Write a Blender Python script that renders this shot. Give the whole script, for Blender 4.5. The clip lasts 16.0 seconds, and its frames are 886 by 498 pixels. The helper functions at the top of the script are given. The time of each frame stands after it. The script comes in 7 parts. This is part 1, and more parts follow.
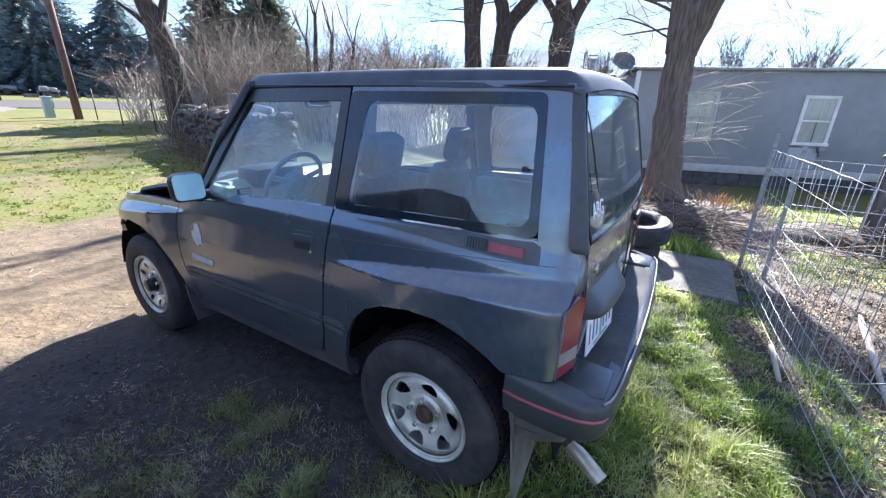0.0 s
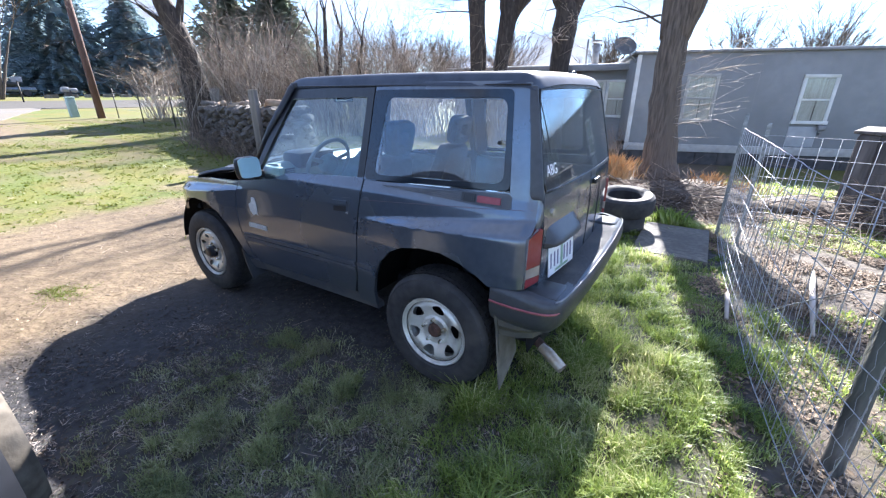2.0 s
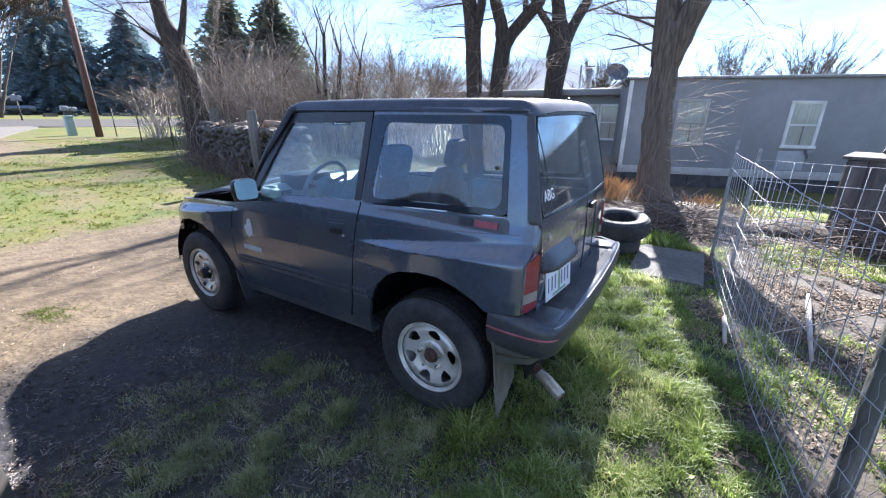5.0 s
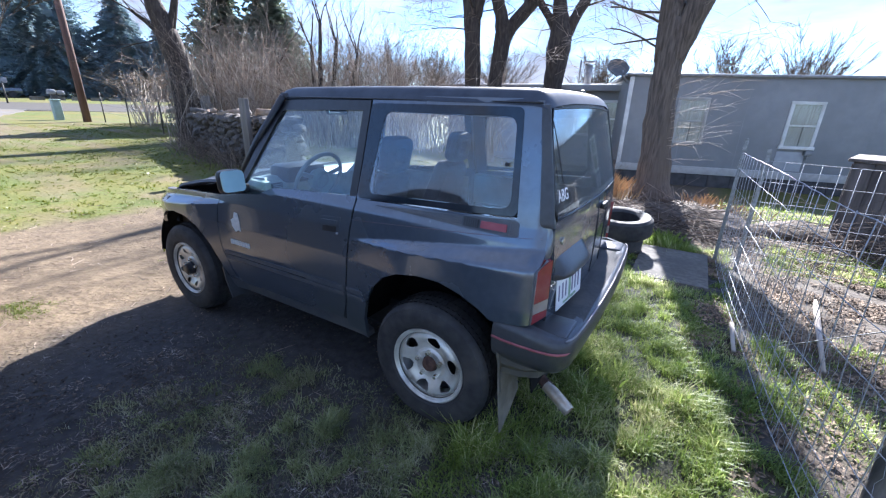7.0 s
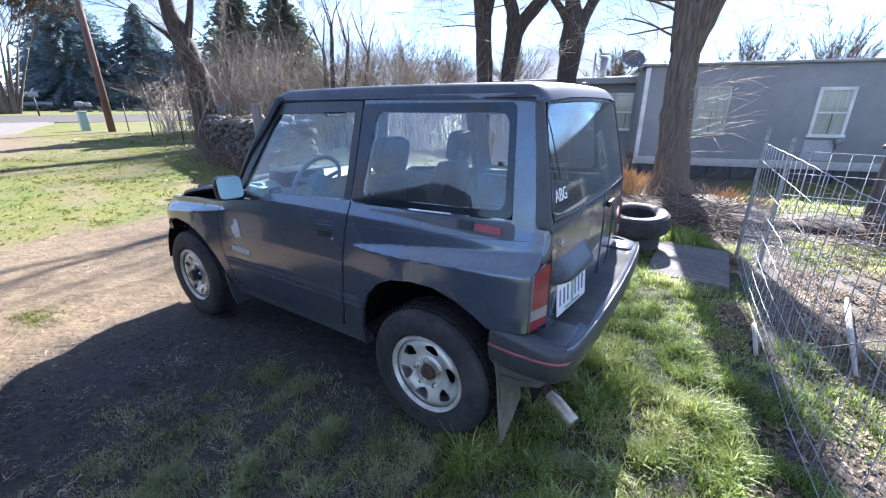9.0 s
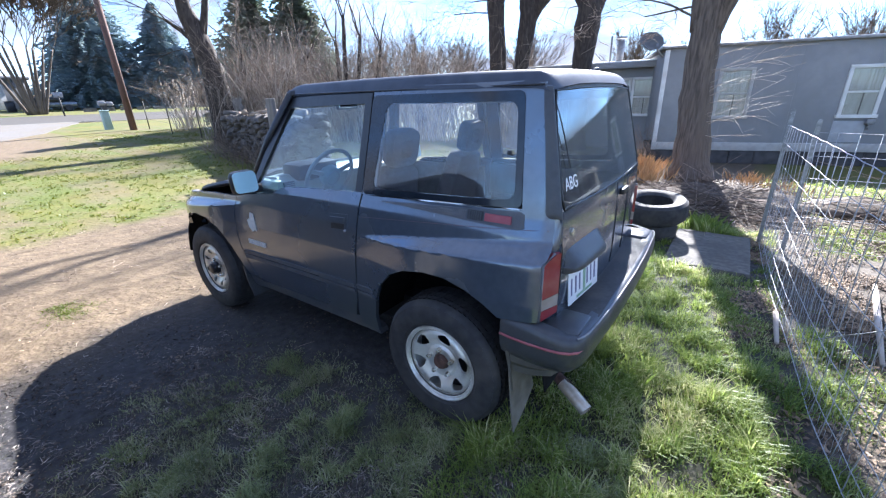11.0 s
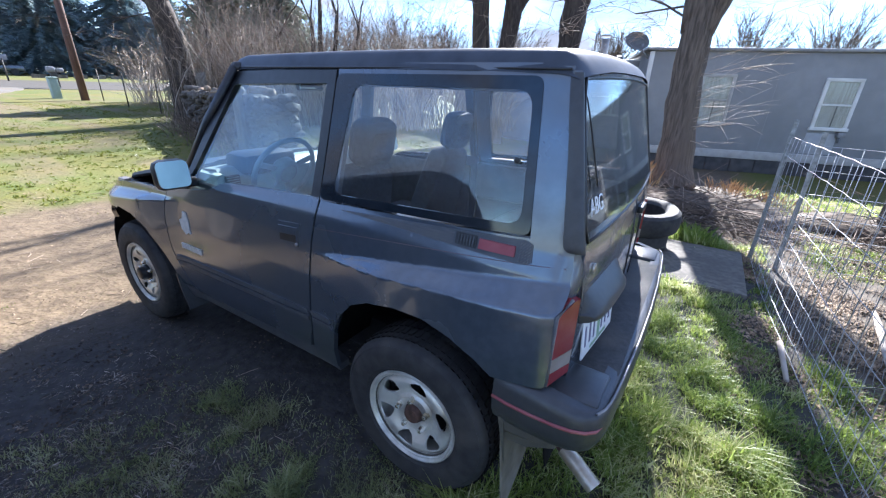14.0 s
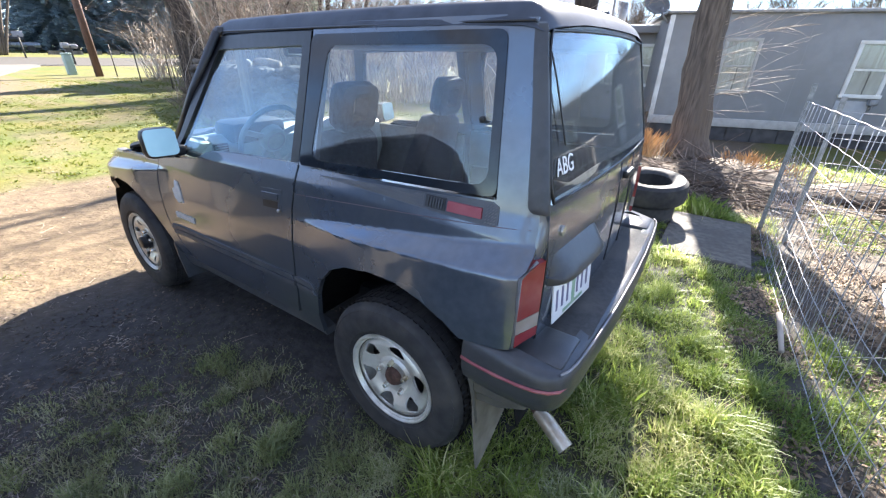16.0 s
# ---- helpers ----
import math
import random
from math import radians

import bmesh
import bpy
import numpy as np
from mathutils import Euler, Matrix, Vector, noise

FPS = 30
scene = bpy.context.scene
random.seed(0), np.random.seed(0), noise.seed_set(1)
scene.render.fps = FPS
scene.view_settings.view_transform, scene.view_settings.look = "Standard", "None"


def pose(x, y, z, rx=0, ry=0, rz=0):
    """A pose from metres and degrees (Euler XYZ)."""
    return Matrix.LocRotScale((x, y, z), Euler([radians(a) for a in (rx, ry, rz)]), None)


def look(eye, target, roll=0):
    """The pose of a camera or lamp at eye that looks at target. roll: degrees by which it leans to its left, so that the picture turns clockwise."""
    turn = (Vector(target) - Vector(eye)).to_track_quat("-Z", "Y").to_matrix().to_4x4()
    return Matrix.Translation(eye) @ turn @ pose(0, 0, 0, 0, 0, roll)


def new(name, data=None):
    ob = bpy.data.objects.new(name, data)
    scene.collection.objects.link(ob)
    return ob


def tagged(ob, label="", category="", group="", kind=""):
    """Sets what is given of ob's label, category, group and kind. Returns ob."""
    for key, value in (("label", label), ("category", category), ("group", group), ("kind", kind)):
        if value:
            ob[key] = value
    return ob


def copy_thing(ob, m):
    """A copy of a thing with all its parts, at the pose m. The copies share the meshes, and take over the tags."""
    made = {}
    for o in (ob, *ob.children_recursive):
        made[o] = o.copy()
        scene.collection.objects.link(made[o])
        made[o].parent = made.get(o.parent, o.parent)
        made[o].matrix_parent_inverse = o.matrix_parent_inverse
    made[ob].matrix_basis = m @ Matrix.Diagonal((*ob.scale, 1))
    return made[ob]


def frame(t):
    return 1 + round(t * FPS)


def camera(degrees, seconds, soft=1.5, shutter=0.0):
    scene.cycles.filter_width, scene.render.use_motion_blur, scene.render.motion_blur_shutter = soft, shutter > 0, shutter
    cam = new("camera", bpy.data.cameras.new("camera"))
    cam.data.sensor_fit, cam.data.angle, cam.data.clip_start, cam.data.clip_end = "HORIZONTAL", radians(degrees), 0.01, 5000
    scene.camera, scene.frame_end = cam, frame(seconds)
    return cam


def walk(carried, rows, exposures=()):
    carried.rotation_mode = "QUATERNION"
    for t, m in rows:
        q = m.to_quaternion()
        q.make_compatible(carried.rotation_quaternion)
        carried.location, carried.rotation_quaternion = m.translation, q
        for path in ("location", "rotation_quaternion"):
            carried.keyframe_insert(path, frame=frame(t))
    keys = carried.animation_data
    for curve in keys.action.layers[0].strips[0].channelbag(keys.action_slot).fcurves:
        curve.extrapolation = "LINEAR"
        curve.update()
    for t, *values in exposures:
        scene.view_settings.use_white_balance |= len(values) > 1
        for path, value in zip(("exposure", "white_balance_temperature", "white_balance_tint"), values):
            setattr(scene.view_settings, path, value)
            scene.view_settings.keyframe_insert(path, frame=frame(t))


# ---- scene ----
cam = camera(95.6, 16.0, 1.25)
METRES, EYE, TILT, LEAN, TURN = 2.094, 1.54, 0.0, 0.0, 30.9
X0, Y0 = 0.725, -1.83
ROWS = [
    (0.0, 0.0, 0.0, 0.0, 0.62, -19.95, -1.7),
    (0.5, -0.0089, -0.0777, 0.0156, 0.09, -20.02, -1.85),
    (1.0, -0.0037, -0.1514, 0.0226, -0.43, -19.62, -1.81),
    (1.5, 0.0154, -0.2206, 0.0105, 0.57, -19.89, -1.49),
    (2.0, 0.0205, -0.2789, 0.013, 1.64, -21.39, -0.11),
    (2.5, 0.0042, -0.2927, 0.0244, -0.51, -19.08, 0.06),
    (3.0, -0.0073, -0.2916, 0.0262, -1.91, -18.49, 0.5),
    (3.5, -0.0067, -0.2886, 0.0249, -1.97, -18.68, 0.86),
    (4.0, 0.0105, -0.2839, 0.0203, -0.38, -18.62, 0.59),
    (6.5, 0.006, -0.2313, 0.0232, 1.14, -18.77, -1.51),
    (7.0, -0.003, -0.1939, 0.0148, 0.66, -19.54, -1.85),
    (7.5, 0.0248, -0.1547, 0.012, 0.68, -20.13, -1.67),
    (8.0, 0.0481, -0.1473, 0.0158, 1.32, -20.27, -1.11),
    (8.5, 0.0517, -0.1503, 0.0151, 2.17, -20.06, -0.46),
    (9.0, 0.0448, -0.1554, 0.0139, 2.67, -19.7, -0.0),
    (11.5, 0.062, -0.1607, 0.014, 5.1, -21.36, 1.3),
    (12.0, 0.0753, -0.1489, 0.011, 5.69, -21.53, 0.83),
    (12.5, 0.0803, -0.1294, 0.0043, 5.43, -21.44, 0.02),
    (13.0, 0.0548, -0.0704, -0.0003, 4.23, -21.38, -0.97),
    (13.5, 0.0312, -0.0099, 0.015, 2.76, -21.51, -1.65),
    (14.0, 0.0291, 0.0447, 0.0045, 1.75, -22.27, -1.84),
    (14.5, 0.0617, 0.1098, -0.0033, 1.5, -23.44, -1.5),
    (15.0, 0.0883, 0.1425, -0.0115, 2.1, -24.74, -0.95),
    (15.5, 0.0966, 0.1329, -0.0202, 2.93, -25.52, -0.75),
    (16.0, 0.0962, 0.0415, -0.0122, 3.64, -25.73, -1.06),
]
walk(cam, [(t, pose(X0, Y0, EYE, TILT, LEAN, TURN) @ pose(METRES * x, METRES * y, METRES * z, 90 + pitch, roll, yaw)) for t, x, y, z, yaw, pitch, roll in ROWS], [(0.0, 2.74, 5690, 14), (0.5, 2.68, 5690, 14), (2.0, 2.84, 5750, 14), (3.0, 2.61, 5750, 15), (6.5, 2.51, 5530, 15), (7.5, 2.63, 5580, 15), (9.0, 2.74, 5630, 15), (12.5, 2.73, 5530, 14), (13.5, 2.69, 5610, 14), (14.0, 2.58, 5610, 14), (14.5, 2.93, 6010, 14), (15.0, 3.02, 6260, 13), (16.0, 3.08, 6310, 13)])

# ---- light ----
SUN_EL, SUN_AZ = 35.0, 12.2      # degrees; azimuth from +y towards -x
world = bpy.data.worlds.new("sky")
scene.world = world
world.use_nodes = True
wn, wl = world.node_tree.nodes, world.node_tree.links
wn.clear()
w_out = wn.new("ShaderNodeOutputWorld")
w_bg = wn.new("ShaderNodeBackground")
w_sky = wn.new("ShaderNodeTexSky")
w_sky.sky_type = "NISHITA"
w_sky.sun_disc = False
w_sky.sun_elevation = radians(SUN_EL)
w_sky.sun_rotation = radians(-SUN_AZ)
w_sky.air_density, w_sky.dust_density, w_sky.ozone_density = 1.0, 0.0, 2.5
w_tc = wn.new("ShaderNodeTexCoord")
w_map = wn.new("ShaderNodeMapping")
w_map.inputs["Scale"].default_value = (1.6, 1.6, 5.0)
w_noise = wn.new("ShaderNodeTexNoise")
w_noise.inputs["Scale"].default_value = 1.7
w_noise.inputs["Detail"].default_value = 7
w_noise.inputs["Roughness"].default_value = 0.55
w_ramp = wn.new("ShaderNodeValToRGB")
w_ramp.color_ramp.elements[0].position, w_ramp.color_ramp.elements[1].position = 0.33, 0.63
w_mix = wn.new("ShaderNodeMix")
w_mix.data_type = "RGBA"
w_hue = wn.new("ShaderNodeMix")
w_hue.data_type, w_hue.blend_type = "RGBA", "MULTIPLY"
w_hue.inputs[0].default_value = 1.0
w_hue.inputs[7].default_value = (0.45, 0.53, 0.63, 1)
w_body = wn.new("ShaderNodeTexNoise")
w_body.inputs["Scale"].default_value, w_body.inputs["Detail"].default_value = 3.1, 6
w_shade = wn.new("ShaderNodeValToRGB")
w_shade.color_ramp.elements[0].position, w_shade.color_ramp.elements[1].position = 0.38, 0.60
w_shade.color_ramp.elements[0].color, w_shade.color_ramp.elements[1].color = (0.60, 0.615, 0.66, 1), (0.93, 0.93, 0.94, 1)
w_tone = wn.new("ShaderNodeMix")
w_tone.data_type, w_tone.blend_type = "RGBA", "MULTIPLY"
w_tone.inputs[0].default_value = 1.0
w_tone.inputs[7].default_value = (1.28, 1.33, 1.45, 1)
wl.new(w_map.outputs["Vector"], w_body.inputs["Vector"])
wl.new(w_body.outputs["Fac"], w_shade.inputs["Fac"])
wl.new(w_shade.outputs["Color"], w_tone.inputs[6])
wl.new(w_tone.outputs[2], w_mix.inputs[7])
wl.new(w_tc.outputs["Generated"], w_map.inputs["Vector"])
wl.new(w_map.outputs["Vector"], w_noise.inputs["Vector"])
wl.new(w_noise.outputs["Fac"], w_ramp.inputs["Fac"])
wl.new(w_sky.outputs["Color"], w_hue.inputs[6])
wl.new(w_ramp.outputs["Color"], w_mix.inputs[0])
wl.new(w_hue.outputs[2], w_mix.inputs[6])
wl.new(w_mix.outputs[2], w_bg.inputs["Color"])
wl.new(w_bg.outputs["Background"], w_out.inputs["Surface"])
w_bg.inputs["Strength"].default_value = 0.13

sun = new("sun", bpy.data.lights.new("sun", "SUN"))
sun.data.energy, sun.data.angle, sun.data.color = 4.75, radians(0.6), (1.0, 0.93, 0.82)
sun_dir = Vector((-math.sin(radians(SUN_AZ)) * math.cos(radians(SUN_EL)), math.cos(radians(SUN_AZ)) * math.cos(radians(SUN_EL)), math.sin(radians(SUN_EL))))
sun.matrix_world = look(sun_dir * 60, (0, 0, 0))


# ---- materials ----
def material(name, c1, c2=None, scale=8.0, rough=0.6, metal=0.0, bump=0.0, bump_scale=None, c3=None, scale3=1.2, coat=0.0, spread=(0.35, 0.65), spec=0.5, island=0.0, stretch=None, rough2=None):
    """Two colours mixed by fine noise, a third by coarse noise, with relief from the fine one."""
    m = bpy.data.materials.new(name)
    m.use_nodes = True
    n, l = m.node_tree.nodes, m.node_tree.links
    b = n["Principled BSDF"]
    b.inputs["Roughness"].default_value, b.inputs["Metallic"].default_value = rough, metal
    b.inputs["Coat Weight"].default_value, b.inputs["Specular IOR Level"].default_value = coat, spec
    b.inputs["Coat Roughness"].default_value = 0.06
    tc = n.new("ShaderNodeTexCoord")
    vec = tc.outputs["Object"]
    if stretch:
        mp = n.new("ShaderNodeMapping")
        mp.inputs["Scale"].default_value = stretch
        l.new(vec, mp.inputs["Vector"])
        vec = mp.outputs["Vector"]
    fine = n.new("ShaderNodeTexNoise")
    fine.inputs["Scale"].default_value, fine.inputs["Detail"].default_value = scale, 6
    l.new(vec, fine.inputs["Vector"])
    ramp = n.new("ShaderNodeValToRGB")
    ramp.color_ramp.elements[0].position, ramp.color_ramp.elements[1].position = spread
    ramp.color_ramp.elements[0].color, ramp.color_ramp.elements[1].color = (*c1, 1), (*(c2 or c1), 1)
    l.new(fine.outputs["Fac"], ramp.inputs["Fac"])
    col = ramp.outputs["Color"]
    if c3:
        coarse = n.new("ShaderNodeTexNoise")
        coarse.inputs["Scale"].default_value, coarse.inputs["Detail"].default_value = scale3, 5
        l.new(vec, coarse.inputs["Vector"])
        r3 = n.new("ShaderNodeValToRGB")
        r3.color_ramp.elements[0].position, r3.color_ramp.elements[1].position = 0.45, 0.7
        l.new(coarse.outputs["Fac"], r3.inputs["Fac"])
        mx = n.new("ShaderNodeMix")
        mx.data_type = "RGBA"
        l.new(r3.outputs["Color"], mx.inputs[0])
        l.new(col, mx.inputs[6])
        mx.inputs[7].default_value = (*c3, 1)
        col = mx.outputs[2]
        if rough2 is not None:
            rm = n.new("ShaderNodeMapRange")
            rm.inputs["To Min"].default_value, rm.inputs["To Max"].default_value = rough, rough2
            l.new(r3.outputs["Color"], rm.inputs["Value"])
            l.new(rm.outputs["Result"], b.inputs["Roughness"])
    if island:
        geo = n.new("ShaderNodeNewGeometry")
        hs = n.new("ShaderNodeHueSaturation")
        mr = n.new("ShaderNodeMapRange")
        mr.inputs["To Min"].default_value, mr.inputs["To Max"].default_value = 1 - island, 1 + island
        l.new(geo.outputs["Random Per Island"], mr.inputs["Value"])
        l.new(mr.outputs["Result"], hs.inputs["Value"])
        l.new(col, hs.inputs["Color"])
        col = hs.outputs["Color"]
    l.new(col, b.inputs["Base Color"])
    if bump:
        bn = n.new("ShaderNodeBump")
        bn.inputs["Strength"].default_value, bn.inputs["Distance"].default_value = min(1.0, bump), 0.02
        src = fine
        if bump_scale:
            src = n.new("ShaderNodeTexNoise")
            src.inputs["Scale"].default_value, src.inputs["Detail"].default_value = bump_scale, 5
            l.new(vec, src.inputs["Vector"])
        l.new(src.outputs["Fac"], bn.inputs["Height"])
        l.new(bn.outputs["Normal"], b.inputs["Normal"])
    return m


def pane_material(name, tint, gloss_rough=0.02, ior=1.5, dust=0.0):
    m = bpy.data.materials.new(name)
    m.use_nodes = True
    n, l = m.node_tree.nodes, m.node_tree.links
    n.remove(n["Principled BSDF"])
    out = n["Material Output"]
    tr, gl, fr, mx = n.new("ShaderNodeBsdfTransparent"), n.new("ShaderNodeBsdfGlossy"), n.new("ShaderNodeLayerWeight"), n.new("ShaderNodeMixShader")
    tr.inputs["Color"].default_value = (*tint, 1)
    gl.inputs["Roughness"].default_value = gloss_rough
    gl.inputs["Color"].default_value = (0.88, 0.95, 1.0, 1)
    fr.inputs["Blend"].default_value = 0.5
    f0 = ((ior - 1) / (ior + 1)) ** 2
    pw, sc = n.new("ShaderNodeMath"), n.new("ShaderNodeMath")
    pw.operation, sc.operation = "POWER", "MULTIPLY_ADD"
    pw.inputs[1].default_value = 4.0
    sc.inputs[1].default_value, sc.inputs[2].default_value = 1 - f0, f0
    l.new(fr.outputs["Facing"], pw.inputs[0])
    l.new(pw.outputs[0], sc.inputs[0])
    l.new(sc.outputs[0], mx.inputs[0])
    l.new(tr.outputs[0], mx.inputs[1])
    l.new(gl.outputs[0], mx.inputs[2])
    last = mx
    if dust:
        df, m2, nz, rp = n.new("ShaderNodeBsdfDiffuse"), n.new("ShaderNodeMixShader"), n.new("ShaderNodeTexNoise"), n.new("ShaderNodeMapRange")
        lit, both = n.new("ShaderNodeBsdfTranslucent"), n.new("ShaderNodeMixShader")
        df.inputs["Color"].default_value = lit.inputs["Color"].default_value = (0.45, 0.47, 0.48, 1)
        l.new(df.outputs[0], both.inputs[1])
        l.new(lit.outputs[0], both.inputs[2])
        nz.inputs["Scale"].default_value, nz.inputs["Detail"].default_value = 6, 6
        rp.inputs["From Min"].default_value, rp.inputs["From Max"].default_value = 0.3, 0.8
        rp.inputs["To Min"].default_value, rp.inputs["To Max"].default_value = dust * 0.3, dust * 1.6
        l.new(nz.outputs["Fac"], rp.inputs["Value"])
        l.new(rp.outputs["Result"], m2.inputs[0])
        l.new(mx.outputs[0], m2.inputs[1])
        l.new(both.outputs[0], m2.inputs[2])
        last = m2
    l.new(last.outputs[0], out.inputs["Surface"])
    return m


PAINT = material("car_paint", (0.072, 0.090, 0.118), (0.089, 0.110, 0.142), 30, 0.24, 0.5, 0.006, 300, (0.090, 0.104, 0.120), 2.2, coat=1.0, rough2=0.32)
PAINT_ROOF = material("roof_paint", (0.034, 0.040, 0.054), (0.052, 0.060, 0.078), 14, 0.5, 0.1, 0.03, 200, (0.060, 0.068, 0.084), 5, spec=0.25)
PLASTIC = material("grey_plastic", (0.029, 0.032, 0.037), (0.042, 0.045, 0.051), 40, 0.36, 0, 0.06, 250, (0.052, 0.053, 0.054), 3)
STEP = material("bumper_tread", (0.030, 0.029, 0.029), (0.052, 0.050, 0.048), 60, 0.7, 0, 0.25, 320, (0.075, 0.068, 0.058), 6)
MOULD = material("worn_moulding", (0.045, 0.052, 0.064), (0.065, 0.073, 0.088), 30, 0.5, 0, 0.04, None, (0.10, 0.10, 0.10), 5)
BLACK = material("black_plastic", (0.010, 0.011, 0.013), (0.019, 0.020, 0.024), 30, 0.38, 0, 0.03, spec=0.45)
GLOSS_BLACK = material("black_glass_border", (0.010, 0.014, 0.020), (0.015, 0.020, 0.027), 30, 0.07, 0, spec=0.45)
SOOT = material("black_underseal", (0.006, 0.006, 0.006), (0.011, 0.011, 0.011), 20, 0.9, 0, 0.2, spec=0.1)
RUBBER = material("tyre_rubber", (0.016, 0.016, 0.018), (0.030, 0.030, 0.031), 25, 0.75, 0, 0.1, 90, (0.055, 0.050, 0.045), 6)
RIM = material("painted_steel", (0.60, 0.59, 0.53), (0.70, 0.69, 0.63), 18, 0.34, 0.4, 0.03, None, (0.20, 0.18, 0.15), 9)
RUST = material("rusty_hub", (0.050, 0.027, 0.019), (0.115, 0.062, 0.045), 60, 0.8, 0.2, 0.3)
CHROME = material("worn_chrome", (0.66, 0.63, 0.55), (0.78, 0.75, 0.67), 20, 0.24, 0.8, 0.04, None, (0.45, 0.36, 0.22), 9)
PIPE = material("tarnished_pipe", (0.42, 0.37, 0.29), (0.60, 0.56, 0.48), 25, 0.36, 0.55, 0.05, None, (0.32, 0.23, 0.14), 8)
RED_LENS = material("red_lens", (0.17, 0.014, 0.018), (0.22, 0.026, 0.030), 12, 0.25, 0, 0.0, None, (0.24, 0.070, 0.075), 7, coat=0.5)
STRIPE = material("faded_stripe", (0.22, 0.055, 0.062), (0.30, 0.10, 0.10), 20, 0.6)
FADED_RED = material("faded_red", (0.21, 0.030, 0.044), (0.26, 0.058, 0.068), 20, 0.45)
PIN = material("worn_pin_line", (0.115, 0.062, 0.070), (0.15, 0.085, 0.09), 20, 0.6)
WHITE_LENS = material("clear_lens", (0.23, 0.195, 0.165), (0.30, 0.265, 0.23), 15, 0.3, coat=0.4)
DUSTY = material("dusty_valance", (0.055, 0.052, 0.042), (0.09, 0.084, 0.066), 12, 0.8, 0, 0.1, None, (0.05, 0.048, 0.042), 4)
MUDDY = material("dusty_tyre", (0.075, 0.063, 0.048), (0.15, 0.128, 0.10), 18, 0.9, 0, 0.2, None, (0.045, 0.04, 0.034), 7)
MUD = material("mud_flap", (0.115, 0.102, 0.078), (0.18, 0.162, 0.13), 14, 0.85, 0, 0.15)
CLOTH = material("seat_cloth", (0.022, 0.026, 0.034), (0.038, 0.043, 0.054), 60, 0.9, 0, 0.2)
TRIM_IN = material("interior_plastic", (0.045, 0.05, 0.055), (0.07, 0.076, 0.08), 20, 0.6)
TRIM_PALE = material("pale_trim", (0.36, 0.42, 0.38), (0.44, 0.50, 0.46), 10, 0.6)
TRIM_MID = material("dash_plastic", (0.20, 0.235, 0.225), (0.26, 0.30, 0.285), 14, 0.45)
WHEEL_GREY = material("grey_wheel_rim", (0.22, 0.23, 0.225), (0.30, 0.31, 0.30), 18, 0.4)
GLASS_CLEAR = pane_material("window_glass", (0.58, 0.72, 0.78), 0.02, 1.72, 0.006)
GLASS_HOUSE = pane_material("house_glass", (0.92, 0.94, 0.94), 0.03, 1.35, 0.10)
GLASS_TINT = pane_material("tinted_glass", (0.92, 0.96, 0.98), 0.01, 1.86, 0.065)
GLASS_FAR = pane_material("far_side_glass", (0.95, 0.98, 0.97), 0.01, 1.35, 0.065)
GLASS_REAR = pane_material("rear_glass", (0.34, 0.38, 0.40), 0.06, 1.9, 0.15)
MIRROR = material("mirror_glass", (0.66, 0.78, 0.80), None, 10, 0.03, 1.0)
DOOR_MIRROR = material("hazed_mirror_glass", (0.32, 0.44, 0.45), (0.37, 0.49, 0.49), 10, 0.28, 0.8)
WHITE = material("white_sticker", (0.74, 0.74, 0.73), (0.80, 0.80, 0.79), 30, 0.5)
PALE = material("pale_sticker", (0.42, 0.43, 0.42), (0.55, 0.55, 0.53), 60, 0.5)
PLATE = material("plate_white", (0.70, 0.72, 0.74), (0.78, 0.79, 0.80), 10, 0.35)
PLATE_INK = material("plate_ink", (0.13, 0.13, 0.22), None, 10, 0.5)
PLATE_GREEN = material("plate_green", (0.18, 0.32, 0.20), (0.3, 0.42, 0.3), 30, 0.5)
BARK = material("grey_bark", (0.058, 0.046, 0.037), (0.155, 0.124, 0.098), 30, 0.9, 0, 0.9, None, (0.115, 0.092, 0.072), 2.5, stretch=(1, 1, 0.10))
BARK_DARK = material("dark_bark", (0.028, 0.021, 0.017), (0.075, 0.058, 0.046), 16, 0.9, 0, 0.8, stretch=(1, 1, 0.25))
TWIG = material("twigs", (0.19, 0.145, 0.11), (0.36, 0.285, 0.22), 3, 0.85, island=0.35)
THICKET = material("thicket_canes", (0.15, 0.118, 0.092), (0.34, 0.275, 0.215), 3, 0.85, island=0.5)
TWIG_DARK = material("cut_twigs", (0.085, 0.060, 0.044), (0.19, 0.145, 0.11), 3, 0.85, island=0.7)
TWIG_PALE = material("pale_twigs", (0.30, 0.25, 0.20), (0.44, 0.38, 0.32), 3, 0.8, island=0.3)
SIDING = material("grey_siding", (0.228, 0.229, 0.234), (0.265, 0.266, 0.270), 5, 0.7, 0, 0.04, 60, (0.214, 0.215, 0.219), 0.8)
SKIRT = material("dark_skirting", (0.045, 0.043, 0.044), (0.080, 0.075, 0.072), 6, 0.85, 0, 0.15)
DULL_WOOD = material("weathered_casing", (0.34, 0.325, 0.30), (0.42, 0.40, 0.37), 10, 0.7, 0, 0.1)
WHITE_WOOD = material("white_painted_wood", (0.62, 0.61, 0.58), (0.74, 0.73, 0.70), 12, 0.6, 0, 0.1, None, (0.5, 0.48, 0.44), 3)
CURTAIN = material("pale_curtain", (0.42, 0.385, 0.33), (0.58, 0.54, 0.47), 5, 0.9, stretch=(9, 1, 0.4))
CONCRETE = material("concrete", (0.085, 0.078, 0.066), (0.15, 0.138, 0.118), 20, 0.9, 0, 0.15, None, (0.070, 0.064, 0.054), 2)
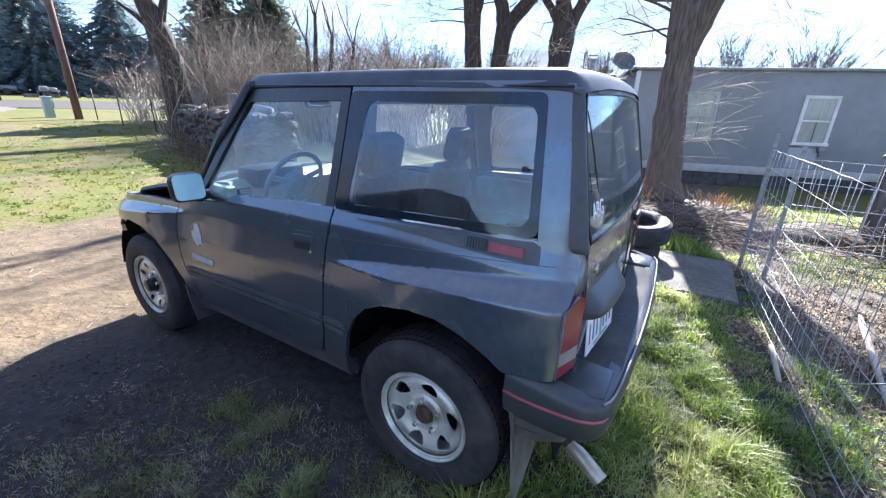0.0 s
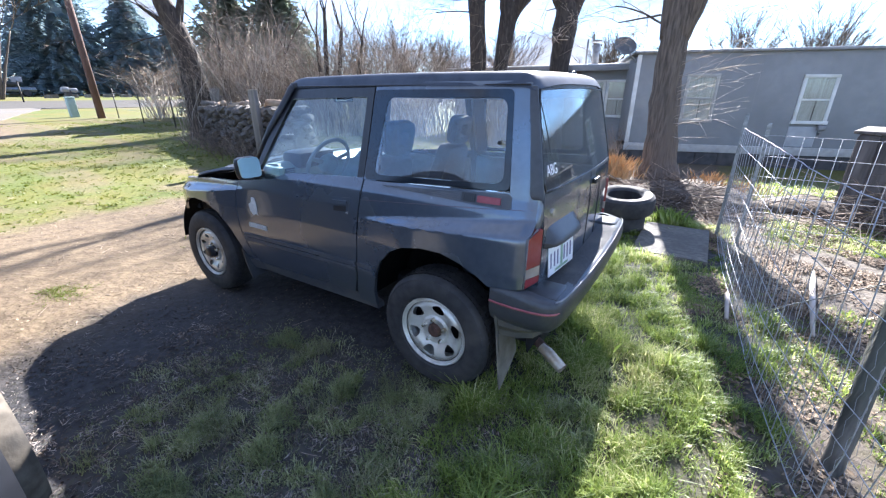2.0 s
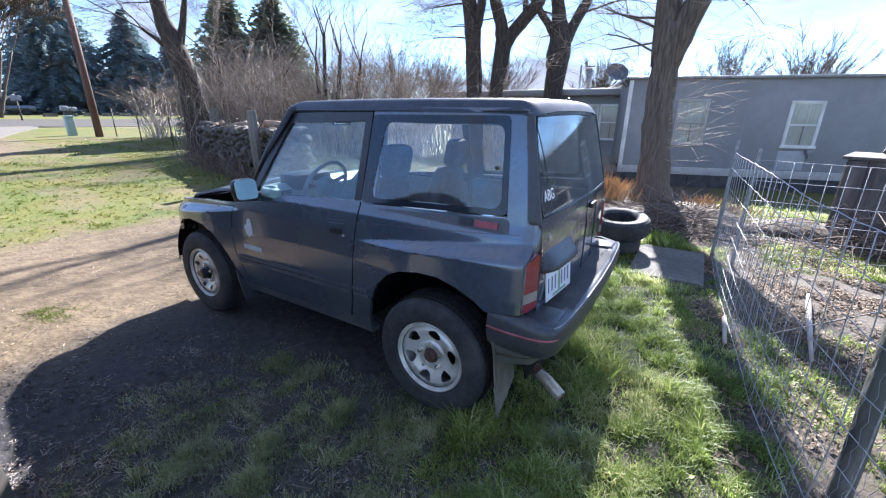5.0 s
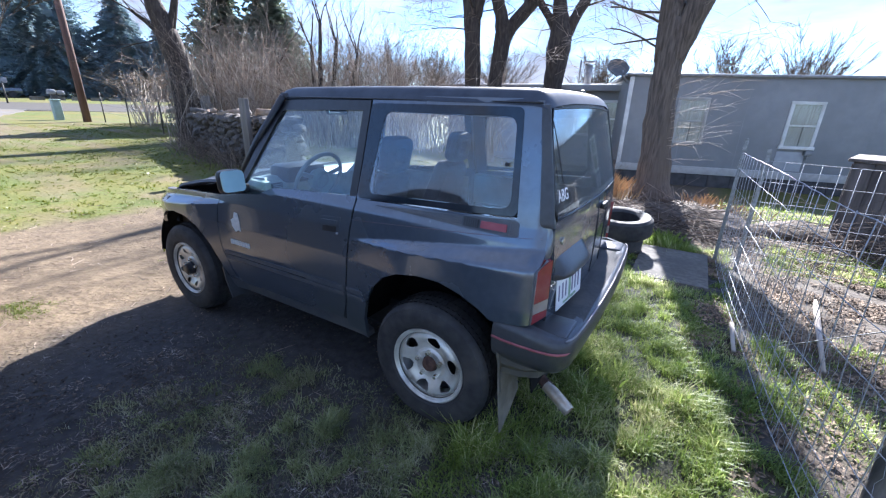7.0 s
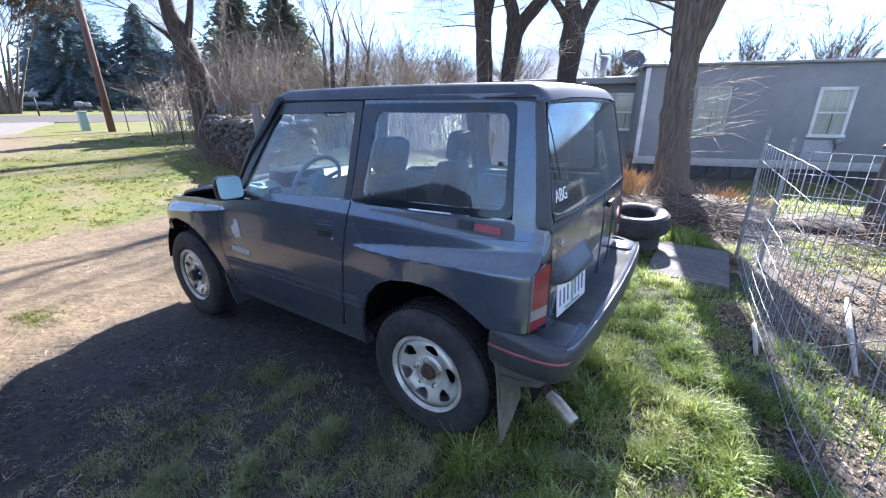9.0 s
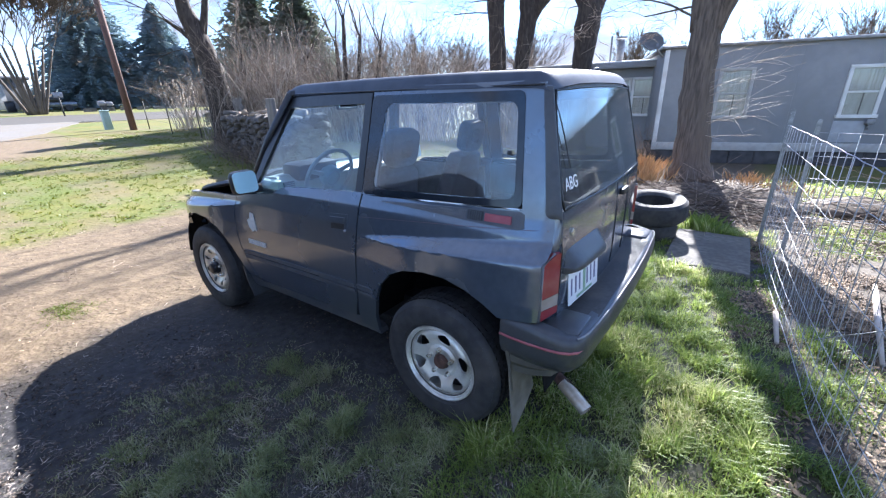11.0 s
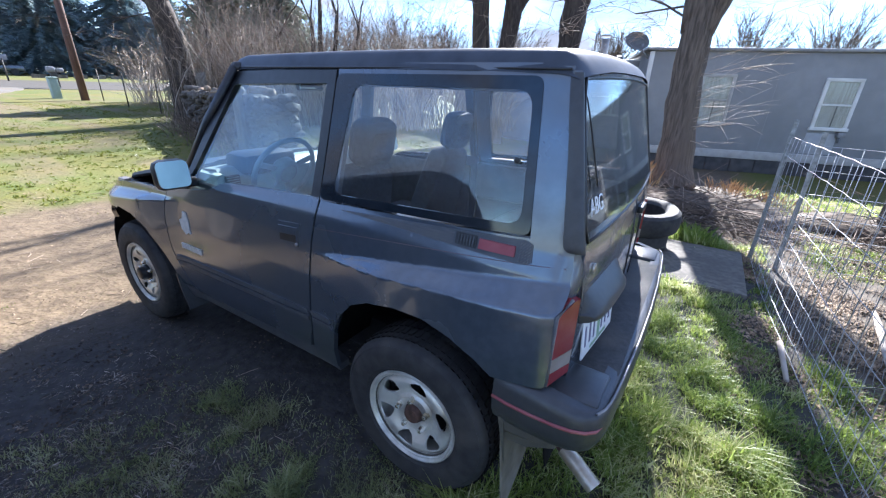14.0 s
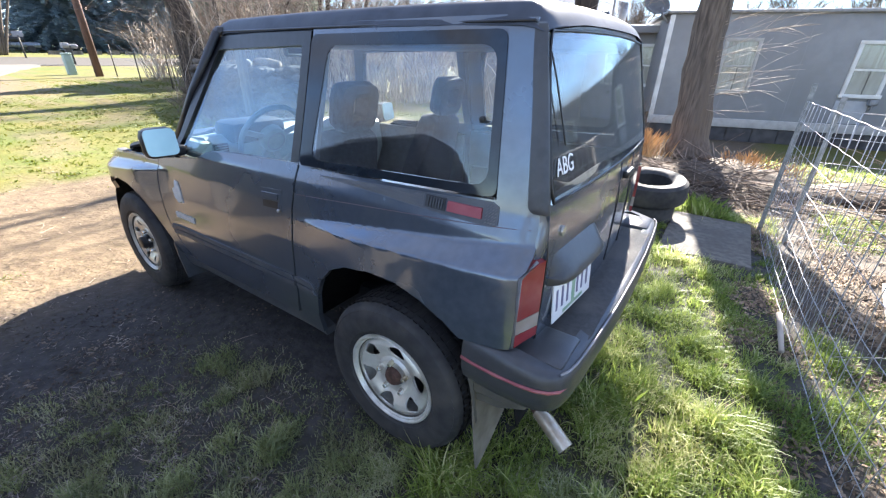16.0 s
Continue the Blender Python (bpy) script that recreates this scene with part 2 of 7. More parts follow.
STONE = material("field_stone", (0.040, 0.034, 0.030), (0.092, 0.079, 0.068), 9, 0.9, 0, 0.5, island=0.35)
WOOD_OLD = material("weathered_wood", (0.11, 0.095, 0.082), (0.23, 0.205, 0.18), 9, 0.9, 0, 0.5, None, (0.07, 0.06, 0.052), 2, stretch=(1, 1, 0.15))
LOG_BARK = material("brown_log", (0.12, 0.08, 0.052), (0.27, 0.19, 0.13), 9, 0.9, 0, 0.5, None, (0.33, 0.26, 0.19), 3)
WOOD_DARK = material("dark_rough_wood", (0.055, 0.047, 0.043), (0.15, 0.132, 0.120), 9, 0.9, 0, 0.6, None, (0.13, 0.11, 0.095), 2, stretch=(1, 1, 0.15))
POLE_WOOD = material("pole_wood", (0.085, 0.048, 0.038), (0.145, 0.085, 0.066), 10, 0.85, 0, 0.3, stretch=(1, 1, 0.1))
WIRE = material("galvanized_wire", (0.28, 0.285, 0.295), (0.42, 0.425, 0.44), 40, 0.55, 0.3, spec=0.35)
STEEL = material("fence_steel", (0.20, 0.21, 0.21), (0.34, 0.35, 0.35), 25, 0.5, 0.5, 0.05)
POST_GREEN = material("dark_post", (0.03, 0.032, 0.028), (0.06, 0.05, 0.04), 12, 0.7)
METAL_GREEN = material("pedestal_paint", (0.26, 0.34, 0.31), (0.30, 0.38, 0.35), 8, 0.6)
GREY_METAL = material("grey_metal", (0.20, 0.20, 0.21), (0.28, 0.28, 0.29), 12, 0.5, 0.4)
ASPHALT = material("asphalt", (0.062, 0.058, 0.053), (0.088, 0.082, 0.074), 30, 0.95, 0, 0.1, spec=0.12)
GRAVEL = material("gravel", (0.105, 0.098, 0.090), (0.165, 0.154, 0.140), 25, 0.95, 0, 0.2, None, (0.135, 0.118, 0.095), 0.6, spec=0.15)
LEAF_DARK = material("soil_crumbs", (0.035, 0.026, 0.02), (0.16, 0.125, 0.095), 3, 0.9, island=0.8)
SCRAPS = material("dead_grass_scraps", (0.06, 0.050, 0.045), (0.30, 0.26, 0.225), 3, 0.9, island=0.8)
LEAF_LITTER = material("dead_leaves", (0.065, 0.042, 0.026), (0.31, 0.225, 0.145), 3, 0.85, island=0.5)
DRY_GRASS = material("orange_dry_grass", (0.36, 0.20, 0.085), (0.50, 0.34, 0.17), 3, 0.85, island=0.3)
WIRE_DARK = material("cable", (0.02, 0.02, 0.02), None, 5, 0.6)


def grass_material(name, a, b_, c, patch=1.6, through_light=0.45):
    """Blades: green to straw from blade to blade, with some light through them."""
    m = bpy.data.materials.new(name)
    m.use_nodes = True
    n, l = m.node_tree.nodes, m.node_tree.links
    p, out = n["Principled BSDF"], n["Material Output"]
    geo, ramp = n.new("ShaderNodeNewGeometry"), n.new("ShaderNodeValToRGB")
    ramp.color_ramp.elements[0].color, ramp.color_ramp.elements[1].color = (*a, 1), (*c, 1)
    e = ramp.color_ramp.elements.new(0.7)
    e.color = (*b_, 1)
    ramp.color_ramp.elements[2].position = 1.0
    tc, nz, add = n.new("ShaderNodeTexCoord"), n.new("ShaderNodeTexNoise"), n.new("ShaderNodeMath")
    nz.inputs["Scale"].default_value, nz.inputs["Detail"].default_value = patch, 4
    l.new(tc.outputs["Object"], nz.inputs["Vector"])
    mr = n.new("ShaderNodeMapRange")
    mr.inputs["From Min"].default_value, mr.inputs["From Max"].default_value = 0.35, 0.7
    mr.inputs["To Min"].default_value, mr.inputs["To Max"].default_value = -0.22, 0.55
    l.new(nz.outputs["Fac"], mr.inputs["Value"])
    add.operation, add.use_clamp = "MULTIPLY_ADD", True
    add.inputs[1].default_value = 0.75
    l.new(geo.outputs["Random Per Island"], add.inputs[0])
    l.new(mr.outputs["Result"], add.inputs[2])
    l.new(add.outputs[0], ramp.inputs["Fac"])
    l.new(ramp.outputs["Color"], p.inputs["Base Color"])
    p.inputs["Roughness"].default_value = 0.42
    tl, mx = n.new("ShaderNodeBsdfTranslucent"), n.new("ShaderNodeMixShader")
    l.new(ramp.outputs["Color"], tl.inputs["Color"])
    mx.inputs[0].default_value = through_light
    l.new(p.outputs[0], mx.inputs[1])
    l.new(tl.outputs[0], mx.inputs[2])
    l.new(mx.outputs[0], out.inputs["Surface"])
    return m


GRASS = grass_material("grass_blades", (0.104, 0.165, 0.034), (0.31, 0.385, 0.085), (0.66, 0.63, 0.33), 1.6, 0.6)
TUFTS = grass_material("shaded_tuft_blades", (0.118, 0.155, 0.058), (0.31, 0.34, 0.14), (0.48, 0.47, 0.30), 4.0)
STRAW = grass_material("dry_blades", (0.15, 0.17, 0.075), (0.30, 0.30, 0.16), (0.52, 0.47, 0.34))
SPRUCE = grass_material("blue_spruce", (0.20, 0.28, 0.31), (0.30, 0.385, 0.41), (0.40, 0.47, 0.48), 1.2, 0.62)
PINE = grass_material("green_conifer", (0.16, 0.20, 0.15), (0.27, 0.30, 0.23), (0.36, 0.36, 0.30), 1.2, 0.65)
LAWN = grass_material("lawn_blades", (0.088, 0.130, 0.009), (0.138, 0.150, 0.016), (0.19, 0.158, 0.040), 0.45)


# ---- mesh helpers ----
def mesh_object(name, verts, faces, mat, parent=None, smooth=False, label=""):
    me = bpy.data.meshes.new(name)
    me.from_pydata(verts, [], faces)
    me.materials.append(mat)
    if smooth:
        me.polygons.foreach_set("use_smooth", [True] * len(me.polygons))
    ob = new(name, me)
    ob.parent = parent
    if label:
        ob["label"] = label
    return ob


def part(name, bm, mat, parent=None, label="", smooth=True, sharp=0.6):
    """One mesh object from a bmesh, smooth but for its sharp edges."""
    bmesh.ops.recalc_face_normals(bm, faces=bm.faces)
    if smooth:
        for f in bm.faces:
            f.smooth = True
        for e in bm.edges:
            if len(e.link_faces) == 2 and e.calc_face_angle(0) > sharp:
                e.smooth = False
    me = bpy.data.meshes.new(name)
    bm.to_mesh(me)
    bm.free()
    me.materials.append(mat)
    ob = new(name, me)
    ob.parent = parent
    if label:
        ob["label"] = label
    return ob


def thing(name, label, category, group="", at=(0, 0, 0), rz=0.0):
    ob = new(name)
    ob.matrix_world = pose(*at, 0, 0, rz)
    return tagged(ob, label, category, group)


def box(bm, x0, x1, y0, y1, z0, z1, bevel=0.0, m=None):
    r = bmesh.ops.create_cube(bm, size=1, matrix=Matrix.Translation(((x0 + x1) / 2, (y0 + y1) / 2, (z0 + z1) / 2)) @ Matrix.Diagonal((x1 - x0, y1 - y0, z1 - z0, 1)))
    vs = r["verts"]
    if bevel:
        es = list({e for v in vs for e in v.link_edges})
        g = bmesh.ops.bevel(bm, geom=es, offset=bevel, segments=2, affect="EDGES", profile=0.5)
        vs = list({v for f in g["faces"] for v in f.verts} | {v for v in vs if v.is_valid})
    if m is not None:
        bmesh.ops.transform(bm, matrix=m, verts=vs)
    return vs


def boxed(name, dims, mat, parent=None, bevel=0.004, label="", m=None):
    bm = bmesh.new()
    box(bm, *dims, bevel, m)
    return part(name, bm, mat, parent, label)


def tube(V, F, pts, radii, n=6, cap=True):
    """Adds a tapered tube along pts to the lists V and F."""
    base = len(V)
    pts = [Vector(p) for p in pts]
    up = Vector((0.13, 0.29, 0.95))
    for i, p in enumerate(pts):
        d = (pts[min(i + 1, len(pts) - 1)] - pts[max(i - 1, 0)]).normalized()
        a = d.cross(up)
        if a.length < 1e-3:
            a = d.cross(Vector((1, 0, 0)))
        a.normalize()
        b = d.cross(a)
        for k in range(n):
            t = 2 * math.pi * k / n
            V.append(tuple(p + (a * math.cos(t) + b * math.sin(t)) * radii[i]))
    for i in range(len(pts) - 1):
        for k in range(n):
            k2 = (k + 1) % n
            F.append((base + i * n + k, base + i * n + k2, base + (i + 1) * n + k2, base + (i + 1) * n + k))
    if cap:
        F.append(tuple(base + k for k in range(n))[::-1])
        F.append(tuple(base + (len(pts) - 1) * n + k for k in range(n)))


def tubes(name, runs, mat, parent=None, label="", n=6):
    V, F = [], []
    for pts, radii in runs:
        tube(V, F, pts, radii if hasattr(radii, "__len__") else [radii] * len(pts), n)
    return mesh_object(name, V, F, mat, parent, True, label)


def lathe(bm, profile, n=48, m=None, closed=False):
    """Turns (r, h) points about the y axis."""
    rings = []
    for r, h in profile:
        rings.append([bm.verts.new((r * math.cos(2 * math.pi * k / n), h, r * math.sin(2 * math.pi * k / n))) for k in range(n)])
    pairs = list(zip(rings, rings[1:])) + ([(rings[-1], rings[0])] if closed else [])
    for a, b in pairs:
        for k in range(n):
            bm.faces.new((a[k], a[(k + 1) % n], b[(k + 1) % n], b[k]))
    vs = [v for r in rings for v in r]
    if m is not None:
        bmesh.ops.transform(bm, matrix=m, verts=vs)
    return vs


def interp(x, table):
    if x <= table[0][0]:
        return table[0][1]
    for (a, p), (b, q) in zip(table, table[1:]):
        if x <= b:
            return p + (q - p) * (x - a) / (b - a)
    return table[-1][1]


def smooth(t):
    t = max(0.0, min(1.0, t))
    return t * t * (3 - 2 * t)


# ---- ground ----
def lawn(x, y):
    """How much grass grows at a place, 0 to 1."""
    n = noise.noise((x * 0.9, y * 0.9, 3.0)) * 0.5 + noise.noise((x * 3.1, y * 3.1, 7.0)) * 0.35
    if 0.60 < x < 1.32 and 2.0 < y < 3.18:
        return 0.0
    right = smooth((x - 0.15 + n * 0.3) / 0.45) if y < 1.0 else smooth((x - 0.35) / 0.2)
    g = 0.95 + n * 0.3
    g -= 1.0 * smooth((x - (1.62 if y < 0.5 else 1.48) - 0.03 * y) / 0.12) * smooth((5 - y) / 1.0)
    if x > 1.5:
        g += 0.75 * smooth((n + 0.15) * 3) + 0.3 * smooth((y - 3.2) / 1.2)
    g -= 0.55 * smooth((x - 1.12 - n * 0.3) / 0.15) * smooth((y - 0.35) / 0.5) * smooth((3.4 - y) / 0.4) * (1 if x < 1.5 else 0)
    g -= 0.35 * smooth(1 - math.hypot((x - 0.95) / 0.4, (y - 1.55) / 0.35))
    g -= 0.9 * smooth((y - 3.4) / 0.5) * smooth((2.3 - x) / 0.8)
    g -= 0.8 * smooth(1 - math.hypot((x - 0.30) / 0.3, (y + 1.05) / 0.25))
    if x > 1.5 and y < 4.6:
        strip = smooth((y - 3.05 + 0.5 * n) / 0.25) * smooth((4.4 - y) / 0.3) * smooth((x - 1.75) / 0.3)
        low = smooth((1.75 - y + 0.5 * n) / 0.3) * smooth(n * 3.2 + 0.5)
        g = max(0.0, 0.85 * strip + 0.8 * low)
    g = max(0.0, min(1.0, g))
    if right >= 1:
        return g
    if y > 1.2 and x > -2.6:
        return max(0.0, min(1.0, 0.55 + n)) * (1 - right) + g * right
    edge = x + 1.75 + 0.35 * (y + 1.0) + n * 0.5
    near = smooth(edge / 0.7) * smooth((-0.64 - y + n * 0.25) / 0.25) * (0.78 + n * 1.2)
    near += 0.6 * smooth((x + 0.8) / 0.5) * smooth((-0.55 - y) / 0.15) * (0.8 + n)
    far = smooth((-5.0 - x + 0.25 * (y - 1.0) + n * 2.2) / 1.6) * (0.75 + n * 0.8)
    far *= 0.35 + 0.65 * smooth(noise.noise((x * 0.7 + 4, y * 1.1, 12.0)) * 2.6 + 0.62)
    far *= 1 - smooth((-17.5 - x - 0.5 * (y - 3.5)) / 2.0) * smooth((4.5 - y) / 3.0)
    island = smooth(1.2 - math.hypot((x + 3.3) / 0.5, (y + 0.2) / 0.22)) * 0.7
    return max(0.0, min(1.0, near + far + island)) * (1 - right) + g * right


def litter(x, y):
    """How much dead leaf lies at a place."""
    if x > 1.0:
        return smooth((x - 1.05) / 0.2) * (0.6 + noise.noise((x * 1.3, y * 1.3, 1.0)) * 0.9)
    return 0.25 * smooth((y - 2.6) / 0.8) + 0.25 * smooth((-0.9 - y) / 0.3) * smooth((x + 2.2) / 0.5)


def rise(x, y):
    """The yard climbs gently towards the road and the lots across it."""
    u = -((x + 41.5) * 0.970 - (y - 8.0) * 0.242)
    return 0.022 * max(0.0, min(u, 30.0) + 27.5)


def ground_height(x, y):
    h = noise.noise((x * 0.5, y * 0.5, 0.0)) * 0.02 + noise.noise((x * 2.3, y * 2.3, 5.0)) * 0.008
    h += noise.noise((x * 9, y * 9, 2.0)) * 0.004
    fade = smooth((math.hypot(x + 1, y) - 25) / 20)
    drop = 0.45 * smooth((y - 4.6) / 7.5) * smooth((x + 9.0) / 4.0)
    rut = sum(math.exp(-((x - wx) / 0.22) ** 2 - ((y - wy) / 0.16) ** 2) for wx in (0.0, -2.195) for wy in (-0.66, 0.66)) if abs(x + 1.1) < 2.5 and abs(y) < 1.6 else 0.0
    return h * (1 - fade) + 0.004 - drop - 0.014 * rut + rise(x, y)


def axis(dense0, dense1, step, far0, far1):
    mid = list(np.arange(dense0, dense1 + 1e-6, step))
    lo, hi, s = [], [], step
    x = dense0
    while x > far0:
        s *= 1.16
        x -= s
        lo.append(x)
    s, x = step, dense1
    while x < far1:
        s *= 1.16
        x += s
        hi.append(x)
    return lo[::-1] + mid + hi


gx, gy = axis(-5.0, 3.0, 0.07, -600, 600), axis(-2.8, 4.2, 0.07, -600, 600)
gverts = [(x, y, ground_height(x, y)) for y in gy for x in gx]
nx = len(gx)
gfaces = [(j * nx + i, j * nx + i + 1, (j + 1) * nx + i + 1, (j + 1) * nx + i) for j in range(len(gy) - 1) for i in range(nx - 1)]


def ground_material():
    m = bpy.data.materials.new("soil_and_turf")
    m.use_nodes = True
    n, l = m.node_tree.nodes, m.node_tree.links
    b = n["Principled BSDF"]
    b.inputs["Roughness"].default_value = 0.85
    b.inputs["Specular IOR Level"].default_value = 0.35
    tc = n.new("ShaderNodeTexCoord")

    def nz(scale, detail=6):
        t = n.new("ShaderNodeTexNoise")
        t.inputs["Scale"].default_value, t.inputs["Detail"].default_value = scale, detail
        l.new(tc.outputs["Object"], t.inputs["Vector"])
        return t

    def ramp(src, p0, p1, c0, c1):
        r = n.new("ShaderNodeValToRGB")
        r.color_ramp.elements[0].position, r.color_ramp.elements[1].position = p0, p1
        r.color_ramp.elements[0].color, r.color_ramp.elements[1].color = (*c0, 1), (*c1, 1)
        l.new(src, r.inputs["Fac"])
        return r.outputs["Color"]

    def mix(f, a, c):
        x = n.new("ShaderNodeMix")
        x.data_type = "RGBA"
        l.new(f, x.inputs[0])
        l.new(a, x.inputs[6])
        l.new(c, x.inputs[7])
        return x.outputs[2]

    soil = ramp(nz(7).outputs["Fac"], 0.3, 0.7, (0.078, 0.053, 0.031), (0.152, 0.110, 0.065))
    # dark soil; its bluish tone also paints the shade beside the car
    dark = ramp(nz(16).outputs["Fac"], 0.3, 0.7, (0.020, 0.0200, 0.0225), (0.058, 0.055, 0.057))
    turf = ramp(nz(9).outputs["Fac"], 0.3, 0.7, (0.056, 0.067, 0.005), (0.114, 0.102, 0.012))
    patch = ramp(nz(0.55).outputs["Fac"], 0.42, 0.62, (0.050, 0.085, 0.005), (0.115, 0.095, 0.012))
    half = n.new("ShaderNodeMix")
    half.data_type = "RGBA"
    half.inputs[0].default_value = 0.5
    l.new(turf, half.inputs[6])
    l.new(patch, half.inputs[7])
    at = n.new("ShaderNodeAttribute")
    at.attribute_name = "turf"
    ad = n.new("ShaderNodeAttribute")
    ad.attribute_name = "shaded_dark_soil"
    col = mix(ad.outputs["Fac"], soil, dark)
    fine = nz(40)
    ma = n.new("ShaderNodeMath")
    ma.operation = "MULTIPLY_ADD"
    l.new(fine.outputs["Fac"], ma.inputs[0])
    ma.inputs[1].default_value = 0.8
    ms = n.new("ShaderNodeMath")
    ms.operation = "SUBTRACT"
    l.new(at.outputs["Fac"], ms.inputs[0])
    ms.inputs[1].default_value = 0.4
    l.new(ms.outputs[0], ma.inputs[2])
    col = mix(ma.outputs[0], col, half.outputs[2])
    l.new(col, b.inputs["Base Color"])
    bn = n.new("ShaderNodeBump")
    bn.inputs["Strength"].default_value, bn.inputs["Distance"].default_value = 0.55, 0.03
    l.new(nz(22, 8).outputs["Fac"], bn.inputs["Height"])
    l.new(bn.outputs["Normal"], b.inputs["Normal"])
    return m


def shaded_dark_soil(x, y):
    """Dark soil with shade put into its tone: round the car and on the yard side, fading out on the drive."""
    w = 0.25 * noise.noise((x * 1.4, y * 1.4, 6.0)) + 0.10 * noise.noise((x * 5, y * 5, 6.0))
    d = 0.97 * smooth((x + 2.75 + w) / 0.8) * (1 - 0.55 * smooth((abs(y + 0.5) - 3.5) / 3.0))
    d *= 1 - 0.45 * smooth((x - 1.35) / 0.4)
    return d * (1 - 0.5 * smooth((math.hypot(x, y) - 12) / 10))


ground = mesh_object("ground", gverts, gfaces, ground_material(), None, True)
tagged(ground, "bare trodden soil with patchy winter grass", "ground", kind="structure")


def turf(x, y):
    """Grass as the soil's own cover: thin where the blades stand apart."""
    k = max(0.10 + 0.90 * smooth((-3.6 - x) / 1.2), 0.10 + 0.25 * smooth((x - 0.4) / 0.5))
    k = max(k, 0.8 * smooth((math.hypot(x, y) - 6.0) / 4.0))
    return min(1.0, lawn(x, y) * (k + 0.75 * smooth((-5.0 - x) / 2.0)))


for name_, fn in (("turf", turf), ("shaded_dark_soil", shaded_dark_soil)):
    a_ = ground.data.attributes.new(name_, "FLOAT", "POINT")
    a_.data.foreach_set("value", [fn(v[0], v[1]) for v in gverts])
rng = random.Random(4)


def blades(name, count, area, mat, hmin, hmax, width, density, label):
    """Bent grass blades in clumps, one mesh."""
    V, F = [], []
    x0, x1, y0, y1 = area
    made = tries = 0
    while made < count and tries < count * 12:
        tries += 1
        cx, cy = rng.uniform(x0, x1), rng.uniform(y0, y1)
        d = density(cx, cy)
        if rng.random() > d:
            continue
        tall = rng.uniform(hmin, hmax) * (0.55 + 0.6 * d) * (0.6 + 1.1 * abs(noise.noise((cx * 2.2, cy * 2.2, 9.0)))) * (0.45 + 1.5 * abs(noise.noise((cx * 6.5, cy * 6.5, 2.0))))
        for _ in range(rng.randint(3, 6)):
            x, y = cx + rng.gauss(0, 0.015), cy + rng.gauss(0, 0.015)
            z = ground_height(x, y) - 0.004
            t = rng.uniform(0, 6.283)
            h = tall * rng.uniform(0.6, 1.1)
            lean = h * rng.uniform(0.25, 1.35)
            w = width * rng.uniform(0.7, 1.3)
            dx, dy = math.cos(t), math.sin(t)
            i = len(V)
            V += [(x - dy * w, y + dx * w, z), (x + dy * w, y - dx * w, z), (x + dx * lean * 0.35 - dy * w * 0.7, y + dy * lean * 0.35 + dx * w * 0.7, z + h * 0.62), (x + dx * lean * 0.35 + dy * w * 0.7, y + dy * lean * 0.35 - dx * w * 0.7, z + h * 0.62), (x + dx * lean, y + dy * lean, z + h * 0.85)]
            F += [(i, i + 1, i + 3, i + 2), (i + 2, i + 3, i + 4)]
            made += 1
    return tagged(mesh_object(name, V, F, mat), label, "grass", kind="stuff")


blades("lush_grass", 74000, (0.2, 1.7, -2.2, 3.6), GRASS, 0.04, 0.14, 0.0028, lambda x, y: lawn(x, y) * (0.22 + 0.78 * smooth(noise.noise((x * 5.0, y * 5.0, 21.0)) * 2.4 + 0.55)), "lush green grass along the wire fence")
blades("patchy_grass", 17000, (-2.2, 0.8, -2.1, -0.62), STRAW, 0.03, 0.08, 0.0019, lambda x, y: lawn(x, y) ** 1.3 * (0.25 + smooth(noise.noise((x * 4, y * 4, 8.0)) * 3)), "thin patchy grass and straw on dark soil")
blades("patchy_green_grass", 38000, (-2.2, 0.9, -2.1, -0.5), TUFTS, 0.03, 0.08, 0.0021, lambda x, y: lawn(x, y) ** 1.2 * smooth(noise.noise((x * 6.0, y * 6.0, 4.0)) * 3.4 + noise.noise((x * 17.0, y * 17.0, 4.0)) * 1.6 + 0.10), "green grass tufts on dark soil")
blades("drive_grass", 1500, (-3.75, -2.65, -1.85, -1.10), LAWN, 0.02, 0.045, 0.0026, lambda x, y: 0.5 * smooth(1.3 - math.hypot((x + 3.16) / 0.28, (y + 1.49) / 0.20) - 0.8 * abs(noise.noise((x * 9, y * 9, 1.0)))), "small green grass patch on the trodden drive")
blades("yard_grass", 34000, (1.5, 6.5, -3.0, 8.3), GRASS, 0.04, 0.09, 0.004, lawn, "green grass beyond the wire fence")
blades("fence_grass", 22000, (1.55, 3.7, -1.2, 4.5), GRASS, 0.04, 0.09, 0.003, lawn, "green grass strip and patches behind the wire fence")
blades("lawn_grass", 60000, (-24.0, -3.0, -3.5, 9.0), LAWN, 0.03, 0.07, 0.008, lambda x, y: lawn(x, y) * 0.8, "yellow green winter lawn")


